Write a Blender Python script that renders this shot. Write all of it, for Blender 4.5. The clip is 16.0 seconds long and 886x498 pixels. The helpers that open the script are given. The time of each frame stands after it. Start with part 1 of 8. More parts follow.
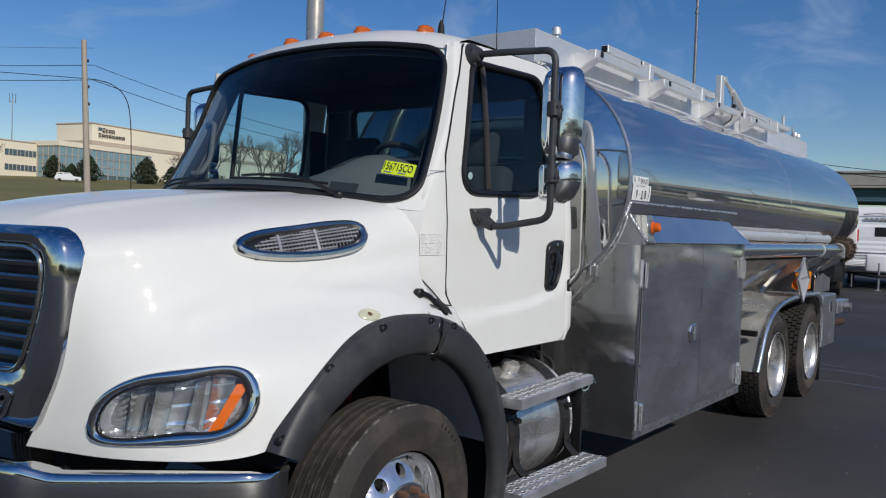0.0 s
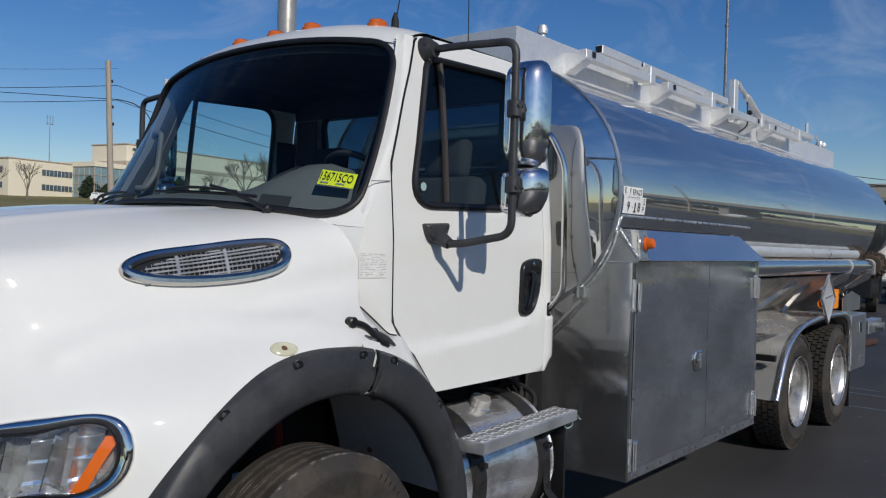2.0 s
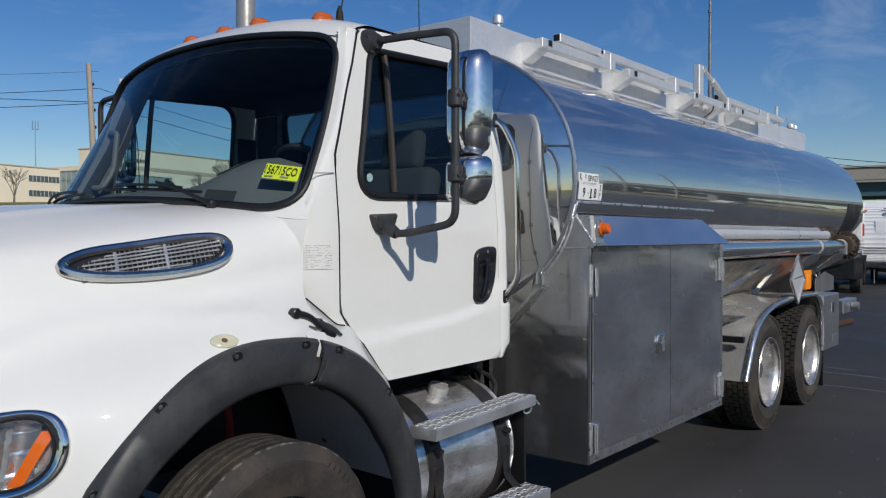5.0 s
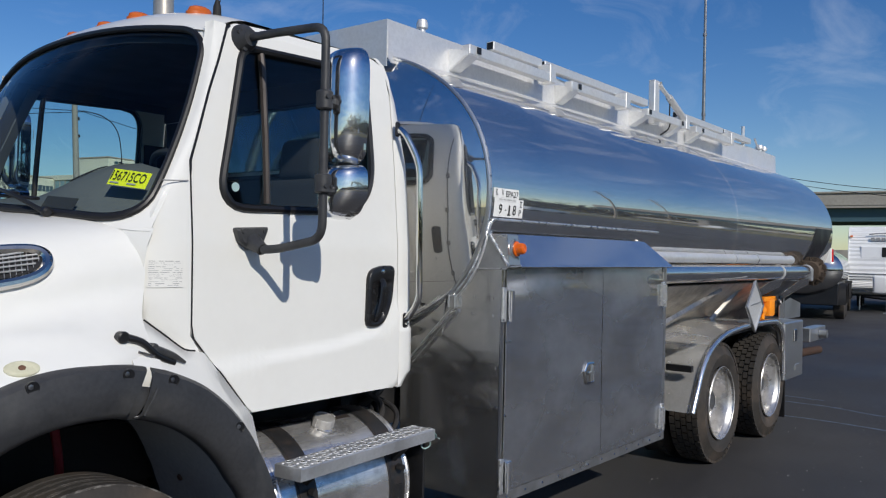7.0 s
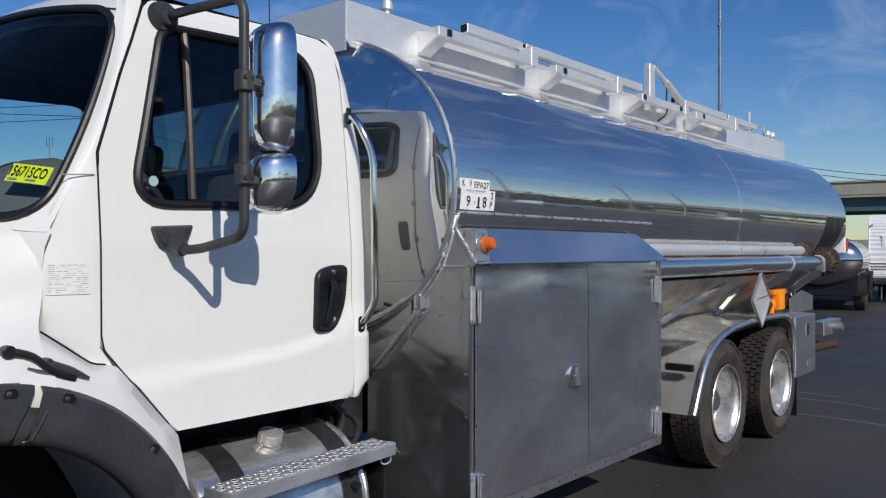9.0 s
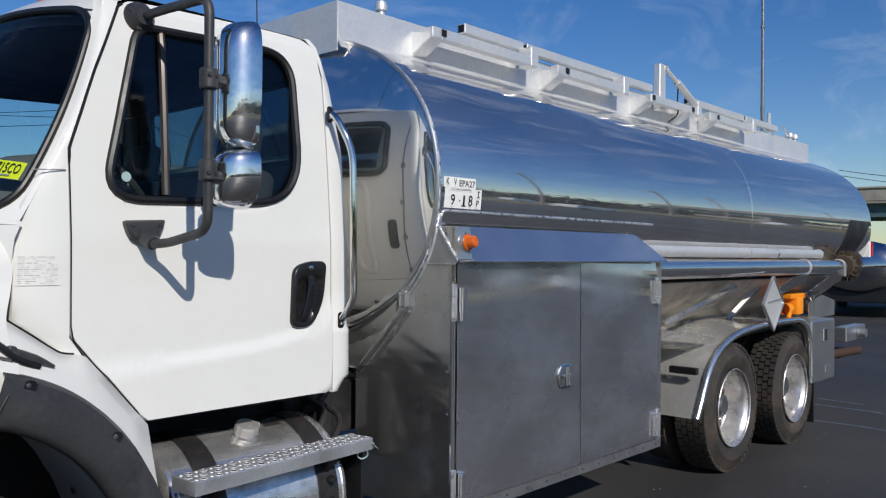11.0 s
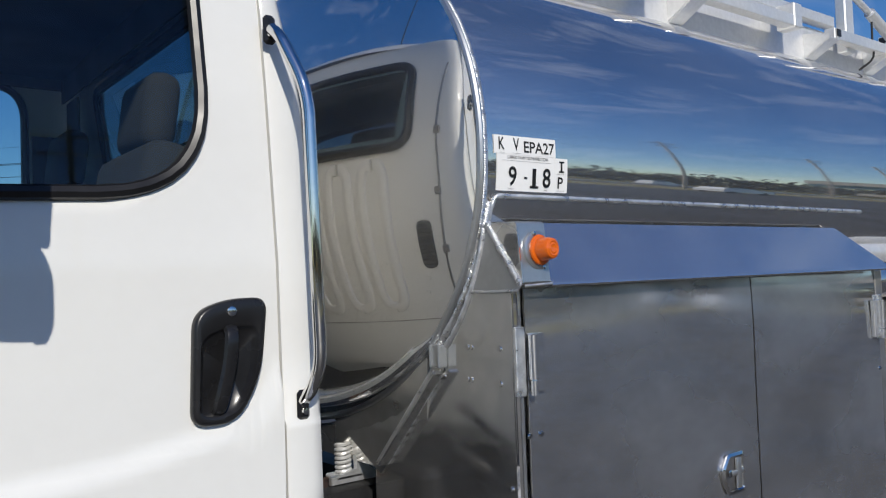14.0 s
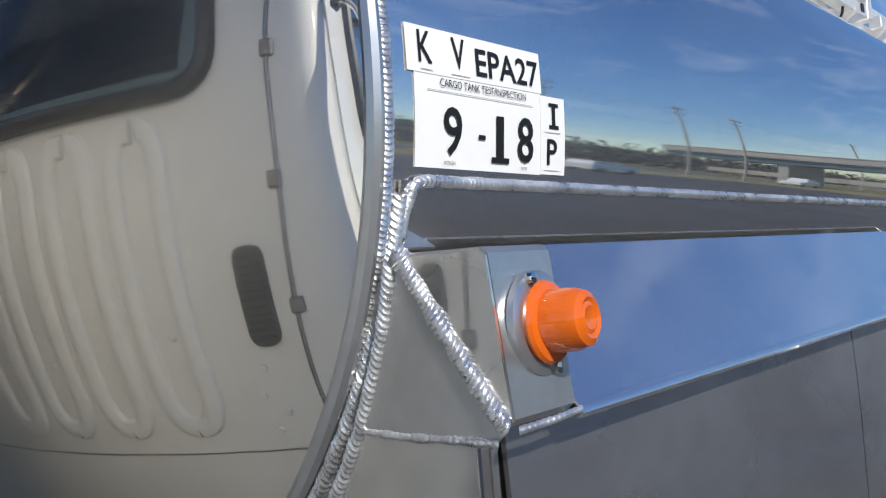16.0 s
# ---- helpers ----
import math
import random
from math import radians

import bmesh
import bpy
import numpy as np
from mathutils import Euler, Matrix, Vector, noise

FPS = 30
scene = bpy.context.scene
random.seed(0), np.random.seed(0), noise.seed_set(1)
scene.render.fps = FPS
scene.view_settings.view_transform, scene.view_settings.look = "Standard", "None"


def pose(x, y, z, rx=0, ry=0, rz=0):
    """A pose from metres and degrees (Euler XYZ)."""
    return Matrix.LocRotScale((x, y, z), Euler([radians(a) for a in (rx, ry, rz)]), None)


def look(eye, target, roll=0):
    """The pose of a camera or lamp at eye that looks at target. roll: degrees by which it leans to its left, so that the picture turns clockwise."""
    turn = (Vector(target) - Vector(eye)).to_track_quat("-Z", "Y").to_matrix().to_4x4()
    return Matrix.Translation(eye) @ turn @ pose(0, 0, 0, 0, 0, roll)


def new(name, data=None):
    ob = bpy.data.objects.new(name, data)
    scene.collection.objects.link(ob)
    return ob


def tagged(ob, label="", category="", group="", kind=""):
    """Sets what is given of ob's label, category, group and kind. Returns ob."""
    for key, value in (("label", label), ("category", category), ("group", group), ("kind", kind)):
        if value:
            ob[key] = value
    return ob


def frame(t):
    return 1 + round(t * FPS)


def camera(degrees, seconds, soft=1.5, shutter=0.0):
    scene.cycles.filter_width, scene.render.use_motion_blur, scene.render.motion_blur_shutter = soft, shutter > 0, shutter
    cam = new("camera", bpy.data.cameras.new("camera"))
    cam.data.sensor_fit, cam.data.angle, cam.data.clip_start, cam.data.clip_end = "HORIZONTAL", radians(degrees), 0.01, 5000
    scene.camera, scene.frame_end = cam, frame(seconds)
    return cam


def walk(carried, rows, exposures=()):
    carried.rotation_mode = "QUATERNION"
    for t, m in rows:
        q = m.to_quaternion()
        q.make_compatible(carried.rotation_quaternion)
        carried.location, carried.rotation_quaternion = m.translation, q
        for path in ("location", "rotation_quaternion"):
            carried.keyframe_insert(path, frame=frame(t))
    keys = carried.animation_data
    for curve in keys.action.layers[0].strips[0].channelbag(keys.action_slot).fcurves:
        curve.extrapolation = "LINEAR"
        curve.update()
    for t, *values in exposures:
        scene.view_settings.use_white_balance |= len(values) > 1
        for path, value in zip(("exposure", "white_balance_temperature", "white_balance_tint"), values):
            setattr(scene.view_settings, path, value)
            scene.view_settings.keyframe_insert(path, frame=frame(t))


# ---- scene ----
cam = camera(57.3, 16.0, soft=1.2)
PATH = [
    (0, (-1.673, -3.253, 1.67), (-0.078, -2.047, 1.614), 2.1),
    (0.5, (-1.469, -3.255, 1.665), (0.109, -2.026, 1.636), 1.9),
    (1, (-1.289, -3.206, 1.673), (0.28, -1.965, 1.663), 1.4),
    (1.5, (-1.158, -3.195, 1.674), (0.402, -1.944, 1.669), 1.4),
    (2, (-1.077, -3.231, 1.685), (0.47, -1.963, 1.668), 1.7),
    (2.5, (-1.038, -3.248, 1.683), (0.515, -1.989, 1.664), 1.1),
    (3, (-1.028, -3.252, 1.679), (0.528, -1.997, 1.659), 0.7),
    (5.5, (-0.945, -3.415, 1.662), (0.615, -2.163, 1.63), -0.0),
    (6, (-0.759, -3.416, 1.658), (0.82, -2.188, 1.636), 1.2),
    (6.5, (-0.599, -3.465, 1.67), (0.994, -2.256, 1.662), 1.5),
    (7, (-0.429, -3.56, 1.678), (1.137, -2.316, 1.689), 1.2),
    (7.5, (-0.292, -3.608, 1.669), (1.244, -2.328, 1.684), 0.8),
    (8, (-0.157, -3.565, 1.665), (1.388, -2.295, 1.677), 0.9),
    (8.5, (-0.056, -3.53, 1.679), (1.49, -2.262, 1.707), 0.0),
    (9, (-0.004, -3.558, 1.672), (1.533, -2.279, 1.679), 0.0),
    (9.2, (0.019, -3.584, 1.678), (1.547, -2.294, 1.67), 0.4),
    (11.5, (0.213, -3.787, 1.641), (1.681, -2.429, 1.654), 0.3),
    (12, (0.326, -3.712, 1.64), (1.794, -2.355, 1.643), 0.2),
    (12.5, (0.544, -3.553, 1.663), (2.019, -2.202, 1.67), -0.3),
    (13, (0.872, -3.355, 1.67), (2.298, -1.95, 1.674), -0.2),
    (13.5, (1.245, -3.128, 1.632), (2.518, -1.588, 1.686), -0.9),
    (14, (1.565, -2.775, 1.647), (2.791, -1.197, 1.717), -2.1),
    (14.5, (1.858, -2.428, 1.653), (3.07, -0.84, 1.757), -2.5),
    (15, (2.107, -2.076, 1.69), (3.377, -0.536, 1.825), -3.4),
    (15.5, (2.29, -1.805, 1.743), (3.703, -0.394, 1.844), -4.7),
    (16, (2.411, -1.741, 1.756), (3.876, -0.381, 1.831), -4.6),
]
walk(cam, [(t, look(eye, target, roll)) for t, eye, target, roll in PATH],
     exposures=[(0, 0.03), (1, -0.03), (2.5, -0.05), (5.3, 0.01), (6.5, 0.13), (8, 0.18), (11, 0.21), (13, 0.23), (14.5, 0.25), (15.3, 0.36), (16.0, 0.56)])

# ---- world and sun ----
SUN_ELEV, SUN_AZ = 33.0, -112.5          # degrees; azimuth counter-clockwise from +x
world = bpy.data.worlds.new("sky")
scene.world = world
world.use_nodes = True
wn, wl = world.node_tree.nodes, world.node_tree.links
wn.clear()
w_out = wn.new("ShaderNodeOutputWorld")
w_bg = wn.new("ShaderNodeBackground")
w_bg.inputs["Strength"].default_value = 0.080
w_sky = wn.new("ShaderNodeTexSky")
w_sky.sky_type = 'NISHITA'
w_sky.sun_disc = False
w_sky.sun_elevation = radians(SUN_ELEV)
w_sky.sun_rotation = radians(90 - SUN_AZ)
w_sky.altitude = 300
w_sky.air_density = 1.0
w_sky.dust_density = 0.35
w_sky.ozone_density = 2.5
# thin wind-drawn cirrus
w_tc = wn.new("ShaderNodeTexCoord")
w_map = wn.new("ShaderNodeMapping")
w_map.inputs["Scale"].default_value = (1.6, 5.0, 9.0)
w_map.inputs["Rotation"].default_value = (0.25, 0.1, 0.75)
w_noise = wn.new("ShaderNodeTexNoise")
w_noise.inputs["Scale"].default_value = 1.5
w_noise.inputs["Detail"].default_value = 7.0
w_noise.inputs["Roughness"].default_value = 0.6
w_noise.inputs["Distortion"].default_value = 0.9
w_ramp = wn.new("ShaderNodeValToRGB")
w_ramp.color_ramp.elements[0].position = 0.52
w_ramp.color_ramp.elements[1].position = 0.84
w_ramp.color_ramp.elements[1].color = (0.24, 0.24, 0.24, 1)
w_mix = wn.new("ShaderNodeMixRGB")
w_mix.inputs["Color2"].default_value = (8.0, 8.6, 9.6, 1)
w_hsv = wn.new("ShaderNodeHueSaturation")
w_hsv.inputs["Saturation"].default_value = 1.36
w_hsv.inputs["Hue"].default_value = 0.512
wl.new(w_tc.outputs["Generated"], w_map.inputs["Vector"])
wl.new(w_map.outputs["Vector"], w_noise.inputs["Vector"])
wl.new(w_noise.outputs["Fac"], w_ramp.inputs["Fac"])
wl.new(w_ramp.outputs["Color"], w_mix.inputs["Fac"])
wl.new(w_sky.outputs["Color"], w_hsv.inputs["Color"])
wl.new(w_hsv.outputs["Color"], w_mix.inputs["Color1"])
wl.new(w_mix.outputs["Color"], w_bg.inputs["Color"])
wl.new(w_bg.outputs["Background"], w_out.inputs["Surface"])

sun_data = bpy.data.lights.new("sun", 'SUN')
sun_data.energy = 3.0
sun_data.angle = radians(0.53)
sun_data.color = (1.0, 0.95, 0.87)
sun = new("sun", sun_data)
_e, _a = radians(SUN_ELEV), radians(SUN_AZ)
sun.matrix_world = look((40 * math.cos(_e) * math.cos(_a), 40 * math.cos(_e) * math.sin(_a), 40 * math.sin(_e)), (0, 0, 0))
scene.view_settings.exposure = 0.0


# ---- materials ----
def material(name, base, rough=0.5, metal=0.0, vary=0.08, scale=(6.0, 60.0), bump=0.0, bump_scale=80.0, coat=0.0,
             rough_vary=0.08, stretch=(1, 1, 1), dirt=None, dirt_amount=0.0, dirt_scale=3.0, spec=None, trans=0.0, ior=1.45, haze=0.0, haze_rough=0.5, smudge=0.25):
    """A surface with colour and roughness varied at two scales, optional dirt patches and fine relief, in metres."""
    m = bpy.data.materials.new(name)
    m.use_nodes = True
    n, l = m.node_tree.nodes, m.node_tree.links
    b = n["Principled BSDF"]
    b.inputs["Metallic"].default_value = metal
    b.inputs["Coat Weight"].default_value = coat
    b.inputs["Coat Roughness"].default_value = 0.03
    b.inputs["IOR"].default_value = ior
    b.inputs["Transmission Weight"].default_value = trans
    if spec is not None:
        b.inputs["Specular IOR Level"].default_value = spec
    tc = n.new("ShaderNodeTexCoord")
    mp = n.new("ShaderNodeMapping")
    mp.inputs["Scale"].default_value = stretch
    l.new(tc.outputs["Object"], mp.inputs["Vector"])
    n1 = n.new("ShaderNodeTexNoise")
    n1.inputs["Scale"].default_value, n1.inputs["Detail"].default_value = scale[0], 4.0
    n2 = n.new("ShaderNodeTexNoise")
    n2.inputs["Scale"].default_value, n2.inputs["Detail"].default_value = scale[1], 3.0
    l.new(mp.outputs["Vector"], n1.inputs["Vector"])
    l.new(mp.outputs["Vector"], n2.inputs["Vector"])
    mixf = n.new("ShaderNodeMath")
    mixf.operation = 'ADD'
    l.new(n1.outputs["Fac"], mixf.inputs[0])
    l.new(n2.outputs["Fac"], mixf.inputs[1])
    mr = n.new("ShaderNodeMapRange")
    mr.inputs["From Min"].default_value, mr.inputs["From Max"].default_value = 0.6, 1.4
    mr.inputs["To Min"].default_value, mr.inputs["To Max"].default_value = 1 - vary, 1 + vary
    l.new(mixf.outputs[0], mr.inputs["Value"])
    col = n.new("ShaderNodeMixRGB")
    col.blend_type = 'MULTIPLY'
    col.inputs["Fac"].default_value = 1.0
    col.inputs["Color1"].default_value = (*base, 1)
    l.new(mr.outputs["Result"], col.inputs["Color2"])
    out = col.outputs["Color"]
    rr = n.new("ShaderNodeMapRange")
    rr.inputs["From Min"].default_value, rr.inputs["From Max"].default_value = 0.35, 0.65
    rr.inputs["To Min"].default_value, rr.inputs["To Max"].default_value = max(0.0, rough - rough_vary), min(1.0, rough + rough_vary)
    l.new(n1.outputs["Fac"], rr.inputs["Value"])
    l.new(rr.outputs["Result"], b.inputs["Roughness"])
    if dirt is not None:
        n3 = n.new("ShaderNodeTexNoise")
        n3.inputs["Scale"].default_value, n3.inputs["Detail"].default_value = dirt_scale, 8.0
        n3.inputs["Roughness"].default_value = 0.65
        l.new(tc.outputs["Object"], n3.inputs["Vector"])
        cr = n.new("ShaderNodeValToRGB")
        cr.color_ramp.elements[0].position, cr.color_ramp.elements[1].position = 0.48, 0.72
        cr.color_ramp.elements[1].color = (dirt_amount,) * 3 + (1,)
        l.new(n3.outputs["Fac"], cr.inputs["Fac"])
        dm = n.new("ShaderNodeMixRGB")
        dm.inputs["Color2"].default_value = (*dirt, 1)
        l.new(cr.outputs["Color"], dm.inputs["Fac"])
        l.new(out, dm.inputs["Color1"])
        out = dm.outputs["Color"]
    l.new(out, b.inputs["Base Color"])
    if bump:
        bp = n.new("ShaderNodeBump")
        bp.inputs["Strength"].default_value = 1.0
        bp.inputs["Distance"].default_value = bump
        nb = n.new("ShaderNodeTexNoise")
        nb.inputs["Scale"].default_value, nb.inputs["Detail"].default_value = bump_scale, 3.0
        l.new(mp.outputs["Vector"], nb.inputs["Vector"])
        l.new(nb.outputs["Fac"], bp.inputs["Height"])
        l.new(bp.outputs["Normal"], b.inputs["Normal"])
    if haze:
        hz = n.new("ShaderNodeBsdfGlossy")
        hz.inputs["Roughness"].default_value = haze_rough
        hz.inputs["Color"].default_value = (*base, 1)
        hm = n.new("ShaderNodeMixShader")
        hr = n.new("ShaderNodeMapRange")
        hr.inputs["From Min"].default_value, hr.inputs["From Max"].default_value = 0.34, 0.66
        hr.inputs["To Min"].default_value, hr.inputs["To Max"].default_value = haze * (1 - smudge), haze * (1 + smudge)
        l.new(n1.outputs["Fac"], hr.inputs["Value"])
        l.new(hr.outputs["Result"], hm.inputs["Fac"])
        l.new(b.outputs["BSDF"], hm.inputs[1])
        l.new(hz.outputs["BSDF"], hm.inputs[2])
        l.new(hm.outputs["Shader"], n["Material Output"].inputs["Surface"])
    return m


def glass(name, tint, gloss=1.0, rough=0.0):
    """Thin sheet glass: tinted see-through with a Fresnel mirror on top."""
    m = bpy.data.materials.new(name)
    m.use_nodes = True
    n, l = m.node_tree.nodes, m.node_tree.links
    n.clear()
    o = n.new("ShaderNodeOutputMaterial")
    t = n.new("ShaderNodeBsdfTransparent")
    t.inputs["Color"].default_value = (*tint, 1)
    g = n.new("ShaderNodeBsdfGlossy")
    g.inputs["Roughness"].default_value = rough
    g.inputs["Color"].default_value = (gloss, gloss, gloss, 1)
    lw = n.new("ShaderNodeLayerWeight")
    lw.inputs["Blend"].default_value = 0.5
    pw = n.new("ShaderNodeMath")
    pw.operation = 'POWER'
    pw.inputs[1].default_value = 5.5
    l.new(lw.outputs["Facing"], pw.inputs[0])
    f = n.new("ShaderNodeMapRange")
    f.inputs["To Min"].default_value = 0.045
    l.new(pw.outputs[0], f.inputs["Value"])
    x = n.new("ShaderNodeMixShader")
    l.new(f.outputs["Result"], x.inputs["Fac"])
    l.new(t.outputs["BSDF"], x.inputs[1])
    l.new(g.outputs["BSDF"], x.inputs[2])
    l.new(x.outputs["Shader"], o.inputs["Surface"])
    return m


M_WHITE = material("white_paint", (0.752, 0.748, 0.712), 0.50, coat=0.7, spec=0.2, vary=0.015, rough_vary=0.05, scale=(2.0, 25.0),
                   dirt=(0.55, 0.53, 0.47), dirt_amount=0.10, dirt_scale=2.2)
M_BLACK = material("black_plastic", (0.036, 0.037, 0.040), 0.45, vary=0.25, bump=0.0004, bump_scale=500, dirt=(0.11, 0.108, 0.102),
                   dirt_amount=0.45, dirt_scale=5.0)
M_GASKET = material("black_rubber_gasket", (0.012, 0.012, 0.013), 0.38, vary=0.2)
M_TYRE = material("tyre_rubber", (0.034, 0.030, 0.026), 0.72, vary=0.3, bump=0.0006, bump_scale=220, dirt=(0.135, 0.100, 0.072),
                  dirt_amount=0.55, dirt_scale=3.5)
M_WORN = material("scuffed_rib_edge", (0.040, 0.036, 0.032), 0.8, vary=0.4, dirt=(0.30, 0.28, 0.255), dirt_amount=0.8, dirt_scale=24.0)
M_CHROME = material("chrome", (0.72, 0.71, 0.69), 0.05, metal=1.0, vary=0.04, rough_vary=0.03)
M_SHELL = material("rippled_chrome_shell", (0.78, 0.78, 0.78), 0.04, metal=1.0, vary=0.06, rough_vary=0.03, scale=(12.0, 60.0), bump=0.0022, bump_scale=9.0, haze=0.10, haze_rough=0.4)
# chrome with shade put into its base colour, for the grille slats
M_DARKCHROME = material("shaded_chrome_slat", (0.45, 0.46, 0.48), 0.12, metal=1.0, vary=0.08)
M_TANK = material("polished_tank_aluminium", (0.885, 0.86, 0.82), 0.03, metal=1.0, vary=0.03, rough_vary=0.02, scale=(1.3, 30.0),
                  stretch=(1, 9, 1), bump=0.0008, bump_scale=1.1, haze=0.18, haze_rough=0.5)
M_HEAD = material("mirror_tank_head", (0.92, 0.90, 0.855), 0.03, metal=1.0, vary=0.05, rough_vary=0.03, scale=(2.0, 40.0), bump=0.0010, bump_scale=2.0, haze=0.20, haze_rough=0.38)
M_STAIN = material("brushed_stainless_door", (0.84, 0.84, 0.84), 0.08, metal=0.95, vary=0.16, rough_vary=0.05, scale=(2.5, 18.0),
                   stretch=(0.6, 1, 1.1), bump=0.0014, bump_scale=2.0, haze=0.21, haze_rough=0.45, smudge=0.75)
M_PANEL = material("dull_stainless_panel", (0.82, 0.81, 0.78), 0.08, metal=0.95, vary=0.10, rough_vary=0.04, scale=(5.0, 40.0), bump=0.0012, bump_scale=3.0, haze=0.26, haze_rough=0.5, smudge=0.3)
M_FRONTPANEL = material("grimy_stainless_panel", (0.76, 0.76, 0.75), 0.14, metal=0.95, vary=0.12, rough_vary=0.06, scale=(5.0, 40.0), bump=0.0012, bump_scale=3.0, haze=0.10, haze_rough=0.5, smudge=0.6, dirt=(0.12, 0.115, 0.11), dirt_amount=0.35, dirt_scale=5.0)
M_LID = material("bright_stainless_lid", (0.82, 0.83, 0.84), 0.08, metal=0.95, vary=0.05, rough_vary=0.05, bump=0.0004, bump_scale=3.0, haze=0.14, haze_rough=0.5)
M_FUEL = material("scuffed_tank_aluminium", (0.84, 0.83, 0.82), 0.27, metal=0.85, vary=0.2, rough_vary=0.14, scale=(5.0, 60.0), stretch=(0.3, 2, 2), dirt=(0.17, 0.155, 0.135), dirt_amount=0.75, dirt_scale=5.0)
M_STRAP = material("chipped_black_strap", (0.022, 0.022, 0.023), 0.4, vary=0.3, dirt=(0.11, 0.07, 0.045), dirt_amount=0.32, dirt_scale=17.0)
M_CAP = material("dull_cast_cap", (0.46, 0.45, 0.43), 0.55, metal=0.6, vary=0.15, rough_vary=0.08, dirt=(0.2, 0.18, 0.16), dirt_amount=0.5, dirt_scale=20.0)
M_STEP = material("step_aluminium", (0.64, 0.65, 0.66), 0.38, metal=0.75, vary=0.12, dirt=(0.30, 0.29, 0.28), dirt_amount=0.5, dirt_scale=7.0)
M_ALU = material("mill_aluminium", (0.74, 0.74, 0.73), 0.42, metal=0.55, vary=0.10, rough_vary=0.10, scale=(4.0, 50.0), dirt=(0.45, 0.44, 0.42),
                 dirt_amount=0.35, dirt_scale=4.0)
M_FENDER = material("dull_polished_fender", (0.86, 0.85, 0.82), 0.22, metal=0.72, vary=0.10, rough_vary=0.08, dirt=(0.35, 0.32, 0.27),
                    dirt_amount=0.5, dirt_scale=3.0, bump=0.001, bump_scale=4.0)
M_WELD = material("weld_bead", (0.76, 0.76, 0.75), 0.35, metal=0.88, vary=0.25, rough_vary=0.12, scale=(30.0, 300.0), bump=0.0006, bump_scale=420)
M_GALV = material("galvanised_plate", (0.56, 0.57, 0.57), 0.32, metal=0.88, vary=0.08, rough_vary=0.04, scale=(4.0, 50.0))
M_STEEL = material("dull_steel", (0.35, 0.34, 0.33), 0.42, metal=1.0, vary=0.2, dirt=(0.12, 0.08, 0.05), dirt_amount=0.6)
M_RUST = material("rusty_steel", (0.13, 0.065, 0.04), 0.8, vary=0.35, bump=0.001, bump_scale=150)
M_CHASSIS = material("chassis_black", (0.013, 0.013, 0.014), 0.6, vary=0.3, dirt=(0.06, 0.05, 0.04), dirt_amount=0.5)
M_LINER = material("wheel_liner", (0.45, 0.45, 0.45), 0.6, vary=0.15, dirt=(0.36, 0.34, 0.32), dirt_amount=0.6)
M_INTERIOR = material("dark_interior_trim", (0.030, 0.032, 0.034), 0.7, vary=0.15, bump=0.0006, bump_scale=300)
M_DASH = material("grey_dashboard", (0.125, 0.135, 0.132), 0.6, vary=0.10, bump=0.0005, bump_scale=260)
M_SEAT = material("seat_fabric", (0.028, 0.028, 0.031), 0.9, vary=0.2, bump=0.001, bump_scale=350)
M_GLASS = glass("windscreen_glass", (0.74, 0.84, 0.85), 0.6)
M_SIDEGLASS = glass("tinted_side_glass", (0.64, 0.77, 0.80), 0.9)
M_CLEAR = glass("clear_lens", (0.90, 0.92, 0.93))
M_AMBER = material("amber_lens", (0.85, 0.16, 0.01), 0.12, vary=0.05, coat=0.5, scale=(30, 200), bump=0.0003, bump_scale=300)
M_ORANGE = material("orange_beacon_lens", (0.70, 0.13, 0.008), 0.16, vary=0.05, coat=0.6)
M_MARKER = material("sun_faded_marker_lens", (0.50, 0.11, 0.018), 0.3, vary=0.1)
M_RED = material("red_lens", (0.55, 0.012, 0.015), 0.15, vary=0.05, coat=0.5)
M_PAPER = material("white_decal", (0.82, 0.82, 0.80), 0.4, vary=0.02)
M_INK = material("black_ink", (0.01, 0.01, 0.01), 0.5, vary=0.1)
M_GREYINK = material("grey_print", (0.30, 0.30, 0.30), 0.6, vary=0.1)
M_YELLOW = material("yellow_tag", (0.80, 0.85, 0.02), 0.5, vary=0.04)
M_YELLAMP = material("yellowed_side_lamp", (0.60, 0.58, 0.42), 0.25, vary=0.12, coat=0.4)
M_VALVE = material("orange_valve_paint", (0.85, 0.27, 0.01), 0.45, vary=0.1)
M_ASPHALT = material("sealed_asphalt", (0.049, 0.047, 0.046), 0.62, vary=0.42, scale=(0.35, 90.0), rough_vary=0.12, bump=0.003, bump_scale=160,
                     dirt=(0.075, 0.072, 0.069), dirt_amount=0.6, dirt_scale=0.4, spec=0.28)
M_ROAD = material("old_asphalt", (0.11, 0.108, 0.104), 0.85, vary=0.2, scale=(0.2, 20.0))
M_CHALK = material("faded_blue_chalk", (0.19, 0.25, 0.34), 0.9, vary=0.3, scale=(8, 60))
M_GRASS = material("mown_grass", (0.17, 0.155, 0.055), 0.95, vary=0.35, scale=(0.08, 3.0), dirt=(0.22, 0.17, 0.075), dirt_amount=0.8, dirt_scale=0.06)
M_CONC = material("weathered_concrete", (0.36, 0.34, 0.30), 0.9, vary=0.15, scale=(0.3, 6.0), dirt=(0.20, 0.185, 0.16), dirt_amount=0.7, dirt_scale=0.5)
M_TEAL = material("teal_girder_paint", (0.055, 0.115, 0.14), 0.6, vary=0.12)
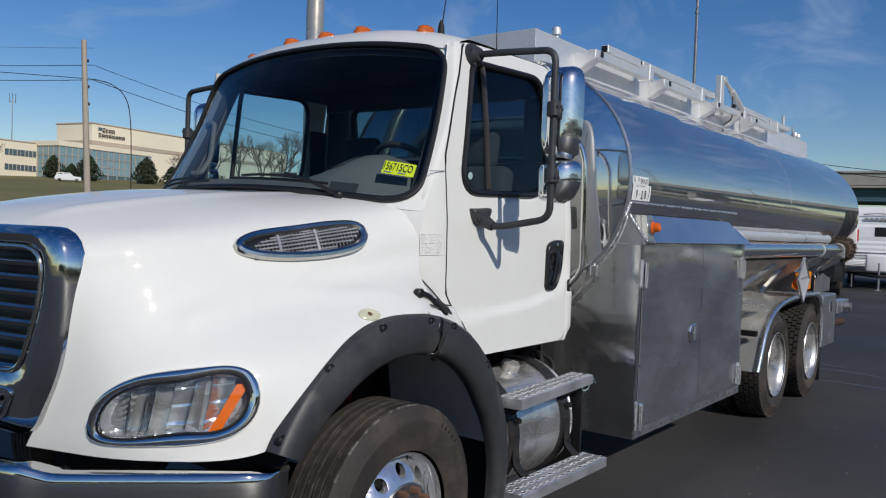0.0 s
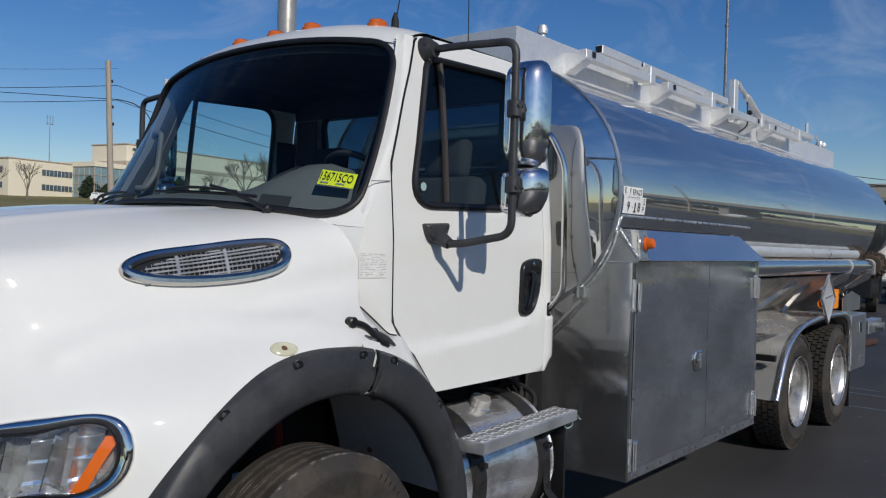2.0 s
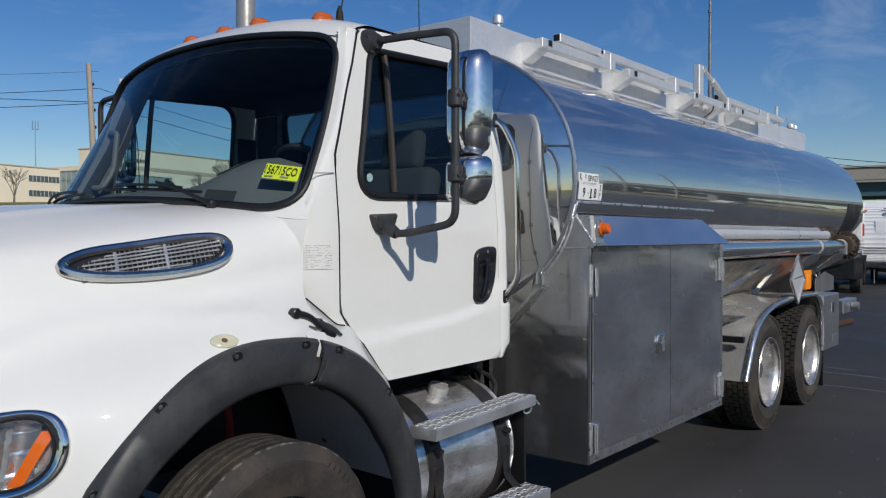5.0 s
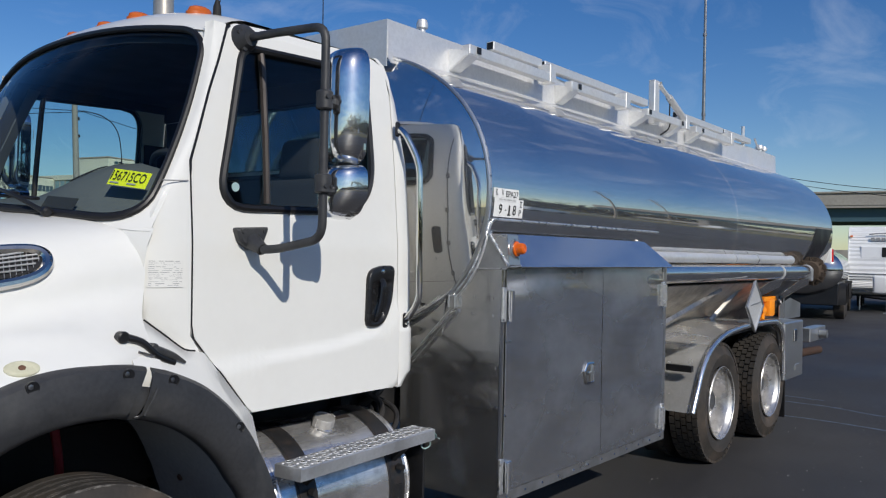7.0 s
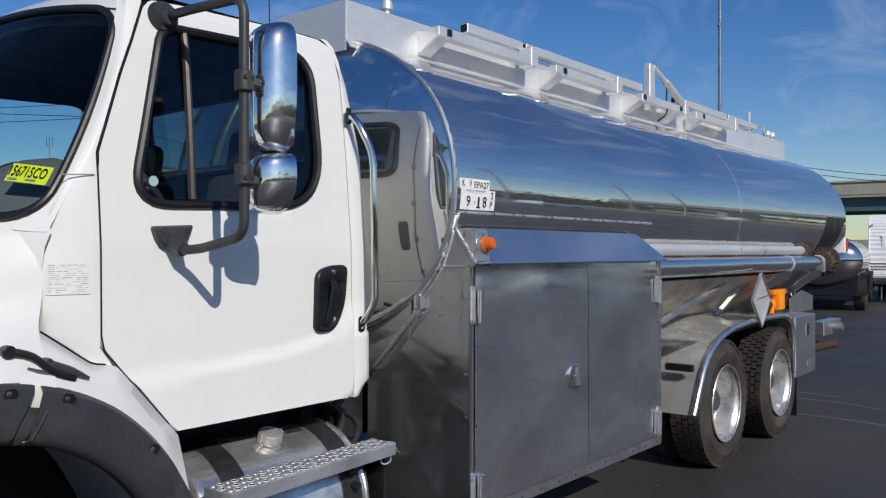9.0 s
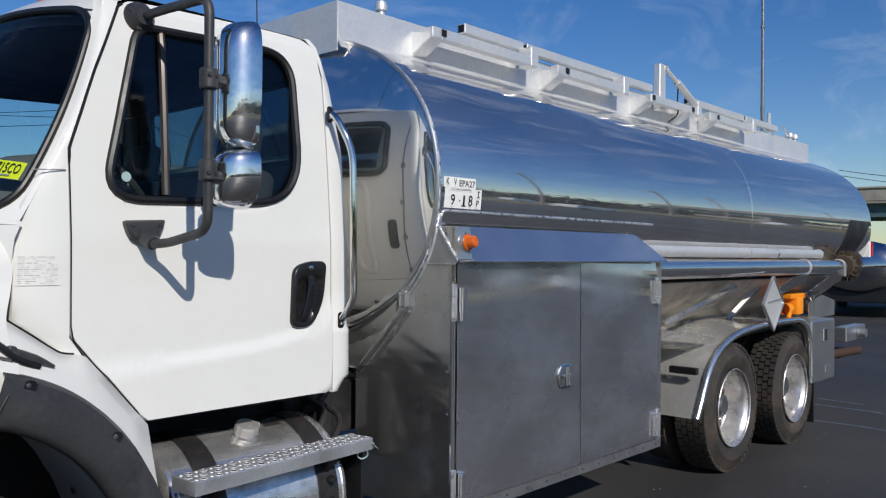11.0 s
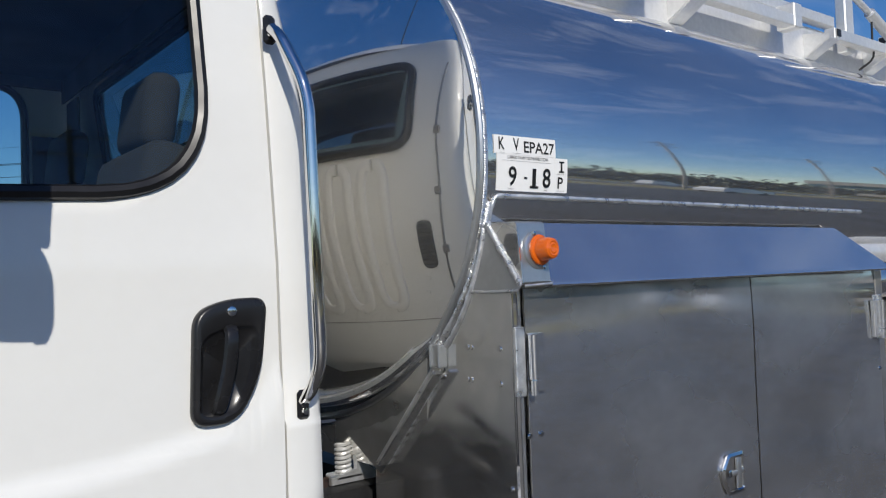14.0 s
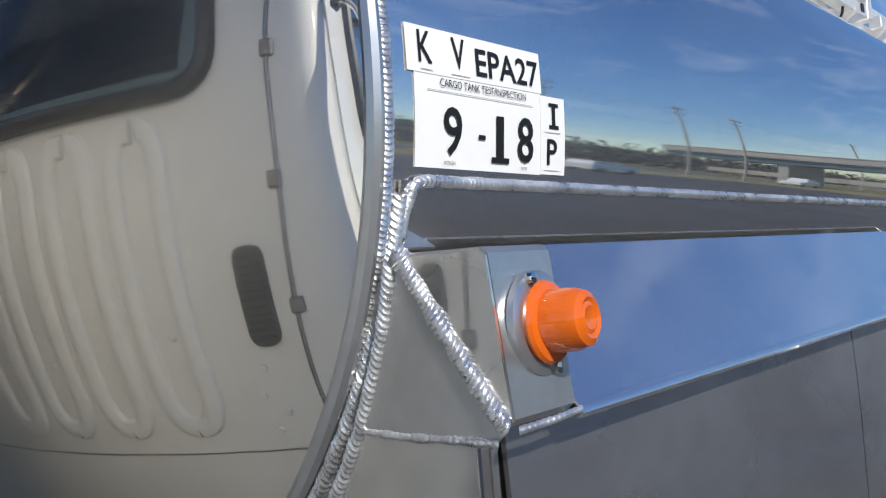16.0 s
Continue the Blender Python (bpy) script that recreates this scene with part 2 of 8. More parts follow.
M_BUILD = material("cream_precast", (0.80, 0.72, 0.56), 0.85, vary=0.05, scale=(0.1, 2.0))
M_BAND = material("tan_precast", (0.46, 0.38, 0.30), 0.85, vary=0.06, scale=(0.1, 2.0))
# base colour lifted to stand for the sky's reflection in the glass
M_CURTAIN = material("blue_green_glazing", (0.20, 0.31, 0.35), 0.12, vary=0.2, scale=(0.3, 2.0), coat=0.5)
M_DARKWIN = material("dark_window", (0.09, 0.125, 0.15), 0.12, vary=0.25, scale=(0.4, 3.0))
M_WOOD = material("weathered_pole_wood", (0.40, 0.345, 0.28), 0.85, vary=0.25, scale=(3.0, 40.0), stretch=(4, 4, 0.4), bump=0.003, bump_scale=30)
M_WIRE = material("black_cable", (0.015, 0.015, 0.016), 0.7, vary=0.1)
M_BARK = material("grey_bark", (0.17, 0.145, 0.12), 0.9, vary=0.25)
M_FIR = material("evergreen_foliage", (0.030, 0.045, 0.022), 0.9, vary=0.5, scale=(0.8, 9.0))
M_SHRUB = material("brown_shrub_foliage", (0.13, 0.10, 0.065), 0.9, vary=0.5, scale=(0.8, 9.0))
M_TRAILER = material("white_trailer_siding", (0.86, 0.86, 0.85), 0.45, vary=0.04)
M_CARWHITE = material("white_car_paint", (0.70, 0.70, 0.69), 0.25, coat=0.5, vary=0.03)
M_CARDARK = material("dark_car_paint", (0.03, 0.035, 0.045), 0.25, coat=0.5, vary=0.05)
M_REARGLASS = glass("dark_rear_glass", (0.36, 0.45, 0.48), 0.9)
M_STICKER = material("pale_teal_sticker", (0.36, 0.50, 0.49), 0.4, vary=0.1)
M_PILLAR = material("grey_pillar_trim", (0.11, 0.12, 0.122), 0.65, vary=0.08, bump=0.0004, bump_scale=300)
M_DARKRUST = material("dark_rust", (0.06, 0.032, 0.02), 0.8, vary=0.4, bump=0.001, bump_scale=150)
M_LAMPBOWL = material("silvered_lamp_bowl", (0.84, 0.86, 0.89), 0.16, metal=0.9, vary=0.10, rough_vary=0.08, scale=(25.0, 90.0), bump=0.0022, bump_scale=38)
M_LAMPDARK = material("smoke_grey_lamp_bowl", (0.58, 0.59, 0.60), 0.26, metal=0.7, vary=0.15, rough_vary=0.1, scale=(15.0, 80.0))
M_BRONZE = material("dark_bronze_trim", (0.06, 0.05, 0.045), 0.35, metal=0.3, vary=0.1)
M_STACK = material("heat_tinted_steel", (0.52, 0.47, 0.40), 0.32, metal=0.6, vary=0.12, rough_vary=0.1)
M_RIM = material("polished_rim_aluminium", (0.72, 0.71, 0.69), 0.32, metal=0.72, vary=0.10, rough_vary=0.10, scale=(6.0, 50.0), dirt=(0.30, 0.27, 0.23), dirt_amount=0.4, dirt_scale=7.0)
M_WHEEL = material("road_dulled_wheel_aluminium", (0.64, 0.625, 0.60), 0.30, metal=0.72, vary=0.18, rough_vary=0.12, scale=(9.0, 60.0), dirt=(0.24, 0.21, 0.18), dirt_amount=0.55, dirt_scale=11.0)
M_FRONTRIM = material("polished_front_wheel", (0.80, 0.81, 0.83), 0.13, metal=0.85, vary=0.08, rough_vary=0.06, scale=(8.0, 60.0), dirt=(0.35, 0.32, 0.28), dirt_amount=0.25, dirt_scale=9.0)
# warm base colour stands for reflections under the tank, with darker blotches
M_BELLY = material("warm_belly_steel", (0.52, 0.48, 0.42), 0.44, metal=0.95, vary=0.25, rough_vary=0.12, scale=(3.0, 40.0), bump=0.001, bump_scale=6.0, dirt=(0.10, 0.085, 0.07), dirt_amount=0.7, dirt_scale=4.0)
# darker copy of the tank metal, its shade set in the base colour
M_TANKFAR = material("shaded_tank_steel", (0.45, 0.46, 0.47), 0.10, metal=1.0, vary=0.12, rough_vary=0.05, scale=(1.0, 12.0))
M_VENT = material("dulled_vent_chrome", (0.60, 0.575, 0.53), 0.17, metal=1.0, vary=0.08, rough_vary=0.06)
M_PEBBLE = material("pale_grit", (0.34, 0.32, 0.29), 0.85, vary=0.4, scale=(3.0, 40.0))
M_HANDLE = material("glossy_black_handle", (0.014, 0.014, 0.015), 0.26, vary=0.2, rough_vary=0.06)
M_HOSE = material("dark_red_rubber", (0.22, 0.012, 0.018), 0.5, vary=0.2)
M_WOODS = material("far_winter_woods", (0.060, 0.056, 0.042), 0.9, vary=0.5, scale=(0.05, 0.6))


# ---- mesh helpers ----
def part(name, bm, mat, parent=None, label="", smooth=35.0, thick=0.0, mats=()):
    """Links a bmesh as one mesh object under a thing or a part."""
    bmesh.ops.recalc_face_normals(bm, faces=bm.faces)
    if thick:
        bmesh.ops.solidify(bm, geom=list(bm.faces), thickness=thick)
        bmesh.ops.recalc_face_normals(bm, faces=bm.faces)
    me = bpy.data.meshes.new(name)
    bm.to_mesh(me)
    bm.free()
    me.materials.append(mat)
    for extra in mats:
        me.materials.append(extra)
    for p in me.polygons:
        p.use_smooth = True
    me.set_sharp_from_angle(angle=radians(smooth))
    ob = new(name, me)
    if parent is not None:
        ob.parent = parent
    if label:
        ob["label"] = label
    return ob


def share(ob, parent, m=None, name=None):
    """A further piece on the same mesh."""
    o = new(name or ob.name.split(".")[0], ob.data)
    o.parent = parent
    if m is not None:
        o.matrix_basis = m
    return o


def merge(bm, other, m=None):
    me = bpy.data.meshes.new("tmp")
    if m is not None:
        other.transform(m)
    other.to_mesh(me)
    other.free()
    bm.from_mesh(me)
    bpy.data.meshes.remove(me)
    return bm


def box(lo, hi, bevel=0.0, bm=None, seg=1):
    b = bmesh.new()
    bmesh.ops.create_cube(b, size=1.0)
    for v in b.verts:
        v.co = [lo[i] + (v.co[i] + 0.5) * (hi[i] - lo[i]) for i in range(3)]
    if bevel:
        bmesh.ops.bevel(b, geom=list(b.edges), offset=bevel, segments=seg, affect='EDGES', profile=0.5)
    return b if bm is None else merge(bm, b)


def surf(P, bm=None, close_u=False, close_v=False):
    """A sheet through a grid of points P[i][j]."""
    b = bm or bmesh.new()
    vs = [[b.verts.new(tuple(p)) for p in row] for row in P]
    nu, nv = len(vs), len(vs[0])
    for i in range(nu if close_u else nu - 1):
        for j in range(nv if close_v else nv - 1):
            q = [vs[i][j], vs[(i + 1) % nu][j], vs[(i + 1) % nu][(j + 1) % nv], vs[i][(j + 1) % nv]]
            try:
                b.faces.new(q)
            except ValueError:
                pass
    return b


def fan(ring, centre, bm=None):
    b = bm or bmesh.new()
    vs = [b.verts.new(tuple(p)) for p in ring]
    c = b.verts.new(tuple(centre))
    for i in range(len(vs)):
        b.faces.new((vs[i], vs[(i + 1) % len(vs)], c))
    return b


def spline(pts, n, closed=False):
    """n points along a Catmull-Rom curve through pts."""
    P = np.array(pts, float)
    m = len(P)
    out = []
    span = m if closed else m - 1
    for k in range(n):
        u = k * span / (n if closed else n - 1)
        i = min(int(u), span - 1)
        f = u - i
        if closed:
            a, b, c, d = P[(i - 1) % m], P[i % m], P[(i + 1) % m], P[(i + 2) % m]
        else:
            b, c = P[i], P[i + 1]
            a = P[i - 1] if i > 0 else 2 * b - c
            d = P[i + 2] if i + 2 < m else 2 * c - b
        out.append(0.5 * (2 * b + (c - a) * f + (2 * a - 5 * b + 4 * c - d) * f * f + (3 * b - a - 3 * c + d) * f ** 3))
    return np.array(out)


def tube(pts, r, n=10, closed=False, bm=None, flat=1.0, up=None):
    """A tube of radius r (a number, or one per point) along pts; flat squeezes it along its second axis."""
    b = bm or bmesh.new()
    P = [Vector(p) for p in pts]
    m = len(P)
    rs = list(r) if hasattr(r, "__len__") else [r] * m
    T = []
    for i in range(m):
        a = P[(i - 1) % m] if (closed or i > 0) else P[i]
        c = P[(i + 1) % m] if (closed or i < m - 1) else P[i]
        t = c - a
        T.append(t.normalized() if t.length > 1e-9 else Vector((1, 0, 0)))
    ref = Vector(up) if up is not None else (Vector((0, 0, 1)) if abs(T[0].z) < 0.9 else Vector((1, 0, 0)))
    nrm = (ref - T[0] * ref.dot(T[0])).normalized()
    rings = []
    for i in range(m):
        if up is not None:
            nn = Vector(up) - T[i] * Vector(up).dot(T[i])
        else:
            nn = nrm - T[i] * nrm.dot(T[i])
        nrm = nn.normalized() if nn.length > 1e-6 else nrm
        bi = T[i].cross(nrm)
        rings.append([b.verts.new(P[i] + (nrm * math.cos(2 * math.pi * k / n) + bi * (flat * math.sin(2 * math.pi * k / n))) * rs[i]) for k in range(n)])
    for i in range(m if closed else m - 1):
        for k in range(n):
            b.faces.new((rings[i][k], rings[i][(k + 1) % n], rings[(i + 1) % m][(k + 1) % n], rings[(i + 1) % m][k]))
    if not closed:
        b.faces.new(rings[0][::-1])
        b.faces.new(rings[-1])
    return b


def bent(pts, radius, n=6):
    """A polyline with its corners rounded."""
    P = [Vector(p) for p in pts]
    out = [P[0]]
    for a, b, c in zip(P, P[1:], P[2:]):
        d = min(radius, (a - b).length * 0.49, (c - b).length * 0.49)
        p, q = b + (a - b).normalized() * d, b + (c - b).normalized() * d
        for k in range(n + 1):
            t = k / n
            out.append(p * (1 - t) ** 2 + b * (2 * t * (1 - t)) + q * t * t)
    out.append(P[-1])
    return out


def lathe(profile, origin=(0, 0, 0), axis=(0, -1, 0), n=48, bm=None, a0=0.0, a1=360.0):
    """Turns (along, radius) pairs round an axis through origin."""
    b = bm or bmesh.new()
    ax = Vector(axis).normalized()
    e1 = ax.orthogonal().normalized() if abs(ax.z) > 0.9 else (Vector((0, 0, 1)) - ax * ax.z).normalized()
    e2 = ax.cross(e1)
    full = abs(a1 - a0) >= 359.9
    cnt = n if full else n + 1
    rows = []
    for k in range(cnt):
        a = radians(a0 + (a1 - a0) * k / n)
        d = e1 * math.cos(a) + e2 * math.sin(a)
        rows.append([Vector(origin) + ax * h + d * max(r, 1e-4) for h, r in profile])
    return surf(rows, b, close_u=full)


def polar(poly, c, n):
    """Where n rays from c meet a closed outline."""
    P = np.array(poly, float)
    out = []
    for k in range(n):
        a = 2 * math.pi * k / n
        d = np.array([math.cos(a), math.sin(a)])
        best = None
        for i in range(len(P)):
            p, q = P[i] - c, P[(i + 1) % len(P)] - c
            e = q - p
            den = d[0] * e[1] - d[1] * e[0]
            if abs(den) < 1e-12:
                continue
            t = (p[0] * e[1] - p[1] * e[0]) / den
            u = (p[0] * d[1] - p[1] * d[0]) / den
            if t > 0 and -1e-9 <= u <= 1 + 1e-9 and (best is None or t > best):
                best = t
        out.append(np.array(c) + d * (best or 0.0))
    return np.array(out)


def rounded(corners, radii, n=6):
    """A closed polygon with its corners rounded, in 2D."""
    m = len(corners)
    out = []
    for i in range(m):
        a, b, c = (np.array(corners[(i + k) % m], float) for k in (-1, 0, 1))
        d = min(radii[i], np.linalg.norm(a - b) * 0.49, np.linalg.norm(c - b) * 0.49)
        p, q = b + (a - b) / np.linalg.norm(a - b) * d, b + (c - b) / np.linalg.norm(c - b) * d
        for k in range(n + 1):
            t = k / n
            out.append(p * (1 - t) ** 2 + b * 2 * t * (1 - t) + q * t * t)
    return np.array(out)


def prism(outline, to3d, d0, d1, bevel=0.0):
    """A plate: a 2D outline carried into space by to3d(u, v, depth), from depth d0 to d1, with a chamfered top edge."""
    b = bmesh.new()
    o = np.array(outline, float)
    c = o.mean(0)
    rings = [[to3d(p[0], p[1], d0) for p in o], [to3d(p[0], p[1], d1 - bevel) for p in o]]
    if bevel:
        ins = [p + (c - p) / max(np.linalg.norm(c - p), 1e-6) * bevel for p in o]
        rings.append([to3d(p[0], p[1], d1) for p in ins])
    vs = [[b.verts.new(tuple(p)) for p in r] for r in rings]
    n = len(o)
    for i in range(len(vs) - 1):
        for k in range(n):
            b.faces.new((vs[i][k], vs[i][(k + 1) % n], vs[i + 1][(k + 1) % n], vs[i + 1][k]))
    b.faces.new(vs[0])
    b.faces.new(vs[-1])
    return b


def text_mesh(string, size, align='LEFT', bold=0.012):
    """The built-in font's letters as a flat bmesh."""
    cu = bpy.data.curves.new("letters", 'FONT')
    cu.body, cu.size, cu.align_x = string, size, align
    cu.resolution_u = 3
    cu.offset = bold * size
    ob = bpy.data.objects.new("letters", cu)
    scene.collection.objects.link(ob)
    dg = bpy.context.evaluated_depsgraph_get()
    me = bpy.data.meshes.new_from_object(ob.evaluated_get(dg))
    b = bmesh.new()
    b.from_mesh(me)
    bpy.data.objects.remove(ob)
    bpy.data.meshes.remove(me)
    return b


def lerp(a, b, t):
    return a + (b - a) * t


def curve(x, xs, ys):
    return float(np.interp(x, xs, ys))


# ================= the tank truck =================
# x runs from the nose to the tail, the driver's side is at -y, the ground at z = 0
truck = tagged(new("tank_truck"), "white conventional cab truck with a polished aluminium fuel tank body", "truck")
truck.empty_display_size = 0.2

# ---- cab shell ----
SIDE_Z = [1.0, 1.4, 1.7, 2.1, 2.4, 2.55, 2.62, 2.66]
SIDE_Y = [1.02, 1.02, 1.015, 0.98, 0.945, 0.915, 0.87, 0.80]


def side_y(z):
    return curve(z, SIDE_Z, SIDE_Y)


def ws(s, t):
    """The windscreen: s from the driver's edge -1 to the far edge 1, t from sill 0 to header 1."""
    a = abs(s)
    y = s * (0.976 - 0.085 * t)
    xb, xt = 0.84 + 0.288 * a ** 2.3, 1.345 + 0.106 * a ** 2
    zb, zt = 1.82 - 0.06 * a ** 2, 2.588 - 0.075 * a ** 2.4
    return np.array([lerp(xb, xt, t) + 0.03 * (2.05 * a ** 2 - 0.9) * math.sin(math.pi * t), y, lerp(zb, zt, t)])


def door_front_x(z):
    return curve(z, [1.04, 1.35, 2.0, 2.28, 2.545, 2.6], [1.565, 1.305, 1.305, 1.40, 1.505, 1.53])


def rear_x(z):
    return curve(z, [1.0, 2.1, 2.4, 2.55, 2.66], [2.56, 2.55, 2.50, 2.465, 2.40])


cab_bm = bmesh.new()
# rear wall with both rear corner pillars
rows = []
for z in [1.046, 1.06, 1.08, 1.10, 1.115, 1.16, 1.3, 1.315, 1.33, 1.5, 1.7, 1.9, 2.08, 2.13, 2.25, 2.4, 2.44, 2.5, 2.57, 2.605]:
    xr, ys = rear_x(z), side_y(z)
    out = 0.012 if z < 1.32 else 0.0
    x0 = min(2.438, xr - 0.03)
    cut = max(0.0, (1.115 - z)) ** 0.7 * 0.42
    half = [(x0 - 0.016, ys - 0.018), (x0 - 0.002, ys - 0.014), (x0, ys + out - 0.003), (x0 + 0.006, ys + out), (xr - 0.055 - cut, ys + out), (xr - 0.025 - cut, ys + out - 0.010), (xr - 0.006 - cut, ys - 0.032), (xr - cut, ys - 0.075), (xr - cut, 0.70), (xr - cut, 0.5), (xr - cut, 0.25)]
    rows.append([(x, -y, z) for x, y in half] + [(xr, 0, z)] + [(x, y, z) for x, y in half[::-1]])
surf(rows, cab_bm)
opening = [f for f in cab_bm.faces if f.calc_center_median().x > 2.40 and abs(f.calc_center_median().y) < 0.70 and 2.13 < f.calc_center_median().z < 2.44]
bmesh.ops.delete(cab_bm, geom=opening, context='FACES')
# front pillars with the panel behind the bonnet
for s in (-1, 1):
    rows = []
    for z in [1.30, 1.36, 1.42, 1.5, 1.6, 1.68, 1.74, 1.80, 1.9, 2.0, 2.1, 2.2, 2.3, 2.4, 2.47, 2.52, 2.56]:
        xd = door_front_x(z) + 0.002
        back = Vector((xd, s * side_y(z), z))
        t = max(0.0, min(1.0, (z - 1.76) / 0.77))
        g = ws(s * 1.022, t)
        if z < 1.76:
            f = Vector((lerp(1.140, g[0], max(0, (z - 1.5) / 0.26) ** 2), s * lerp(0.984, 0.975, max(0, (z - 1.5) / 0.26) ** 2), z))
            if z < 1.42:
                f.x = lerp(1.28, 1.14, (z - 1.30) / 0.12)
        else:
            f = Vector((g[0], g[1], z))
        row = [f + (Vector((-0.018, -s * 0.03, -0.004)) if z > 1.76 else Vector((-0.05, -s * 0.10, -0.01))), f + Vector((-0.006, -s * 0.02, 0)), f]
        for k in (0.12, 0.3, 0.5, 0.7, 0.85, 1.0):
            p = f.lerp(back, k)
            p.y = s * lerp(abs(f.y), abs(back.y), 1 - (1 - k) ** 2.2)
            row.append(p)
        row.append(Vector((xd + 0.002, s * (side_y(z) - 0.03), z)))
        rows.append(row)
    surf(rows, cab_bm)
# roof
rows = []
for i in range(29):
    v = i / 28
    row = []
    for j in range(33):
        w = -1 + 2 * j / 32
        y = w * 0.887
        a = abs(w)
        xf = float(ws(w, 1.0)[0]) - 0.01 + 0.012 * a ** 12
        xe = 2.455 - 0.04 * a ** 4
        x = lerp(xf, xe, v)
        crown = 2.60 + 0.096 * (1 - a ** 3.2)
        zf = float(ws(w, 1.0)[2]) + 0.008
        rise = 1 - (1 - min(1, v / 0.20)) ** 2.0
        z = lerp(zf, crown, rise)
        if v > 0.88:
            z -= 0.085 * (1 - 0.9 * a ** 6) * ((v - 0.88) / 0.12) ** 2
        row.append((x, y, z))
    rows.append(row)
surf(rows, cab_bm)
cab = part("cab", cab_bm, M_WHITE, truck, "glossy white painted cab shell", smooth=50)

# rear wall: window, pressed ribs, louvre, seam; they show in the mirror of the tank head
rw = rounded([(-0.77, 2.09), (0.77, 2.09), (0.73, 2.47), (-0.73, 2.47)], [0.09] * 4)
part("rear_window", prism(rw, lambda u, v, d: (rear_x(v) + d, u, v), 0.0, 0.006, 0.002), M_REARGLASS, cab, "tinted rear window glass")
part("rear_window_gasket", tube([(rear_x(v) + 0.008, u, v) for u, v in rw], 0.020, 8, closed=True), M_GASKET, cab)
for yy in (-0.59, -0.41, -0.23, -0.05):
    pts = [(rear_x(z) + 0.002, yy + w, z) for w, z in ((0.0, 2.03), (-0.035, 2.03), (-0.055, 1.98), (-0.055, 1.475), (-0.03, 1.42), (0.03, 1.42), (0.055, 1.475), (0.055, 1.98), (0.035, 2.03), (0.0, 2.03))]
    part("pressed_rib", tube(bent(pts, 0.04), 0.025, 10, flat=0.55, up=(0, 1, 0)), M_WHITE, cab)
lv = rounded([(-0.838, 1.585), (-0.776, 1.585), (-0.776, 1.785), (-0.838, 1.785)], [0.028] * 4)
part("louvre_vent", prism(lv, lambda u, v, d: (rear_x(v) + d, u, v), -0.002, 0.012, 0.004), M_BLACK, cab, "black louvred cab vent")
for z in np.linspace(1.605, 1.765, 11):
    part("louvre_slat", box((rear_x(z) + 0.010, -0.832, z - 0.004), (rear_x(z) + 0.016, -0.782, z + 0.004), 0.002), M_GASKET, cab)
part("rear_seam", tube([(rear_x(z) + 0.003, -0.885 + 0.006 * math.sin(z * 9), z) for z in np.linspace(1.15, 2.45, 60)], 0.0045, 6), M_STEEL, cab)
for z in (1.42, 1.66, 1.9, 2.14):
    part("seam_clip", box((rear_x(z), -0.898, z - 0.016), (rear_x(z) + 0.012, -0.872, z + 0.016), 0.003), M_STEEL, cab)
part("lower_seam", tube([(rear_x(1.35) + 0.001, y, 1.352) for y in np.linspace(-0.9, 0.9, 8)], 0.002, 6), M_STEEL, cab)
for y, z in ((-0.78, 1.54), (-0.76, 1.48), (-0.80, 1.44), (-0.77, 1.40), (-0.60, 1.62), (-0.52, 1.60), (-0.36, 1.64), (-0.24, 1.58)):
    part("wall_rivet", lathe([(0, 0.009), (0.004, 0.007), (0.005, 0)], (rear_x(z), y, z), (1, 0, 0), 10), M_WHITE, cab)

# door with its window opening
WIN = rounded([(1.424, 1.832), (2.276, 1.858), (2.264, 2.506), (1.574, 2.480)], [0.14, 0.24, 0.14, 0.07], 8)
DOOR = np.array([(1.313, 1.36), (1.313, 2.0), (1.408, 2.28), (1.513, 2.545), (1.56, 2.575), (1.7, 2.585), (2.2, 2.60), (2.36, 2.595), (2.415, 2.56), (2.428, 2.42), (2.430, 1.9),
                 (2.430, 1.2), (2.425, 1.07), (2.40, 1.048), (1.572, 1.043)])


def door_y(x, z):
    crease = curve(x, [1.3, 1.85, 2.05, 2.17, 2.29, 2.37, 2.43], [1.25, 1.285, 1.30, 1.32, 1.343, 1.378, 1.45])
    t = max(0.0, min(1.0, (crease - z) / 0.042))
    return side_y(z) + 0.019 * t * t * (3 - 2 * t)


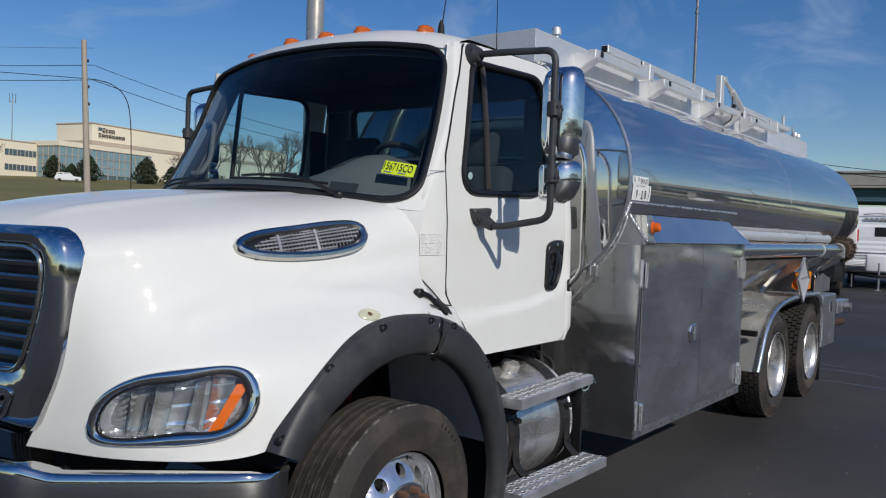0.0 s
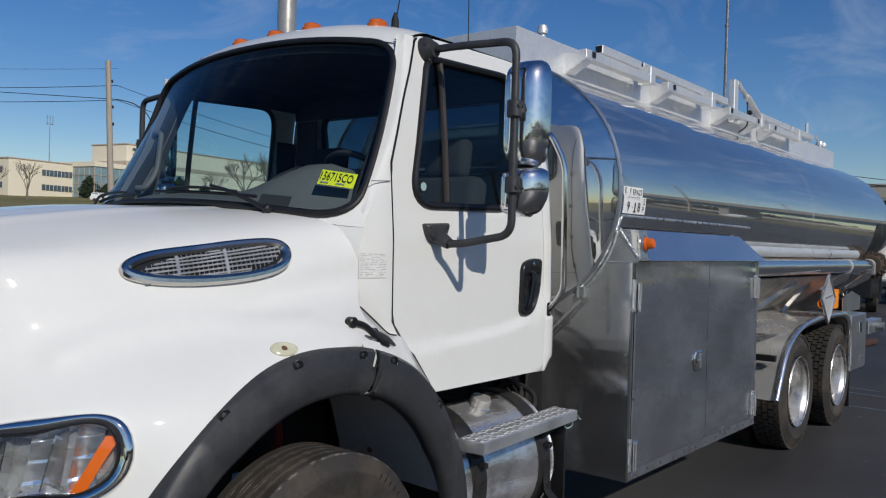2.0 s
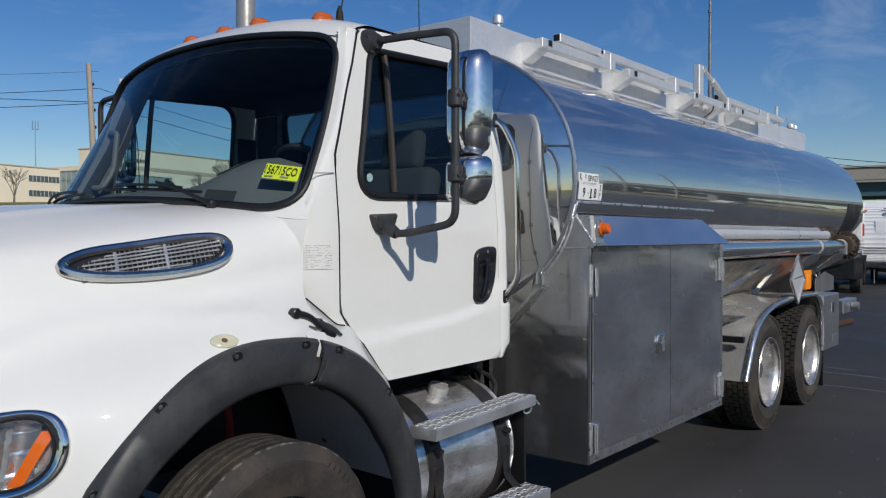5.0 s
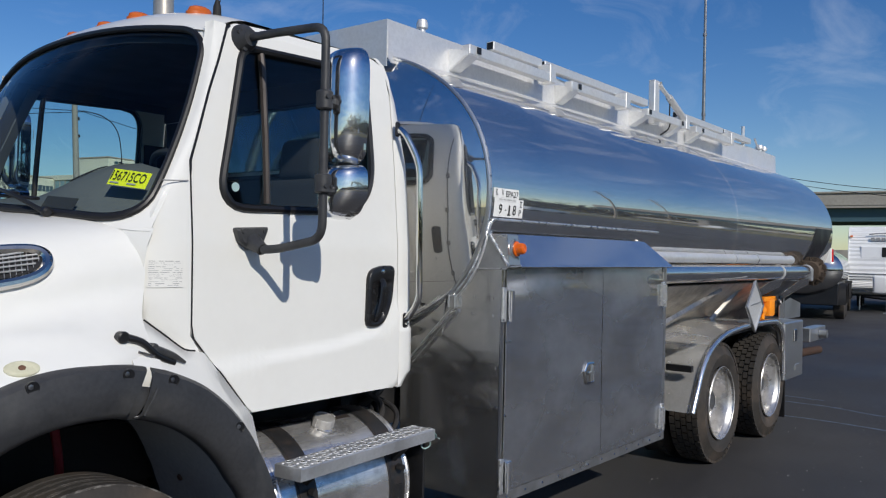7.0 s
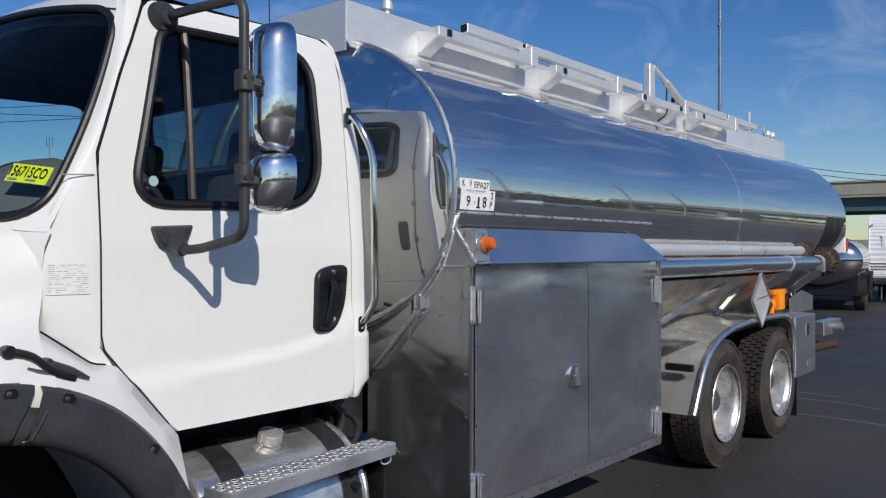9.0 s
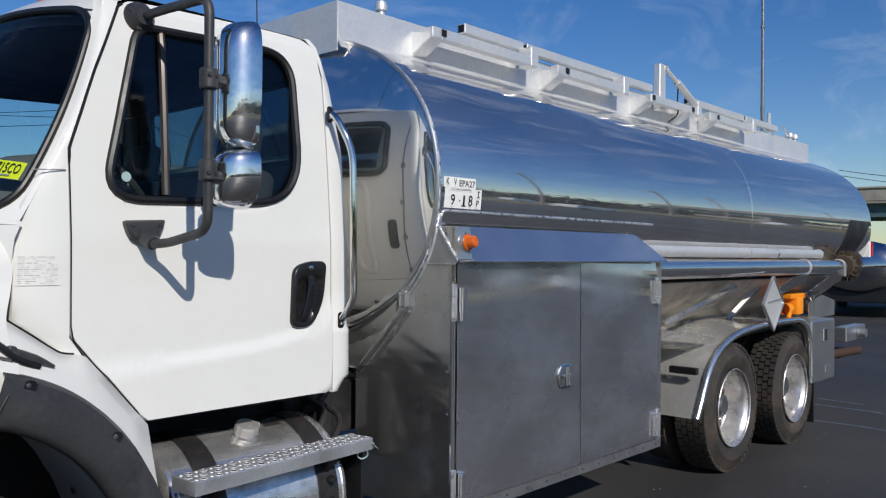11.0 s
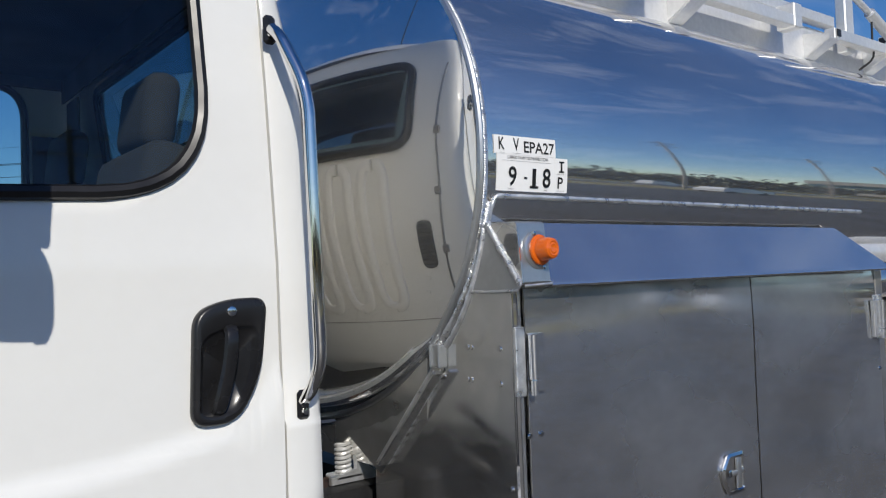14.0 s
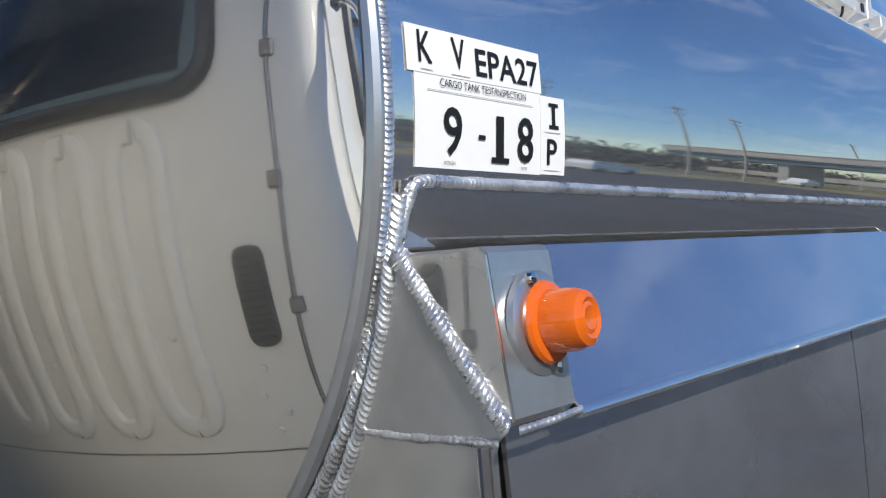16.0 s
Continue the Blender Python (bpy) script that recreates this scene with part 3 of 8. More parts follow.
def build_door(s):
    N = 200
    c = np.array([1.93, 2.12])
    inner, outer = polar(WIN, c, N), polar(DOOR, c, N)
    rows = []
    for k in [0, 0.03] + list(np.linspace(0.06, 0.97, 44)) + [0.994, 1.0]:
        ring = inner + (outer - inner) * k
        rows.append([(p[0], s * (door_y(p[0], p[1]) - ((0.003 if p[0] > 2.37 and k else 0.02) if k in (0, 1.0) else 0)), p[1]) for p in ring])
    d = part("door", surf(rows, close_v=True), M_WHITE, cab, "white painted cab door", smooth=50)
    ring = [(p[0], s * (door_y(p[0], p[1]) + 0.001), p[1]) for p in polar(WIN * 1.0, c, 120)]
    part("window_gasket", tube(ring, 0.0165, 8, closed=True, up=(0, 1, 0)), M_GASKET, cab, "black rubber window gasket")
    pane = [(p[0], s * (door_y(p[0], p[1]) - 0.012), p[1]) for p in polar(WIN, c, 120)]
    g = part("side_window", fan(pane, (c[0], s * (side_y(c[1]) - 0.012), c[1])), M_SIDEGLASS, cab, "tinted side window glass")
    g.visible_shadow = False
    seam = [(p[0], s * (door_y(p[0], p[1]) - 0.001), p[1]) for p in polar(DOOR, c, 160) * np.array([1, 1])]
    front = sorted((p for p in seam if p[0] < 1.58 and p[2] < 2.56), key=lambda p: p[2])
    part("door_seal", tube(front, [0.0060 if p[2] > 1.95 else 0.0026 for p in front], 6), M_GASKET, cab)
    bar = [(curve(z, [1.84, 2.47], [1.662, 1.672]), s * (side_y(z) - 0.004), z) for z in np.linspace(1.86, 2.485, 8)]
    part("window_divider", tube(bar, 0.015, 8), M_BRONZE, cab, "bronze metal window divider")
    return d


build_door(-1)
build_door(1)

# round sticker on the door glass
part("round_sticker", lathe([(0, 0.018), (0.002, 0.018), (0.002, 0.0)], (1.512, -side_y(1.917) + 0.004, 1.917), (0, -1, 0), 24), M_STICKER, cab, "round pale warning sticker")
# rear grab rail
rail = bent([(2.445, -1.0, 2.262), (2.45, -1.035, 2.235), (2.485, -1.095, 2.10), (2.495, -1.10, 1.46), (2.492, -1.06, 1.395), (2.486, -1.02, 1.362)], 0.07, 7)
part("grab_rail", tube(rail, 0.0155, 12), M_CHROME, cab, "chrome grab rail")
for p in ((2.443, -0.985, 2.265), (2.485, -1.022, 1.358)):
    b = box((p[0] - 0.016, p[1] - 0.012, p[2] - 0.038), (p[0] + 0.016, p[1] + 0.006, p[2] + 0.034), 0.008)
    lathe([(0.012, 0.010), (0.018, 0.008), (0.018, 0)], p, (0, -1, 0), 12, b)
    part("rail_foot", b, M_HANDLE, cab, "black rail foot")
    part("foot_bolt", lathe([(0.010, 0.009), (0.019, 0.008), (0.020, 0)], (p[0], p[1], p[2] - 0.016), (0, -1, 0), 12), M_CHROME, cab)

# door handle
ho = rounded([(2.210, 1.340), (2.315, 1.335), (2.378, 1.44), (2.398, 1.617), (2.30, 1.617), (2.222, 1.590)], [0.035, 0.05, 0.10, 0.035, 0.06, 0.045], 6)
hb = bmesh.new()
hc = ho.mean(0)
rcen = hc + np.array([-0.004, -0.026])


def handle_ring(c, kx, kz, d):
    return [(c[0] + (p[0] - hc[0]) * kx, -(side_y(c[1] + (p[1] - hc[1]) * kz) + d), c[1] + (p[1] - hc[1]) * kz) for p in ho]


rings = [handle_ring(hc, 1, 1, 0.0), handle_ring(hc, 1, 1, 0.012), handle_ring(hc, 0.965, 0.98, 0.019), handle_ring(hc, 0.90, 0.94, 0.021), handle_ring(rcen, 0.80, 0.72, 0.022),
         handle_ring(rcen, 0.76, 0.69, 0.018), handle_ring(rcen, 0.66, 0.60, 0.006), handle_ring(rcen, 0.02, 0.02, 0.003)]
surf(rings, hb, close_v=True)
part("door_handle", hb, M_HANDLE, cab, "glossy black door handle recess", smooth=50)
part("handle_lever", tube(spline([(2.272, -1.022, 1.362), (2.274, -1.044, 1.385), (2.294, -1.050, 1.47), (2.302, -1.048, 1.535), (2.303, -1.028, 1.555)], 16), [0.017] * 16, 8, flat=0.62, up=(1, 0, 0)), M_HANDLE, cab)
part("door_lock", lathe([(0, 0.011), (0.004, 0.011), (0.005, 0.008), (0.005, 0)], (2.306, -side_y(1.588) - 0.0215, 1.588), (0, -1, 0), 16), M_CHROME, cab, "steel lock cylinder")

# windscreen
wo = rounded([(-1, 0.0), (1, 0.0), (0.985, 1.0), (-0.985, 1.0)], [0.16, 0.16, 0.14, 0.14], 8)
wo = np.array([wo[i] + (wo[(i + 1) % len(wo)] - wo[i]) * k for i in range(len(wo)) for k in (np.linspace(0, 1, 16, endpoint=False) if np.linalg.norm(wo[(i + 1) % len(wo)] - wo[i]) > 0.3 else [0.0])])
cen = np.array([0.0, 0.5])
rows = [[ws(*(cen + (p - cen) * k)) for p in wo] for k in (1.0, 0.9, 0.75, 0.55, 0.35, 0.15, 0.01)]
g = part("windscreen", surf(rows, close_v=True), M_GLASS, cab, "clear curved windscreen glass", smooth=60)
g.visible_shadow = False
part("windscreen_gasket", tube([ws(*p) + np.array([-0.004, 0, 0.003]) for p in wo], 0.0135, 10, closed=True), M_GASKET, cab, "black rubber windscreen gasket")
# painted surround outside the gasket
outer = []
for p in wo:
    k = 1 / max(abs(p[0]) / 1.030, abs(p[1] - 0.5) / 0.53)
    outer.append(cen + (p - cen) * k)
rows = [[ws(*p) + np.array([0.002, 0, -0.001]) for p in wo], [ws(*((p + q) / 2)) + np.array([0.004, 0, -0.002]) for p, q in zip(wo, outer)], [ws(*q) + np.array([0.006, 0, -0.004]) for q in outer]]
part("screen_surround", surf(rows, close_v=True), M_WHITE, cab, smooth=60)
# dark ceramic border inside the screen
rows = [[ws(*(cen + (p - cen) * np.array([k, k2]))) + np.array([0.006, 0, -0.003]) for p in wo] for k, k2 in ((0.995, 0.995), (0.978, 0.94))]
part("windscreen_border", surf(rows, close_v=True), M_GASKET, cab)
# cowl below the screen
rows = [[ws(s, 0.0) + np.array([dx, 0, dz]) for s in np.linspace(-0.86, 0.86, 25)] for dx, dz in ((0.02, 0.0), (-0.012, -0.02), (-0.03, -0.05), (-0.03, -0.14))]
part("cowl", surf(rows), M_BLACK, cab, "black plastic cowl panel")
# white corner panels between bonnet, pillar and screen
for sd in (-1, 1):
    rows = []
    for f in np.linspace(0, 1, 10):
        top = ws(sd * lerp(0.76, 1.04, f), 0.0) + np.array([0.0, 0, -0.010])
        low = np.array([lerp(0.97, 1.132, f), sd * lerp(0.70, 0.992, f), lerp(1.66, 1.60, f)])
        rows.append([top, top * 0.6 + low * 0.4 + np.array([-0.012, sd * 0.006, 0.0]), low])
    part("cowl_corner", surf(rows), M_WHITE, cab, smooth=60)
    # inner trim of the front pillar
    rows = []
    for t in np.linspace(0.0, 1.0, 9):
        g0 = ws(sd * 0.985, t)
        rows.append([g0 + np.array([0.015, -sd * 0.004, -0.006]), g0 + np.array([0.10, -sd * 0.045, -0.012]), np.array([max(g0[0] + 0.16, door_front_x(g0[2]) + 0.13), sd * (side_y(g0[2]) - 0.055), g0[2] - 0.012])])
    part("pillar_trim", surf(rows), M_PILLAR, cab, "grey inner pillar trim", thick=0.006)
# seam across the pillar at the foot of the screen
for sd in (-1, 1):
    part("pillar_seam", tube([(x, sd * lerp(0.998, 1.001, k), lerp(1.917, 1.924, k)) for x, k in ((1.195, 0.0), (1.25, 0.5), (1.297, 1.0))], 0.0022, 6), M_GREYINK, cab)
# wipers: a pivot on the cowl, a thin arm, and a bridged blade parked low on the glass
def wiper(piv, mid, tip, b0, b1):
    def at(q, d, h=0.0):
        return ws(*q) + np.array([-d, 0, d * 0.45 + h])
    arm = part("wiper_arm", tube(spline([at(piv, 0.030), at(mid, 0.045), at(tip, 0.032)], 14), list(np.linspace(0.010, 0.006, 14)), 8, flat=0.7), M_GASKET, cab, "black wiper arm")
    part("wiper_pivot", lathe([(0, 0.020), (0.02, 0.019), (0.028, 0.012), (0.028, 0)], tuple(at(piv, 0.015)), (-0.8, 0, 0.6), 14), M_GASKET, arm)
    part("wiper_blade", tube([at((lerp(b0[0], b1[0], k), lerp(b0[1], b1[1], k)), 0.014) for k in np.linspace(0, 1, 14)], 0.0065, 8, flat=1.5), M_GASKET, arm)
    part("blade_bridge", tube([at((lerp(b0[0], b1[0], k), lerp(b0[1], b1[1], k) + 0.012), 0.022 + 0.014 * math.sin(math.pi * (k - 0.15) / 0.7)) for k in np.linspace(0.15, 0.85, 12)], 0.006, 6), M_GASKET, arm)


wiper((-0.70, -0.012), (-0.55, 0.045), (-0.40, 0.085), (-0.04, 0.055), (-0.62, 0.055))
wiper((0.62, -0.012), (0.50, 0.035), (0.36, 0.055), (0.66, 0.045), (0.14, 0.040))
# yellow stock tag and a dark card inside the screen
def on_screen(s, t, d):
    return ws(s, t) + np.array([d, 0, -d * 0.6])


TAG = (-0.800, 0.165)       # s, t of the lower corner nearest the middle of the screen
def tag_point(u, v, d):
    s = TAG[0] - u * 0.80
    return on_screen(s, TAG[1] + v, d)


tg = bmesh.new()
surf([[tag_point(0.016 + 0.169 * i / 6, 0.007 + 0.078 * j / 3 - 0.004 * i / 6, 0.012) for i in range(7)] for j in range(4)], tg)
tag = part("stock_tag", tg, M_YELLOW, cab, "yellow tag with a handwritten stock number")
tb = text_mesh("156715CO", 0.1, bold=0.004)
xs = [v.co.x for v in tb.verts]
w0, w1 = min(xs), max(xs)
for v in tb.verts:
    u, h = (v.co.x - w0) / (w1 - w0), v.co.y / 0.072
    v.co = tag_point(0.024 + 0.152 * u, 0.030 + 0.046 * h - 0.004 * u, 0.008)
part("stock_number", tb, M_INK, cab)
for k in range(2):
    part("small_print", surf([[tag_point(0.03 + 0.075 * k + 0.04 * i, 0.013 + 0.007 * j, 0.008) for i in range(2)] for j in range(2)]), M_GREYINK, cab)
surf_bm = surf([[on_screen(-0.73 + 0.13 * i / 4, 0.035 + 0.06 * j / 2, 0.02) for i in range(5)] for j in range(3)])
part("dark_card", surf_bm, M_INTERIOR, cab, thick=0.003)

# inner lining, floor, headliner
inn = bmesh.new()
surf([[(2.44, y, z) for y in (-0.9, 0.9)] for z in (1.1, 2.06)], inn)
surf([[(2.40, y, z) for y in (-0.9, 0.9)] for z in (2.44, 2.56)], inn)
for y0, y1 in ((-0.9, -0.72), (0.72, 0.9)):
    surf([[(2.43, y, z) for y in (y0, y1)] for z in (2.06, 2.44)], inn)
surf([[(x, y, 2.545 + 0.02 * (1 - (y / 0.9) ** 2)) for y in np.linspace(-0.87, 0.87, 7)] for x in (1.46, 2.42)], inn)
surf([[(x, y, 1.12) for y in (-0.95, 0.95)] for x in (0.95, 2.44)], inn)
for s in (-1, 1):
    surf([[(x, s * (0.955 - 0.06 * max(0, (z - 1.7))), z) for x in (1.2, 1.8, 2.43)] for z in (1.1, 1.6, 1.84)], inn)
    surf([[(x, s * 0.93, z) for x in (2.29, 2.43)] for z in (1.8, 2.3)], inn)
    surf([[np.array(ws(s * 0.96, t)) + np.array([0.05 + dx, -s * 0.03, 0]) for dx in (0, 0.06)] for t in (0.0, 0.5, 1.0)], inn)
    surf([[(x, s * 0.885, z) for x in (1.50, 2.40)] for z in (2.49, 2.56)], inn)
surf([[np.array(ws(s, t)) + np.array([0.03 + 0.10 * (1 - t) * 3, 0, 0]) for s in np.linspace(-0.97, 0.97, 9)] for t in (0.93, 1.0)], inn)
part("cab_lining", inn, M_INTERIOR, cab, "dark cab lining", thick=0.01)
# dashboard with a binnacle
def dash(f, y):
    hump = 0.115 * math.exp(-((y + 0.56) / 0.24) ** 2) * math.sin(math.pi * min(1, f * 0.72)) ** 1.3
    z = 1.77 + 0.135 * math.sin(min(1.0, f * 1.15) * math.pi / 2) + hump - 0.10 * (max(0, f - 0.85) / 0.15) ** 2
    return (lerp(float(ws(y / 0.945, 0)[0]) + 0.02, 1.48, f), y, z)


rows = []
for k in range(9):
    f = k / 8
    row = []
    for j in range(25):
        y = -0.9 + 1.8 * j / 24
        row.append(dash(f, y))
    rows.append(row)
rows.append([(1.50, -0.9 + 1.8 * j / 24, 1.2) for j in range(25)])
part("dashboard", surf(rows), M_DASH, cab, "grey moulded dashboard")
spk = bmesh.new()
for k in range(5):
    rr_ = 0.012 + 0.011 * k
    tube([Vector(dash(0.55 + rr_ * 2.2 * math.cos(a), -0.44 + rr_ * math.sin(a))) + Vector((-0.002, 0, 0.003)) for a in np.linspace(0, 2 * math.pi, 24, endpoint=False)], 0.0022, 5, True, spk)
part("speaker_grille", spk, M_INTERIOR, cab)
# far-side inner grab handle
gh = bent([(1.38, 0.875, 2.24), (1.39, 0.82, 2.24), (1.36, 0.81, 2.02), (1.30, 0.82, 1.93), (1.28, 0.875, 1.93)], 0.06)
part("inner_grab_handle", tube(gh, 0.016, 8), M_DASH, cab, "grey inner grab handle")
# steering wheel
sw = bmesh.new()
cw, nw = Vector((1.68, -0.47, 1.93)), Vector((0.72, 0, 0.69)).normalized()
e1 = Vector((0, 1, 0))
e2 = nw.cross(e1)
ring = [cw + (e1 * math.cos(a) + e2 * math.sin(a)) * 0.215 for a in np.linspace(0, 2 * math.pi, 40, endpoint=False)]
tube(ring, 0.016, 8, True, sw)
for a in (0.2, 2.9, 4.7):
    tube([cw, cw + (e1 * math.cos(a) + e2 * math.sin(a)) * 0.21], 0.014, 6, False, sw)
tube([cw + nw * 0.02, cw - nw * 0.35], 0.04, 10, False, sw)
part("steering_wheel", sw, M_INTERIOR, cab, "dark steering wheel")
# seats
def seat(y):
    b = box((1.72, y - 0.25, 1.33), (2.2, y + 0.25, 1.47), 0.05, seg=3)
    k = box((-0.07, -0.25, 0), (0.07, 0.25, 0.62), 0.055, seg=3)
    merge(b, k, pose(2.2, y, 1.42, 0, 10, 0))
    k = box((-0.05, -0.14, 0), (0.05, 0.14, 0.22), 0.045, seg=3)
    merge(b, k, pose(2.30, y, 2.02, 0, 8, 0))
    box((1.80, y - 0.2, 1.12), (2.15, y + 0.2, 1.34), 0.02, b)
    return part("seat", b, M_SEAT, cab, "dark fabric cab seat with a headrest")


seat(-0.47)
seat(0.47)

# roof marker lamps, aerials, horn
for y, z, x in ((-0.63, 2.668, 1.585), (-0.215, 2.706, 1.56), (0.062, 2.709, 1.565), (0.338, 2.702, 1.56), (0.71, 2.656, 1.60)):
    b = lathe([(-0.02, 0.047), (0.006, 0.047), (0.010, 0.042), (0.026, 0.037), (0.034, 0.024), (0.036, 0.0)], (0, 0, 0), (0, 0, 1), 20)
    b.transform(pose(x, y, z - 0.012) @ Matrix.Diagonal((1.35, 0.85, 1, 1)))
    part("roof_marker_lamp", b, M_MARKER, cab, "sun-faded orange roof marker lamp")
for p, q in (((1.62, -0.70, 2.66), (1.74, -0.66, 3.05)), ((2.36, -0.55, 2.60), (2.36, -0.54, 3.1))):
    b = tube([p, q], [0.0035, 0.002], 6)
    lathe([(-0.03, 0.02), (0.03, 0.016), (0.06, 0.006)], p, (0, 0, 1), 12, b)
    part("aerial", b, M_WIRE, cab, "black whip aerial")

# mirrors on bent tube brackets
def mirror(s, label):
    tb = bent([(1.592, s * 0.94, 2.515), (1.596, s * 1.10, 2.512), (1.60, s * 1.385, 2.496), (1.602, s * 1.385, 1.722), (1.585, s * 1.16, 1.682), (1.56, s * 1.10, 1.678)], 0.06, 6)
    arm = part("mirror_arm", tube(tb, 0.0165, 12), M_BLACK, truck, label)
    b = lathe([(0.0, 0.060), (0.02, 0.058), (0.045, 0.04), (0.06, 0.032), (0.06, 0)], (1.588, s * (side_y(2.50) - 0.012), 2.512), (0, s, 0), 24)
    for a in (0.6, 2.7, 4.4):
        lathe([(0.018, 0.011), (0.03, 0.010), (0.03, 0)], (1.588 + 0.044 * math.cos(a), s * side_y(2.50), 2.512 + 0.044 * math.sin(a)), (0, s, 0), 10, b)
    part("upper_bracket", b, M_BLACK, arm)
    foot = rounded([(1.505, 1.702), (1.56, 1.672), (1.615, 1.702), (1.645, 1.768), (1.487, 1.760)], [0.015] * 5, 3)
    b = prism(foot, lambda u, v, d: (u, s * (side_y(v) + d), v), -0.01, 0.035, 0.01)
    tube([(1.562, s * 1.04, 1.708), (1.563, s * 1.10, 1.678)], [0.035, 0.024], 12, False, b)
    for u, v in ((1.512, 1.747), (1.615, 1.750), (1.557, 1.688)):
        lathe([(0.03, 0.009), (0.040, 0.008), (0.040, 0)], (u, s * side_y(v), v), (0, s, 0), 10, b)
    part("lower_bracket", b, M_BLACK, arm)
    # shells: a rounded box seen from the front, flat glass to the rear
    for name, zc, hz, dep in (("main_mirror", 2.225, 0.222, 0.115), ("spot_mirror", 1.902, 0.103, 0.125)):
        rows = []
        for i in range(21):
            v = math.sin(math.pi / 2 * (-1 + 2 * i / 20))
            prof = (1 - abs(v) ** 7.0) ** 0.5
            row = []
            for k in range(49):
                a = math.pi * k / 48
                hw = 0.100 * (0.80 + 0.20 * prof) if abs(v) < 1 else 0.075
                slim = 1 - (0.20 if hz > 0.2 else 0.62) * max(0.0, 0.1 - v) ** 2.2 if math.cos(a) > 0 else 1.0
                yy = 1.355 + hw * math.cos(a) * max(prof, 0.35) ** 0.4 * slim
                dip = 0.030 * math.exp(-((yy - 1.318) / 0.036) ** 4) * max(0.0, 1 - abs(v) ** 5)
                row.append((1.762 - (dep - dip) * max(prof, 0.02) * math.sin(a) ** 0.68, s * yy, zc + hz * v))
            rows.append(row)
        b = surf(rows)
        sh = part(name, b, M_SHELL, arm, "chrome mirror shell", smooth=60)
        gl = rounded([(1.355 - 0.088, zc - hz * 0.93), (1.355 + 0.088, zc - hz * 0.93), (1.355 + 0.088, zc + hz * 0.93), (1.355 - 0.088, zc + hz * 0.93)], [0.04, 0.04 if hz > 0.2 else 0.085, 0.04, 0.04])
        part(name + "_glass", prism(gl, lambda u, v, d: (1.758 + d, s * u, v), -0.01, 0.004, 0.002), M_CHROME, arm)
        kb = lathe([(-0.035, 0.025), (-0.03, 0.031), (0.03, 0.031), (0.035, 0.025), (0.035, 0)], (1.60, s * 1.385, zc + (0.0 if hz > 0.2 else 0.02)), (0, 0, 1), 16)
        tube([(1.60, s * 1.385, zc), (1.66, s * 1.365, zc)], [0.026, 0.022], 10, False, kb)
        for dy in (-0.014, 0.014):
            lathe([(0.028, 0.008), (0.034, 0.007), (0.034, 0)], (1.60 + dy, s * 1.385, zc + 0.01), (0, s, 0), 8, kb)
        part("mirror_clamp", kb, M_BLACK, arm)
    return arm


mirror(-1, "black tube mirror bracket with chrome mirror heads")
mirror(1, "black tube mirror bracket with chrome mirror heads")

# ---- bonnet ----
# contour lines from the cowl forward round the nose corner to the grille opening
HOOD = [
    [(0.80, 0.0, 1.80), (0.5, 0, 1.794), (0.2, 0, 1.764), (-0.1, 0, 1.712), (-0.27, 0, 1.668), (-0.36, 0, 1.612)],
    [(0.835, -0.3, 1.798), (0.5, -0.3, 1.786), (0.2, -0.3, 1.752), (-0.1, -0.3, 1.702), (-0.26, -0.29, 1.65), (-0.345, -0.28, 1.605)],
    [(0.935, -0.62, 1.788), (0.6, -0.61, 1.745), (0.25, -0.58, 1.70), (-0.06, -0.54, 1.65), (-0.22, -0.50, 1.62), (-0.315, -0.48, 1.59)],
    [(1.082, -0.90, 1.752), (0.72, -0.84, 1.690), (0.30, -0.78, 1.632), (-0.02, -0.71, 1.588), (-0.19, -0.64, 1.55), (-0.285, -0.60, 1.53)],
]
HOOD += [
    [(1.135, -0.985, 1.65), (0.78, -0.955, 1.58), (0.32, -0.885, 1.50), (0.0, -0.80, 1.45), (-0.18, -0.71, 1.42), (-0.275, -0.64, 1.40)],
    [(1.13, -1.0, 1.53), (0.82, -0.983, 1.475), (0.35, -0.957, 1.37), (0.02, -0.872, 1.31), (-0.18, -0.760, 1.27), (-0.275, -0.635, 1.24)],
    [(1.10, -1.045, 1.43), (0.86, -1.115, 1.385), (0.38, -1.14, 1.24), (0.07, -1.05, 1.15), (-0.17, -0.82, 1.10), (-0.285, -0.588, 1.08)],
    [(1.085, -1.135, 1.345), (0.88, -1.195, 1.31), (0.42, -1.215, 1.16), (0.14, -1.13, 1.0), (-0.15, -0.84, 0.95), (-0.30, -0.505, 0.95)],
    [(1.075, -1.165, 1.235), (0.88, -1.195, 1.235), (0.44, -1.235, 1.11), (0.165, -1.165, 0.885), (-0.13, -0.84, 0.85), (-0.31, -0.45, 0.86)],
]
NU, NV = 73, 109
hood_cols = [spline(r, NU) for r in HOOD]
hood_grid = np.array([spline([c[i] for c in hood_cols], NV) for i in range(NU)])      # [along][down]
for _ in range(14):
    hood_grid[:, 1:-1] = (hood_grid[:, :-2] + 2 * hood_grid[:, 1:-1] + hood_grid[:, 2:]) / 4
    hood_grid[1:-1] = (hood_grid[:-2] + 2 * hood_grid[1:-1] + hood_grid[2:]) / 4
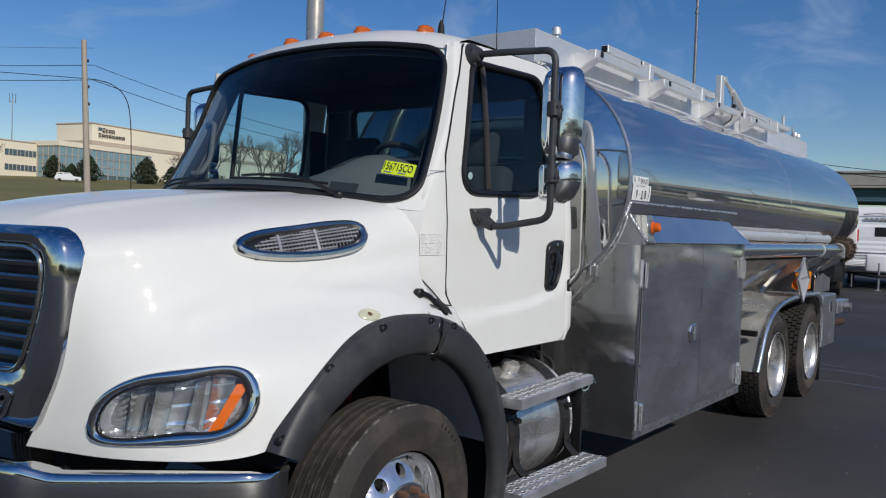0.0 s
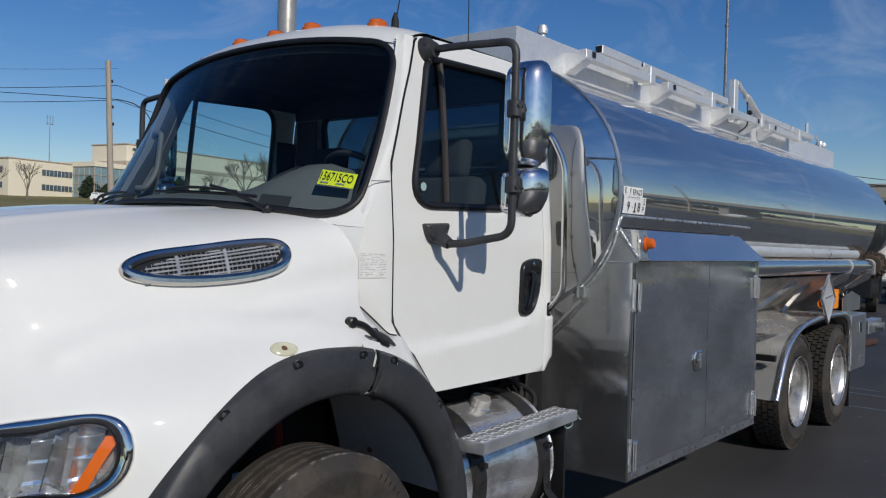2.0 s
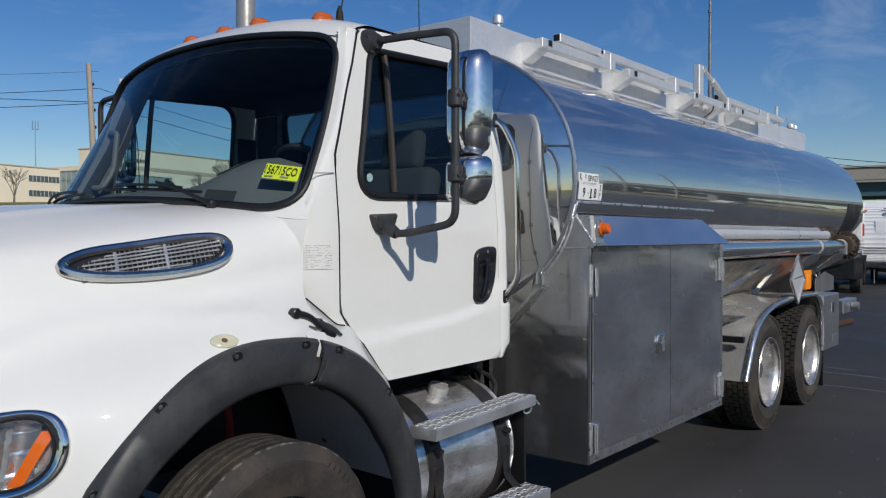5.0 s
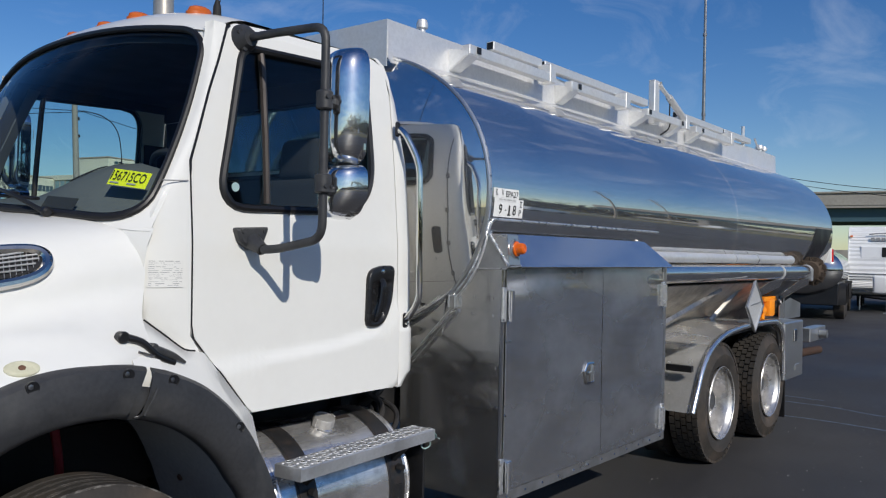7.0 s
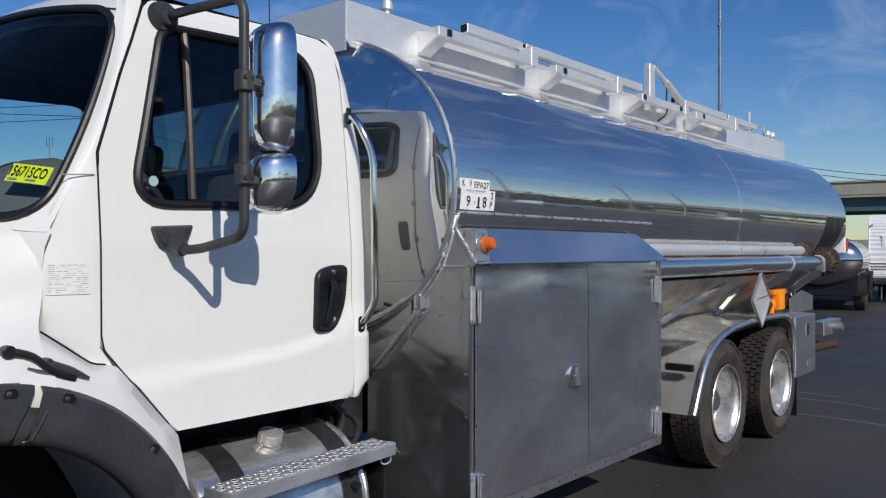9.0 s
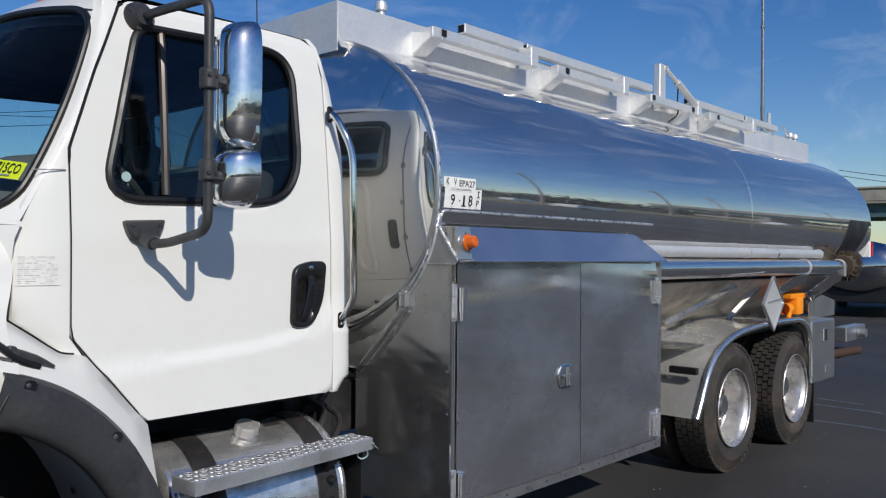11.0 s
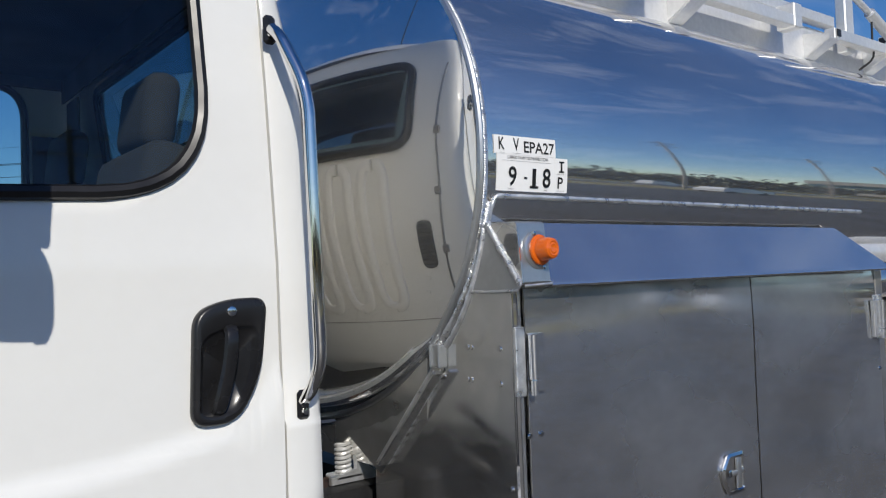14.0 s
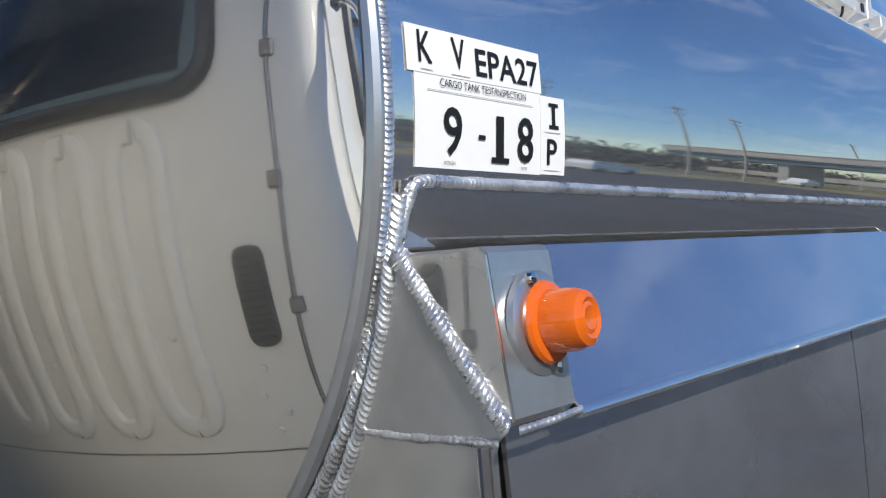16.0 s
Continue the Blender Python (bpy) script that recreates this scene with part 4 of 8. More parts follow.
# soft pressed crease along the shoulder, fading out towards the vent
CREASE = spline([(-0.21, -0.655, 1.544), (-0.06, -0.72, 1.563), (0.06, -0.765, 1.582), (0.28, -0.80, 1.591)], 60)
_d = np.sqrt(((hood_grid[:, :, None, :] - CREASE[None, None]) ** 2).sum(3))
_n = np.cross(np.gradient(hood_grid, axis=0), np.gradient(hood_grid, axis=1))
_n /= np.linalg.norm(_n, axis=2)[..., None] + 1e-9
_n *= np.where(_n[..., 1:2] > 0, -1, 1)
_k = _d.argmin(2)
_w = np.where(hood_grid[..., 2] > CREASE[_k, 2], 0.09, 0.045)
hood_grid = hood_grid + _n * (0.015 * (1 - 0.75 * _k / 59) * np.exp(-(_d.min(2) / _w) ** 2))[..., None]
# crest of the wing
CREST = spline([(0.05, -0.87, 1.315), (0.20, -0.92, 1.384), (0.46, -0.96, 1.408), (0.62, -1.04, 1.408), (0.83, -1.07, 1.373)], 60)
_d = np.sqrt(((hood_grid[:, :, None, :] - CREST[None, None]) ** 2).sum(3)).min(2)
hood_grid = hood_grid + _n * (0.014 * np.exp(-(_d / 0.048) ** 2))[..., None]
# raised bead along the top of the bonnet
_y = np.interp(hood_grid[..., 0], (-0.2, 0.0, 0.24, 0.46, 0.77), (-0.35, -0.38, -0.40, -0.405, -0.42))
_f = np.clip((hood_grid[..., 0] + 0.30) / 0.2, 0, 1) * np.clip((hood_grid[..., 2] - 1.5) / 0.1, 0, 1)
hood_grid[..., 2] += 0.007 * _f * np.exp(-((hood_grid[..., 1] - _y) / 0.040) ** 2)
hood_bm = surf(hood_grid)
surf(hood_grid * np.array([1, -1, 1]), hood_bm)
bmesh.ops.remove_doubles(hood_bm, verts=hood_bm.verts, dist=0.0005)
HOLE = np.array([(-0.224, 0.940), (-0.210, 1.035), (-0.146, 1.110), (-0.022, 1.143), (0.085, 1.152), (0.128, 1.125), (0.141, 1.075), (0.112, 1.005), (0.053, 0.958), (-0.02, 0.937), (-0.108, 0.927), (-0.20, 0.925)])


def in_hole(x, z):
    """Whether a point of the bonnet's front lies in the headlamp's opening."""
    odd = False
    for (ax0, az0), (ax1, az1) in zip(HOLE, np.roll(HOLE, -1, 0)):
        if (az0 > z) != (az1 > z) and x < (ax1 - ax0) * (z - az0) / (az1 - az0) + ax0:
            odd = not odd
    return odd


gone = [f for f in hood_bm.faces if f.calc_center_median().x < 0.2 and in_hole(f.calc_center_median().x, f.calc_center_median().z)]
bmesh.ops.delete(hood_bm, geom=gone, context='FACES')
hood = part("bonnet", hood_bm, M_WHITE, truck, "white sloping bonnet with broad wings", smooth=60)

_du = np.gradient(hood_grid, axis=0)
_dv = np.gradient(hood_grid, axis=1)
hood_nrm = np.cross(_du, _dv)
hood_nrm /= np.linalg.norm(hood_nrm, axis=2)[..., None] + 1e-9
hood_nrm *= np.where(hood_nrm[..., 1:2] > 0, -1, 1)


def on_hood(p, d=0.0):
    """The bonnet's surface nearest to p, d metres proud of it."""
    q = ((hood_grid - np.array(p)) ** 2).sum(2)
    i, j = np.unravel_index(np.argmin(q), q.shape)
    w = 1 / (q[max(0, i - 2):i + 3, max(0, j - 2):j + 3] + 1e-5)
    n = (hood_nrm[max(0, i - 2):i + 3, max(0, j - 2):j + 3] * w[..., None]).sum((0, 1))
    n /= np.linalg.norm(n)
    base = hood_grid[i, j]
    # slide to the foot of p on the tangent plane
    p = np.array(p, float)
    foot = p - n * np.dot(p - base, n)
    return foot + n * d, n


def smoothed(ring, times=8):
    """A closed ring of points with its wobble taken out."""
    q = np.array(ring, float)
    for _ in range(times):
        q = (np.roll(q, 1, 0) + 2 * q + np.roll(q, -1, 0)) / 4
    return [p for p in q]


def inset(ring, k):
    c = np.mean(ring, 0)
    return [c + (np.array(p) - c) * k for p in ring]


# side vent
vt = spline([(0.248, -0.868, 1.588), (0.34, -0.89, 1.660), (0.50, -0.92, 1.698), (0.68, -0.95, 1.722), (0.78, -0.97, 1.712), (0.815, -0.985, 1.656), (0.78, -0.99, 1.592), (0.66, -0.98, 1.560), (0.48, -0.945, 1.546),
             (0.32, -0.90, 1.553)], 72, True)
for s in (-1, 1):
    ring = smoothed([on_hood(p, 0.011)[0] * np.array([1, -s, 1]) for p in vt])
    vent = part("bonnet_vent", tube(ring, 0.019, 10, closed=True), M_VENT, truck, "chrome framed bonnet vent with a wire mesh")
    inner = [on_hood(p, 0.010)[0] * np.array([1, -s, 1]) for p in inset(vt, 0.93)]
    # near-black sheet on the uncut bonnet stands for the shaded hollow behind the mesh
    part("vent_backing", fan(inner, np.mean(inner, 0)), M_GASKET, vent)
    # mesh bars clipped to the opening
    o = np.array([(p[0], p[2]) for p in inset(vt, 0.95)])
    bars = bmesh.new()

    def clip(fixed, axis):
        hits = []
        for i in range(len(o)):
            a, b = o[i], o[(i + 1) % len(o)]
            if (a[axis] - fixed) * (b[axis] - fixed) < 0:
                t = (fixed - a[axis]) / (b[axis] - a[axis])
                hits.append(a[1 - axis] + t * (b[1 - axis] - a[1 - axis]))
        return sorted(hits)

    for sl in np.arange(1.545, 1.722, 0.0205):
        h = clip(sl, 1)
        if len(h) >= 2:
            pts = []
            for k in np.linspace(0, 1, 10):
                x = lerp(h[0], h[-1], k)
                pts.append(on_hood((x, -0.94, sl + 0.03 * (x - 0.55)), 0.016)[0] * np.array([1, -s, 1]))
            tube(pts, 0.0033, 6, False, bars)
    for k, x in enumerate(np.arange(0.27, 0.80, 0.0175)):
        h = clip(x, 0)
        if len(h) >= 2:
            pts = [on_hood((x, -0.94, lerp(h[0], h[-1], q)), 0.014)[0] * np.array([1, -s, 1]) for q in np.linspace(0, 1, 5)]
            tube(pts, 0.0065 if k in (8, 18) else 0.0012, 6, False, bars)
    tagged(part("vent_mesh", bars, M_RIM, vent), kind="stuff")

# side lamp on the wing and the bonnet latch
fl, fn = on_hood((0.652, -1.168, 1.345), 0.0)
b = lathe([(-0.01, 0.030), (0.004, 0.030), (0.009, 0.025), (0.010, 0.018), (0.007, 0.010), (0.007, 0)], (0, 0, 0), (0, 0, 1), 28)
lathe([(0.0, 0.0), (0.0, 0.02)], (0, 0, 0.006), (0, 0, 1), 12, b)
turn = Vector(fn).to_track_quat('Z', 'X').to_matrix().to_4x4()
b.transform(Matrix.Translation(fl) @ turn @ Matrix.Diagonal((1.0, 1.6, 1, 1)))
wl_ = part("wing_side_lamp", b, M_YELLAMP, hood, "yellowed oval side lamp")
part("lamp_bulb", lathe([(0.0065, 0.011), (0.0085, 0.009), (0.009, 0.0)], tuple(fl), tuple(fn), 14), M_RUST, wl_, "brownish bulb behind the lens")
LY = -1.128
b = tube(spline([on_hood((0.960, -1.12, 1.372), 0.014)[0], on_hood((1.03, -1.12, 1.348), 0.014)[0], (1.10, LY - 0.02, 1.318), (1.168, LY - 0.01, 1.288)], 12), [0.013, 0.014, 0.013, 0.012, 0.012, 0.012, 0.012, 0.012, 0.012, 0.012, 0.012, 0.010], 8, flat=0.8)
lathe([(-0.016, 0.0), (-0.016, 0.019), (0.012, 0.020), (0.016, 0.015), (0.016, 0.0)], tuple(on_hood((0.974, -1.12, 1.370), 0.012)[0]), (0, -1, 0), 14, b)
latch_ = part("bonnet_latch", b, M_GASKET, truck, "black rubber bonnet latch")
b = tube(spline([(1.07, LY - 0.010, 1.343), (1.10, LY - 0.016, 1.334), (1.16, LY - 0.012, 1.312), (1.216, LY, 1.284)], 12), [0.012, 0.014, 0.015, 0.016, 0.016, 0.015, 0.014, 0.013, 0.011, 0.009, 0.007, 0.005], 8, flat=0.75)
lathe([(-0.014, 0.0), (-0.014, 0.015), (0.012, 0.015), (0.015, 0.011), (0.015, 0.0)], (1.084, LY - 0.010, 1.346), (0, -1, 0), 14, b)
part("latch_lever", b, M_BLACK, latch_)
part("latch_loop", tube([(1.02, LY - 0.032, 1.338), (1.075, LY - 0.034, 1.320), (1.082, LY - 0.02, 1.310)], 0.004, 6), M_STEEL, latch_, "bright steel latch loop")
part("bonnet_seam", tube(spline([(1.105, -1.046, 1.430), (1.185, -1.047, 1.374), (1.235, -1.047, 1.337), (1.27, -1.047, 1.316), (1.312, -1.045, 1.308)], 20), 0.0034, 6), M_GASKET, truck)

# ---- wheel arch ----
AX, AZ = 0.87, 0.575


def arch(a, r, y):
    return (AX + r * math.cos(radians(a)) * 1.02, y, AZ + r * math.sin(radians(a)))


def flare(a0, a1, name, s=-1, cut=(0.0, 0.0)):
    rows = []
    for k in range(41):
        a = lerp(a0, a1, k / 40)
        ro = curve(a, [-25, 0, 30, 60, 90, 130, 160], [0.720, 0.712, 0.705, 0.732, 0.735, 0.76, 0.775])
        ri = curve(a, [-25, 0, 30, 60, 90, 130, 160], [0.635, 0.605, 0.560, 0.568, 0.575, 0.60, 0.66])
        prof = [(ro + 0.004, 1.16), (ro, 1.205), (ro - 0.012, 1.222), (lerp(ro, ri, 0.45), 1.236), (ri + 0.02, 1.232), (ri, 1.215), (ri - 0.006, 1.19), (ri - 0.004, 1.165)]
        lean = lerp(cut[0], cut[1], k / 40)
        rows.append([arch(a + lean * (ro - r) / (ro - ri), r, s * y) for r, y in prof])
    return part(name, surf(rows), M_BLACK, truck, "black plastic wheel arch flare", smooth=40, thick=0.006)


for s in (-1, 1):
    fa = flare(156, 78.4, "front_arch_flare", s, (0.0, 4.5))
    fb = flare(76.6, -24, "rear_arch_flare", s, (1.6, 0.0))
    # overlap strip under the joint, and the white wing showing in the notch above it
    rows = [[arch(a + (0.70 - r) * 26, r, s * y) for a in (75.2, 77.0, 79.5)] for r, y in ((0.565, 1.19), (0.59, 1.214), (0.63, 1.222), (0.672, 1.212))]
    part("flare_joint", surf(rows), M_BLACK, fb, thick=0.004)
    part("joint_bead", tube(spline([arch(77.6, 0.585, s * 1.236), arch(76.6, 0.63, s * 1.242), arch(75.6, 0.675, s * 1.240)], 10), 0.0035, 6), M_BLACK, fb)
    rows = [[arch(a, r, s * y) for a in (73.0, 75.5, 78.0, 81.0)] for r, y in ((0.672, 1.190), (0.70, 1.196), (0.735, 1.190), (0.765, 1.160))]
    part("wing_notch", surf(rows), M_WHITE, truck, thick=0.003)
    for bx_, bz_, own in ((0.173, 0.930, fa), (0.380, 1.150, fa), (0.655, 1.271, fa), (0.948, 1.278, fa), (1.109, 1.243, fb), (1.377, 1.049, fb)):
        rb, ab = math.hypot((bx_ - AX) / 1.02, bz_ - AZ), math.degrees(math.atan2(bz_ - AZ, (bx_ - AX) / 1.02))
        ro = curve(ab, [-25, 0, 30, 60, 90, 130, 160], [0.720, 0.712, 0.705, 0.732, 0.735, 0.76, 0.775])
        yb_ = curve(ro - rb, [0.0, 0.012, 0.072], [1.206, 1.222, 1.236]) + 0.0015
        c = (bx_, s * yb_, bz_)
        # dark disc on the uncut flare stands for the bolt's shaded recess
        b = lathe([(-0.010, 0.0200), (0.0012, 0.0195), (0.0015, 0.018), (0.0006, 0.017), (0.0006, 0)], c, (0, s, 0), 18)
        rec = part("bolt_shade_disc", b, M_GASKET, own)
        b = lathe([(0.0, 0.0085), (0.0015, 0.008), (0.002, 0.006), (0.002, 0)], (bx_ - 0.006, s * (yb_ + 0.0006), bz_ + 0.004), (0, s, 0), 6)
        part("flare_bolt", b, M_STEEL, rec, "dull steel bolt")
    # inner liner, its inner edge swept round to the rear
    rows, rim_ = [], []
    for a in np.linspace(9, 86, 34):
        r = curve(a, [-25, 0, 30, 60, 90], [0.640, 0.612, 0.570, 0.574, 0.581])
        ye = curve(a, [-28, 17, 40, 55, 70, 80, 86], [0.60, 0.60, 0.685, 0.77, 0.90, 1.03, 1.15])
        rows.append([arch(a, r + 0.012 * math.sin(math.pi * f), s * lerp(1.20, ye, f)) for f in np.linspace(0, 1, 9)])
        rim_.append(rows[-1][-1])
    ln = part("wheel_well_liner", surf(rows), M_LINER, truck, "dusty grey wheel well liner", thick=0.004)
    part("liner_edge", tube(rim_, 0.007, 6), M_GASKET, ln)
    for la, ly in ((63, 1.10), (22, 0.82)):
        q = arch(la, 0.574, s * ly)
        part("liner_bolt", lathe([(0, 0.014), (0.006, 0.012), (0.007, 0)], q, (-math.cos(radians(la)), 0, -math.sin(radians(la))), 10), M_RUST, ln)
    rows = [[arch(a, curve(a, [-25, 20, 90, 160], [0.72, 0.68, 0.66, 0.69]), s * y) for y in (1.17, 1.0, 0.35)] for a in np.linspace(-28, 160, 40)]
    part("inner_well_liner", surf(rows), M_CHASSIS, truck, thick=0.004)
    # white strip of wing between flare and door
    rows = []
    for k in range(29):
        f = k / 28
        a = lerp(76, 12, f)
        o = arch(a, curve(a, [0, 30, 60, 90], [0.725, 0.70, 0.72, 0.735]) - 0.02, s * 1.19)
        x, z = curve(f, [0, 0.15, 0.3, 0.45, 0.7, 1.0], [1.10, 1.185, 1.266, 1.347, 1.432, 1.574]), curve(f, [0, 0.15, 0.3, 0.45, 0.7, 1.0], [1.43, 1.370, 1.314, 1.300, 1.20, 1.035])
        xm, zm = curve(f, [0, 0.2, 0.4, 0.7, 1.0], [1.10, 1.20, 1.300, 1.432, 1.574]), curve(f, [0, 0.2, 0.4, 0.7, 1.0], [1.43, 1.365, 1.30, 1.19, 1.035])
        mid = (lerp(o[0], xm, 0.5), s * 1.115, lerp(o[2], zm, 0.5) + 0.012)
        rows.append([o, mid, (x + 0.002, s * 1.045, z), (x + 0.003, s * 1.0, z)])
    part("wing_rear_strip", surf(rows), M_WHITE, truck, smooth=60)

# ---- headlamp ----
LAMP_TOP = [(-0.240, -0.672, 0.935), (-0.224, -0.73, 1.046), (-0.153, -0.837, 1.129), (-0.024, -0.966, 1.162), (0.088, -1.05, 1.170), (0.140, -1.10, 1.140), (0.157, -1.126, 1.075)]
LAMP_LOW = [(-0.240, -0.672, 0.932), (-0.202, -0.743, 0.907), (-0.108, -0.887, 0.908), (-0.02, -0.99, 0.916), (0.06, -1.07, 0.938), (0.125, -1.115, 0.995), (0.157, -1.126, 1.07)]
def even(pts):
    """41 points along a curve, evenly spaced in x."""
    q = spline(pts, 200)
    xs_ = np.linspace(q[0][0], q[-1][0], 41)
    return np.array([[x, np.interp(x, q[:, 0], q[:, 1]), np.interp(x, q[:, 0], q[:, 2])] for x in xs_])


lamp_top, lamp_low = even(LAMP_TOP), even(LAMP_LOW)


def lamp_at(u, v, d, sg):
    """A point of the lamp: u from the nose end to the wing end, v from the lower to the upper edge, d metres proud of the bonnet."""
    k = u * 40
    i = min(39, int(k))
    f = k - i
    lo, hi = lerp(lamp_low[i], lamp_low[i + 1], f), lerp(lamp_top[i], lamp_top[i + 1], f)
    return on_hood(lerp(lo, hi, v), d)[0] * sg


hl = np.array(list(lamp_low[:-1]) + list(lamp_top[::-1][:-1]))
lamp_mid = hl.mean(0)


def lamp_ring(gap, d, sg):
    """The lamp's outline drawn in by gap metres."""
    out = []
    for p in hl:
        w = lamp_mid - p
        out.append(on_hood(p + w * (gap / np.linalg.norm(w)), d)[0] * sg)
    return smoothed(out, 3)


for s in (-1, 1):
    sg = np.array([1, -s, 1])
    rows = [lamp_ring(g, d, sg) for g, d in ((-0.006, -0.006), (-0.004, 0.008), (0.004, 0.016), (0.018, 0.018), (0.032, 0.012), (0.038, 0.002), (0.040, -0.02))]
    lamp = part("headlamp", surf(rows, close_v=True), M_CHROME, truck, "chrome framed headlamp with clear lens", smooth=60)
    seal = lamp_ring(0.040, 0.006, sg)
    part("lamp_seal", tube(seal, 0.0035, 6, closed=True), M_GASKET, lamp)
    rows = [lamp_ring(g, d, sg) for g, d in ((0.036, -0.004), (0.044, -0.030), (0.058, -0.048), (0.085, -0.052))]
    rows.append([on_hood(lamp_mid + (p - lamp_mid) * 0.02, -0.055)[0] * sg for p in hl])
    part("headlamp_bowl", surf(rows, close_v=True), M_LAMPDARK, lamp, "smoke grey headlamp bowl")
    rows = [lamp_ring(g, d, sg) for g, d in ((0.040, 0.004), (0.050, 0.011), (0.07, 0.015))] + [[on_hood(lamp_mid + (p - lamp_mid) * k, 0.017)[0] * sg for p in hl] for k in (0.4, 0.02)]
    gl = part("headlamp_lens", surf(rows, close_v=True), M_CLEAR, lamp, "clear moulded lens", smooth=70)
    gl.visible_shadow = False
    # upright walls between the lamp's chambers
    for u0, u1, wide in ((0.20, 0.23, 0.0), (0.26, 0.34, 0.035), (0.48, 0.62, 0.0)):
        for w in ((0.0,) if not wide else (0.0, wide)):
            rows = [[lamp_at(lerp(u0, u1, v) + w, v, d, sg) for d in (-0.05, -0.02, 0.004)] for v in np.linspace(0.20, 0.80, 9)]
            part("chamber_wall", surf(rows), M_CHROME, lamp, thick=0.003)
    # main and dipped reflectors, fluted across
    for u0, u1, lean in ((0.37, 0.56, 0.10), (0.585, 0.74, 0.12)):
        rows = []
        for v in np.linspace(0.10, 0.90, 41):
            hollow = -0.016 - 0.026 * (1 - (2 * v - 1) ** 2)
            rows.append([lamp_at(u0 + (u1 - u0) * k + lean * v, v, hollow - 0.014 * (1 - (2 * k - 1) ** 2) + 0.003 * (v * 4 % 1.0), sg) for k in np.linspace(0, 1, 9)])
        part("reflector", surf(rows), M_LAMPBOWL, lamp, "fluted silver reflector")
    rows = [[lamp_at(lerp(0.60, 0.95, v) + w * (0.9 + 0.2 * v), v, -0.006, sg) for w in (-0.01, 0.035, 0.08)] for v in np.linspace(0.13, 0.72, 7)]
    part("amber_reflector", surf(rows), M_AMBER, lamp, "amber turn signal reflector", thick=0.006)
    for k in range(5):
        pts = [lamp_at(0.13 + 0.010 * k + 0.07 * f, 0.26 + 0.10 * k + 0.05 * f, -0.02, sg) for f in np.linspace(0, 1, 4)]
        part("lamp_fin", tube(pts, 0.005, 6), M_RIM, lamp)

# ---- grille ----
def nose(y, z, d=0.0):
    return (-0.375 + 0.22 * y * y + 0.05 * max(0, 1.2 - z) * 0 - d, y, z)


go = rounded([(-0.500, 0.905), (0.500, 0.905), (0.625, 1.14), (0.660, 1.40), (0.640, 1.622), (-0.640, 1.622), (-0.660, 1.40), (-0.625, 1.14)], [0.06, 0.06, 0.1, 0.12, 0.15, 0.15, 0.12, 0.1], 6)
gi = rounded([(-0.455, 1.112), (0.455, 1.112), (0.555, 1.38), (0.560, 1.560), (-0.560, 1.560), (-0.555, 1.38)], [0.07, 0.07, 0.2, 0.10, 0.10, 0.2], 6)
gc = np.array([0, 1.25])
po, pi = polar(go, gc, 120), polar(gi, gc, 120)
rows = [[nose(*p, -0.06) for p in po], [nose(*p, 0.0) for p in po], [nose(*(p + (q - p) * 0.12), 0.014) for p, q in zip(po, pi)], [nose(*(p + (q - p) * 0.45), 0.030) for p, q in zip(po, pi)], [nose(*(p + (q - p) * 0.85), 0.020) for p, q in zip(po, pi)],
        [nose(*q, 0.006) for q in pi], [nose(*q, -0.06) for q in pi]]
grille = part("grille", surf(rows, close_v=True), M_CHROME, truck, "chrome grille surround with dark slats", smooth=40)
# near-black sheet stands for the shaded space behind the slats
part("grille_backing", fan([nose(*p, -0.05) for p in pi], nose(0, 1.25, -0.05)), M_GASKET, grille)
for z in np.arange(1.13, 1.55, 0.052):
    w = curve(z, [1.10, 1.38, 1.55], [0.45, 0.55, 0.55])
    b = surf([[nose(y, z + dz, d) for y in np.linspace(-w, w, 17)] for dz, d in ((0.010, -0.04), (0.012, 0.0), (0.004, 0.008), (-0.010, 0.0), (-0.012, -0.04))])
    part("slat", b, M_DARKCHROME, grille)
# inner rim of the opening; black plate standing for the shaded lower slot, with slats
rim_ = [nose(*(np.array(q) + (gc - np.array(q)) * 0.035), 0.004) for q in pi]
part("opening_rim", tube(rim_, 0.009, 8, closed=True), M_VENT, grille, "dull silver opening rim")
lo2 = rounded([(-0.40, 0.952), (0.40, 0.952), (0.455, 1.062), (-0.455, 1.062)], [0.03] * 4, 5)
part("slot_shade_plate", prism(lo2, lambda u, v, d: nose(u, v, d), 0.0, 0.031, 0.002), M_GASKET, grille, "black plate for the shaded lower grille slot")
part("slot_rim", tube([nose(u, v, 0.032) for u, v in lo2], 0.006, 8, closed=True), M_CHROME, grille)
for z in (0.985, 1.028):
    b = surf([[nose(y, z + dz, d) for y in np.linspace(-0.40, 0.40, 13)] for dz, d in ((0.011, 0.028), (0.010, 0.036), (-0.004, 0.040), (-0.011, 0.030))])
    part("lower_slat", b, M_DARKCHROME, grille)

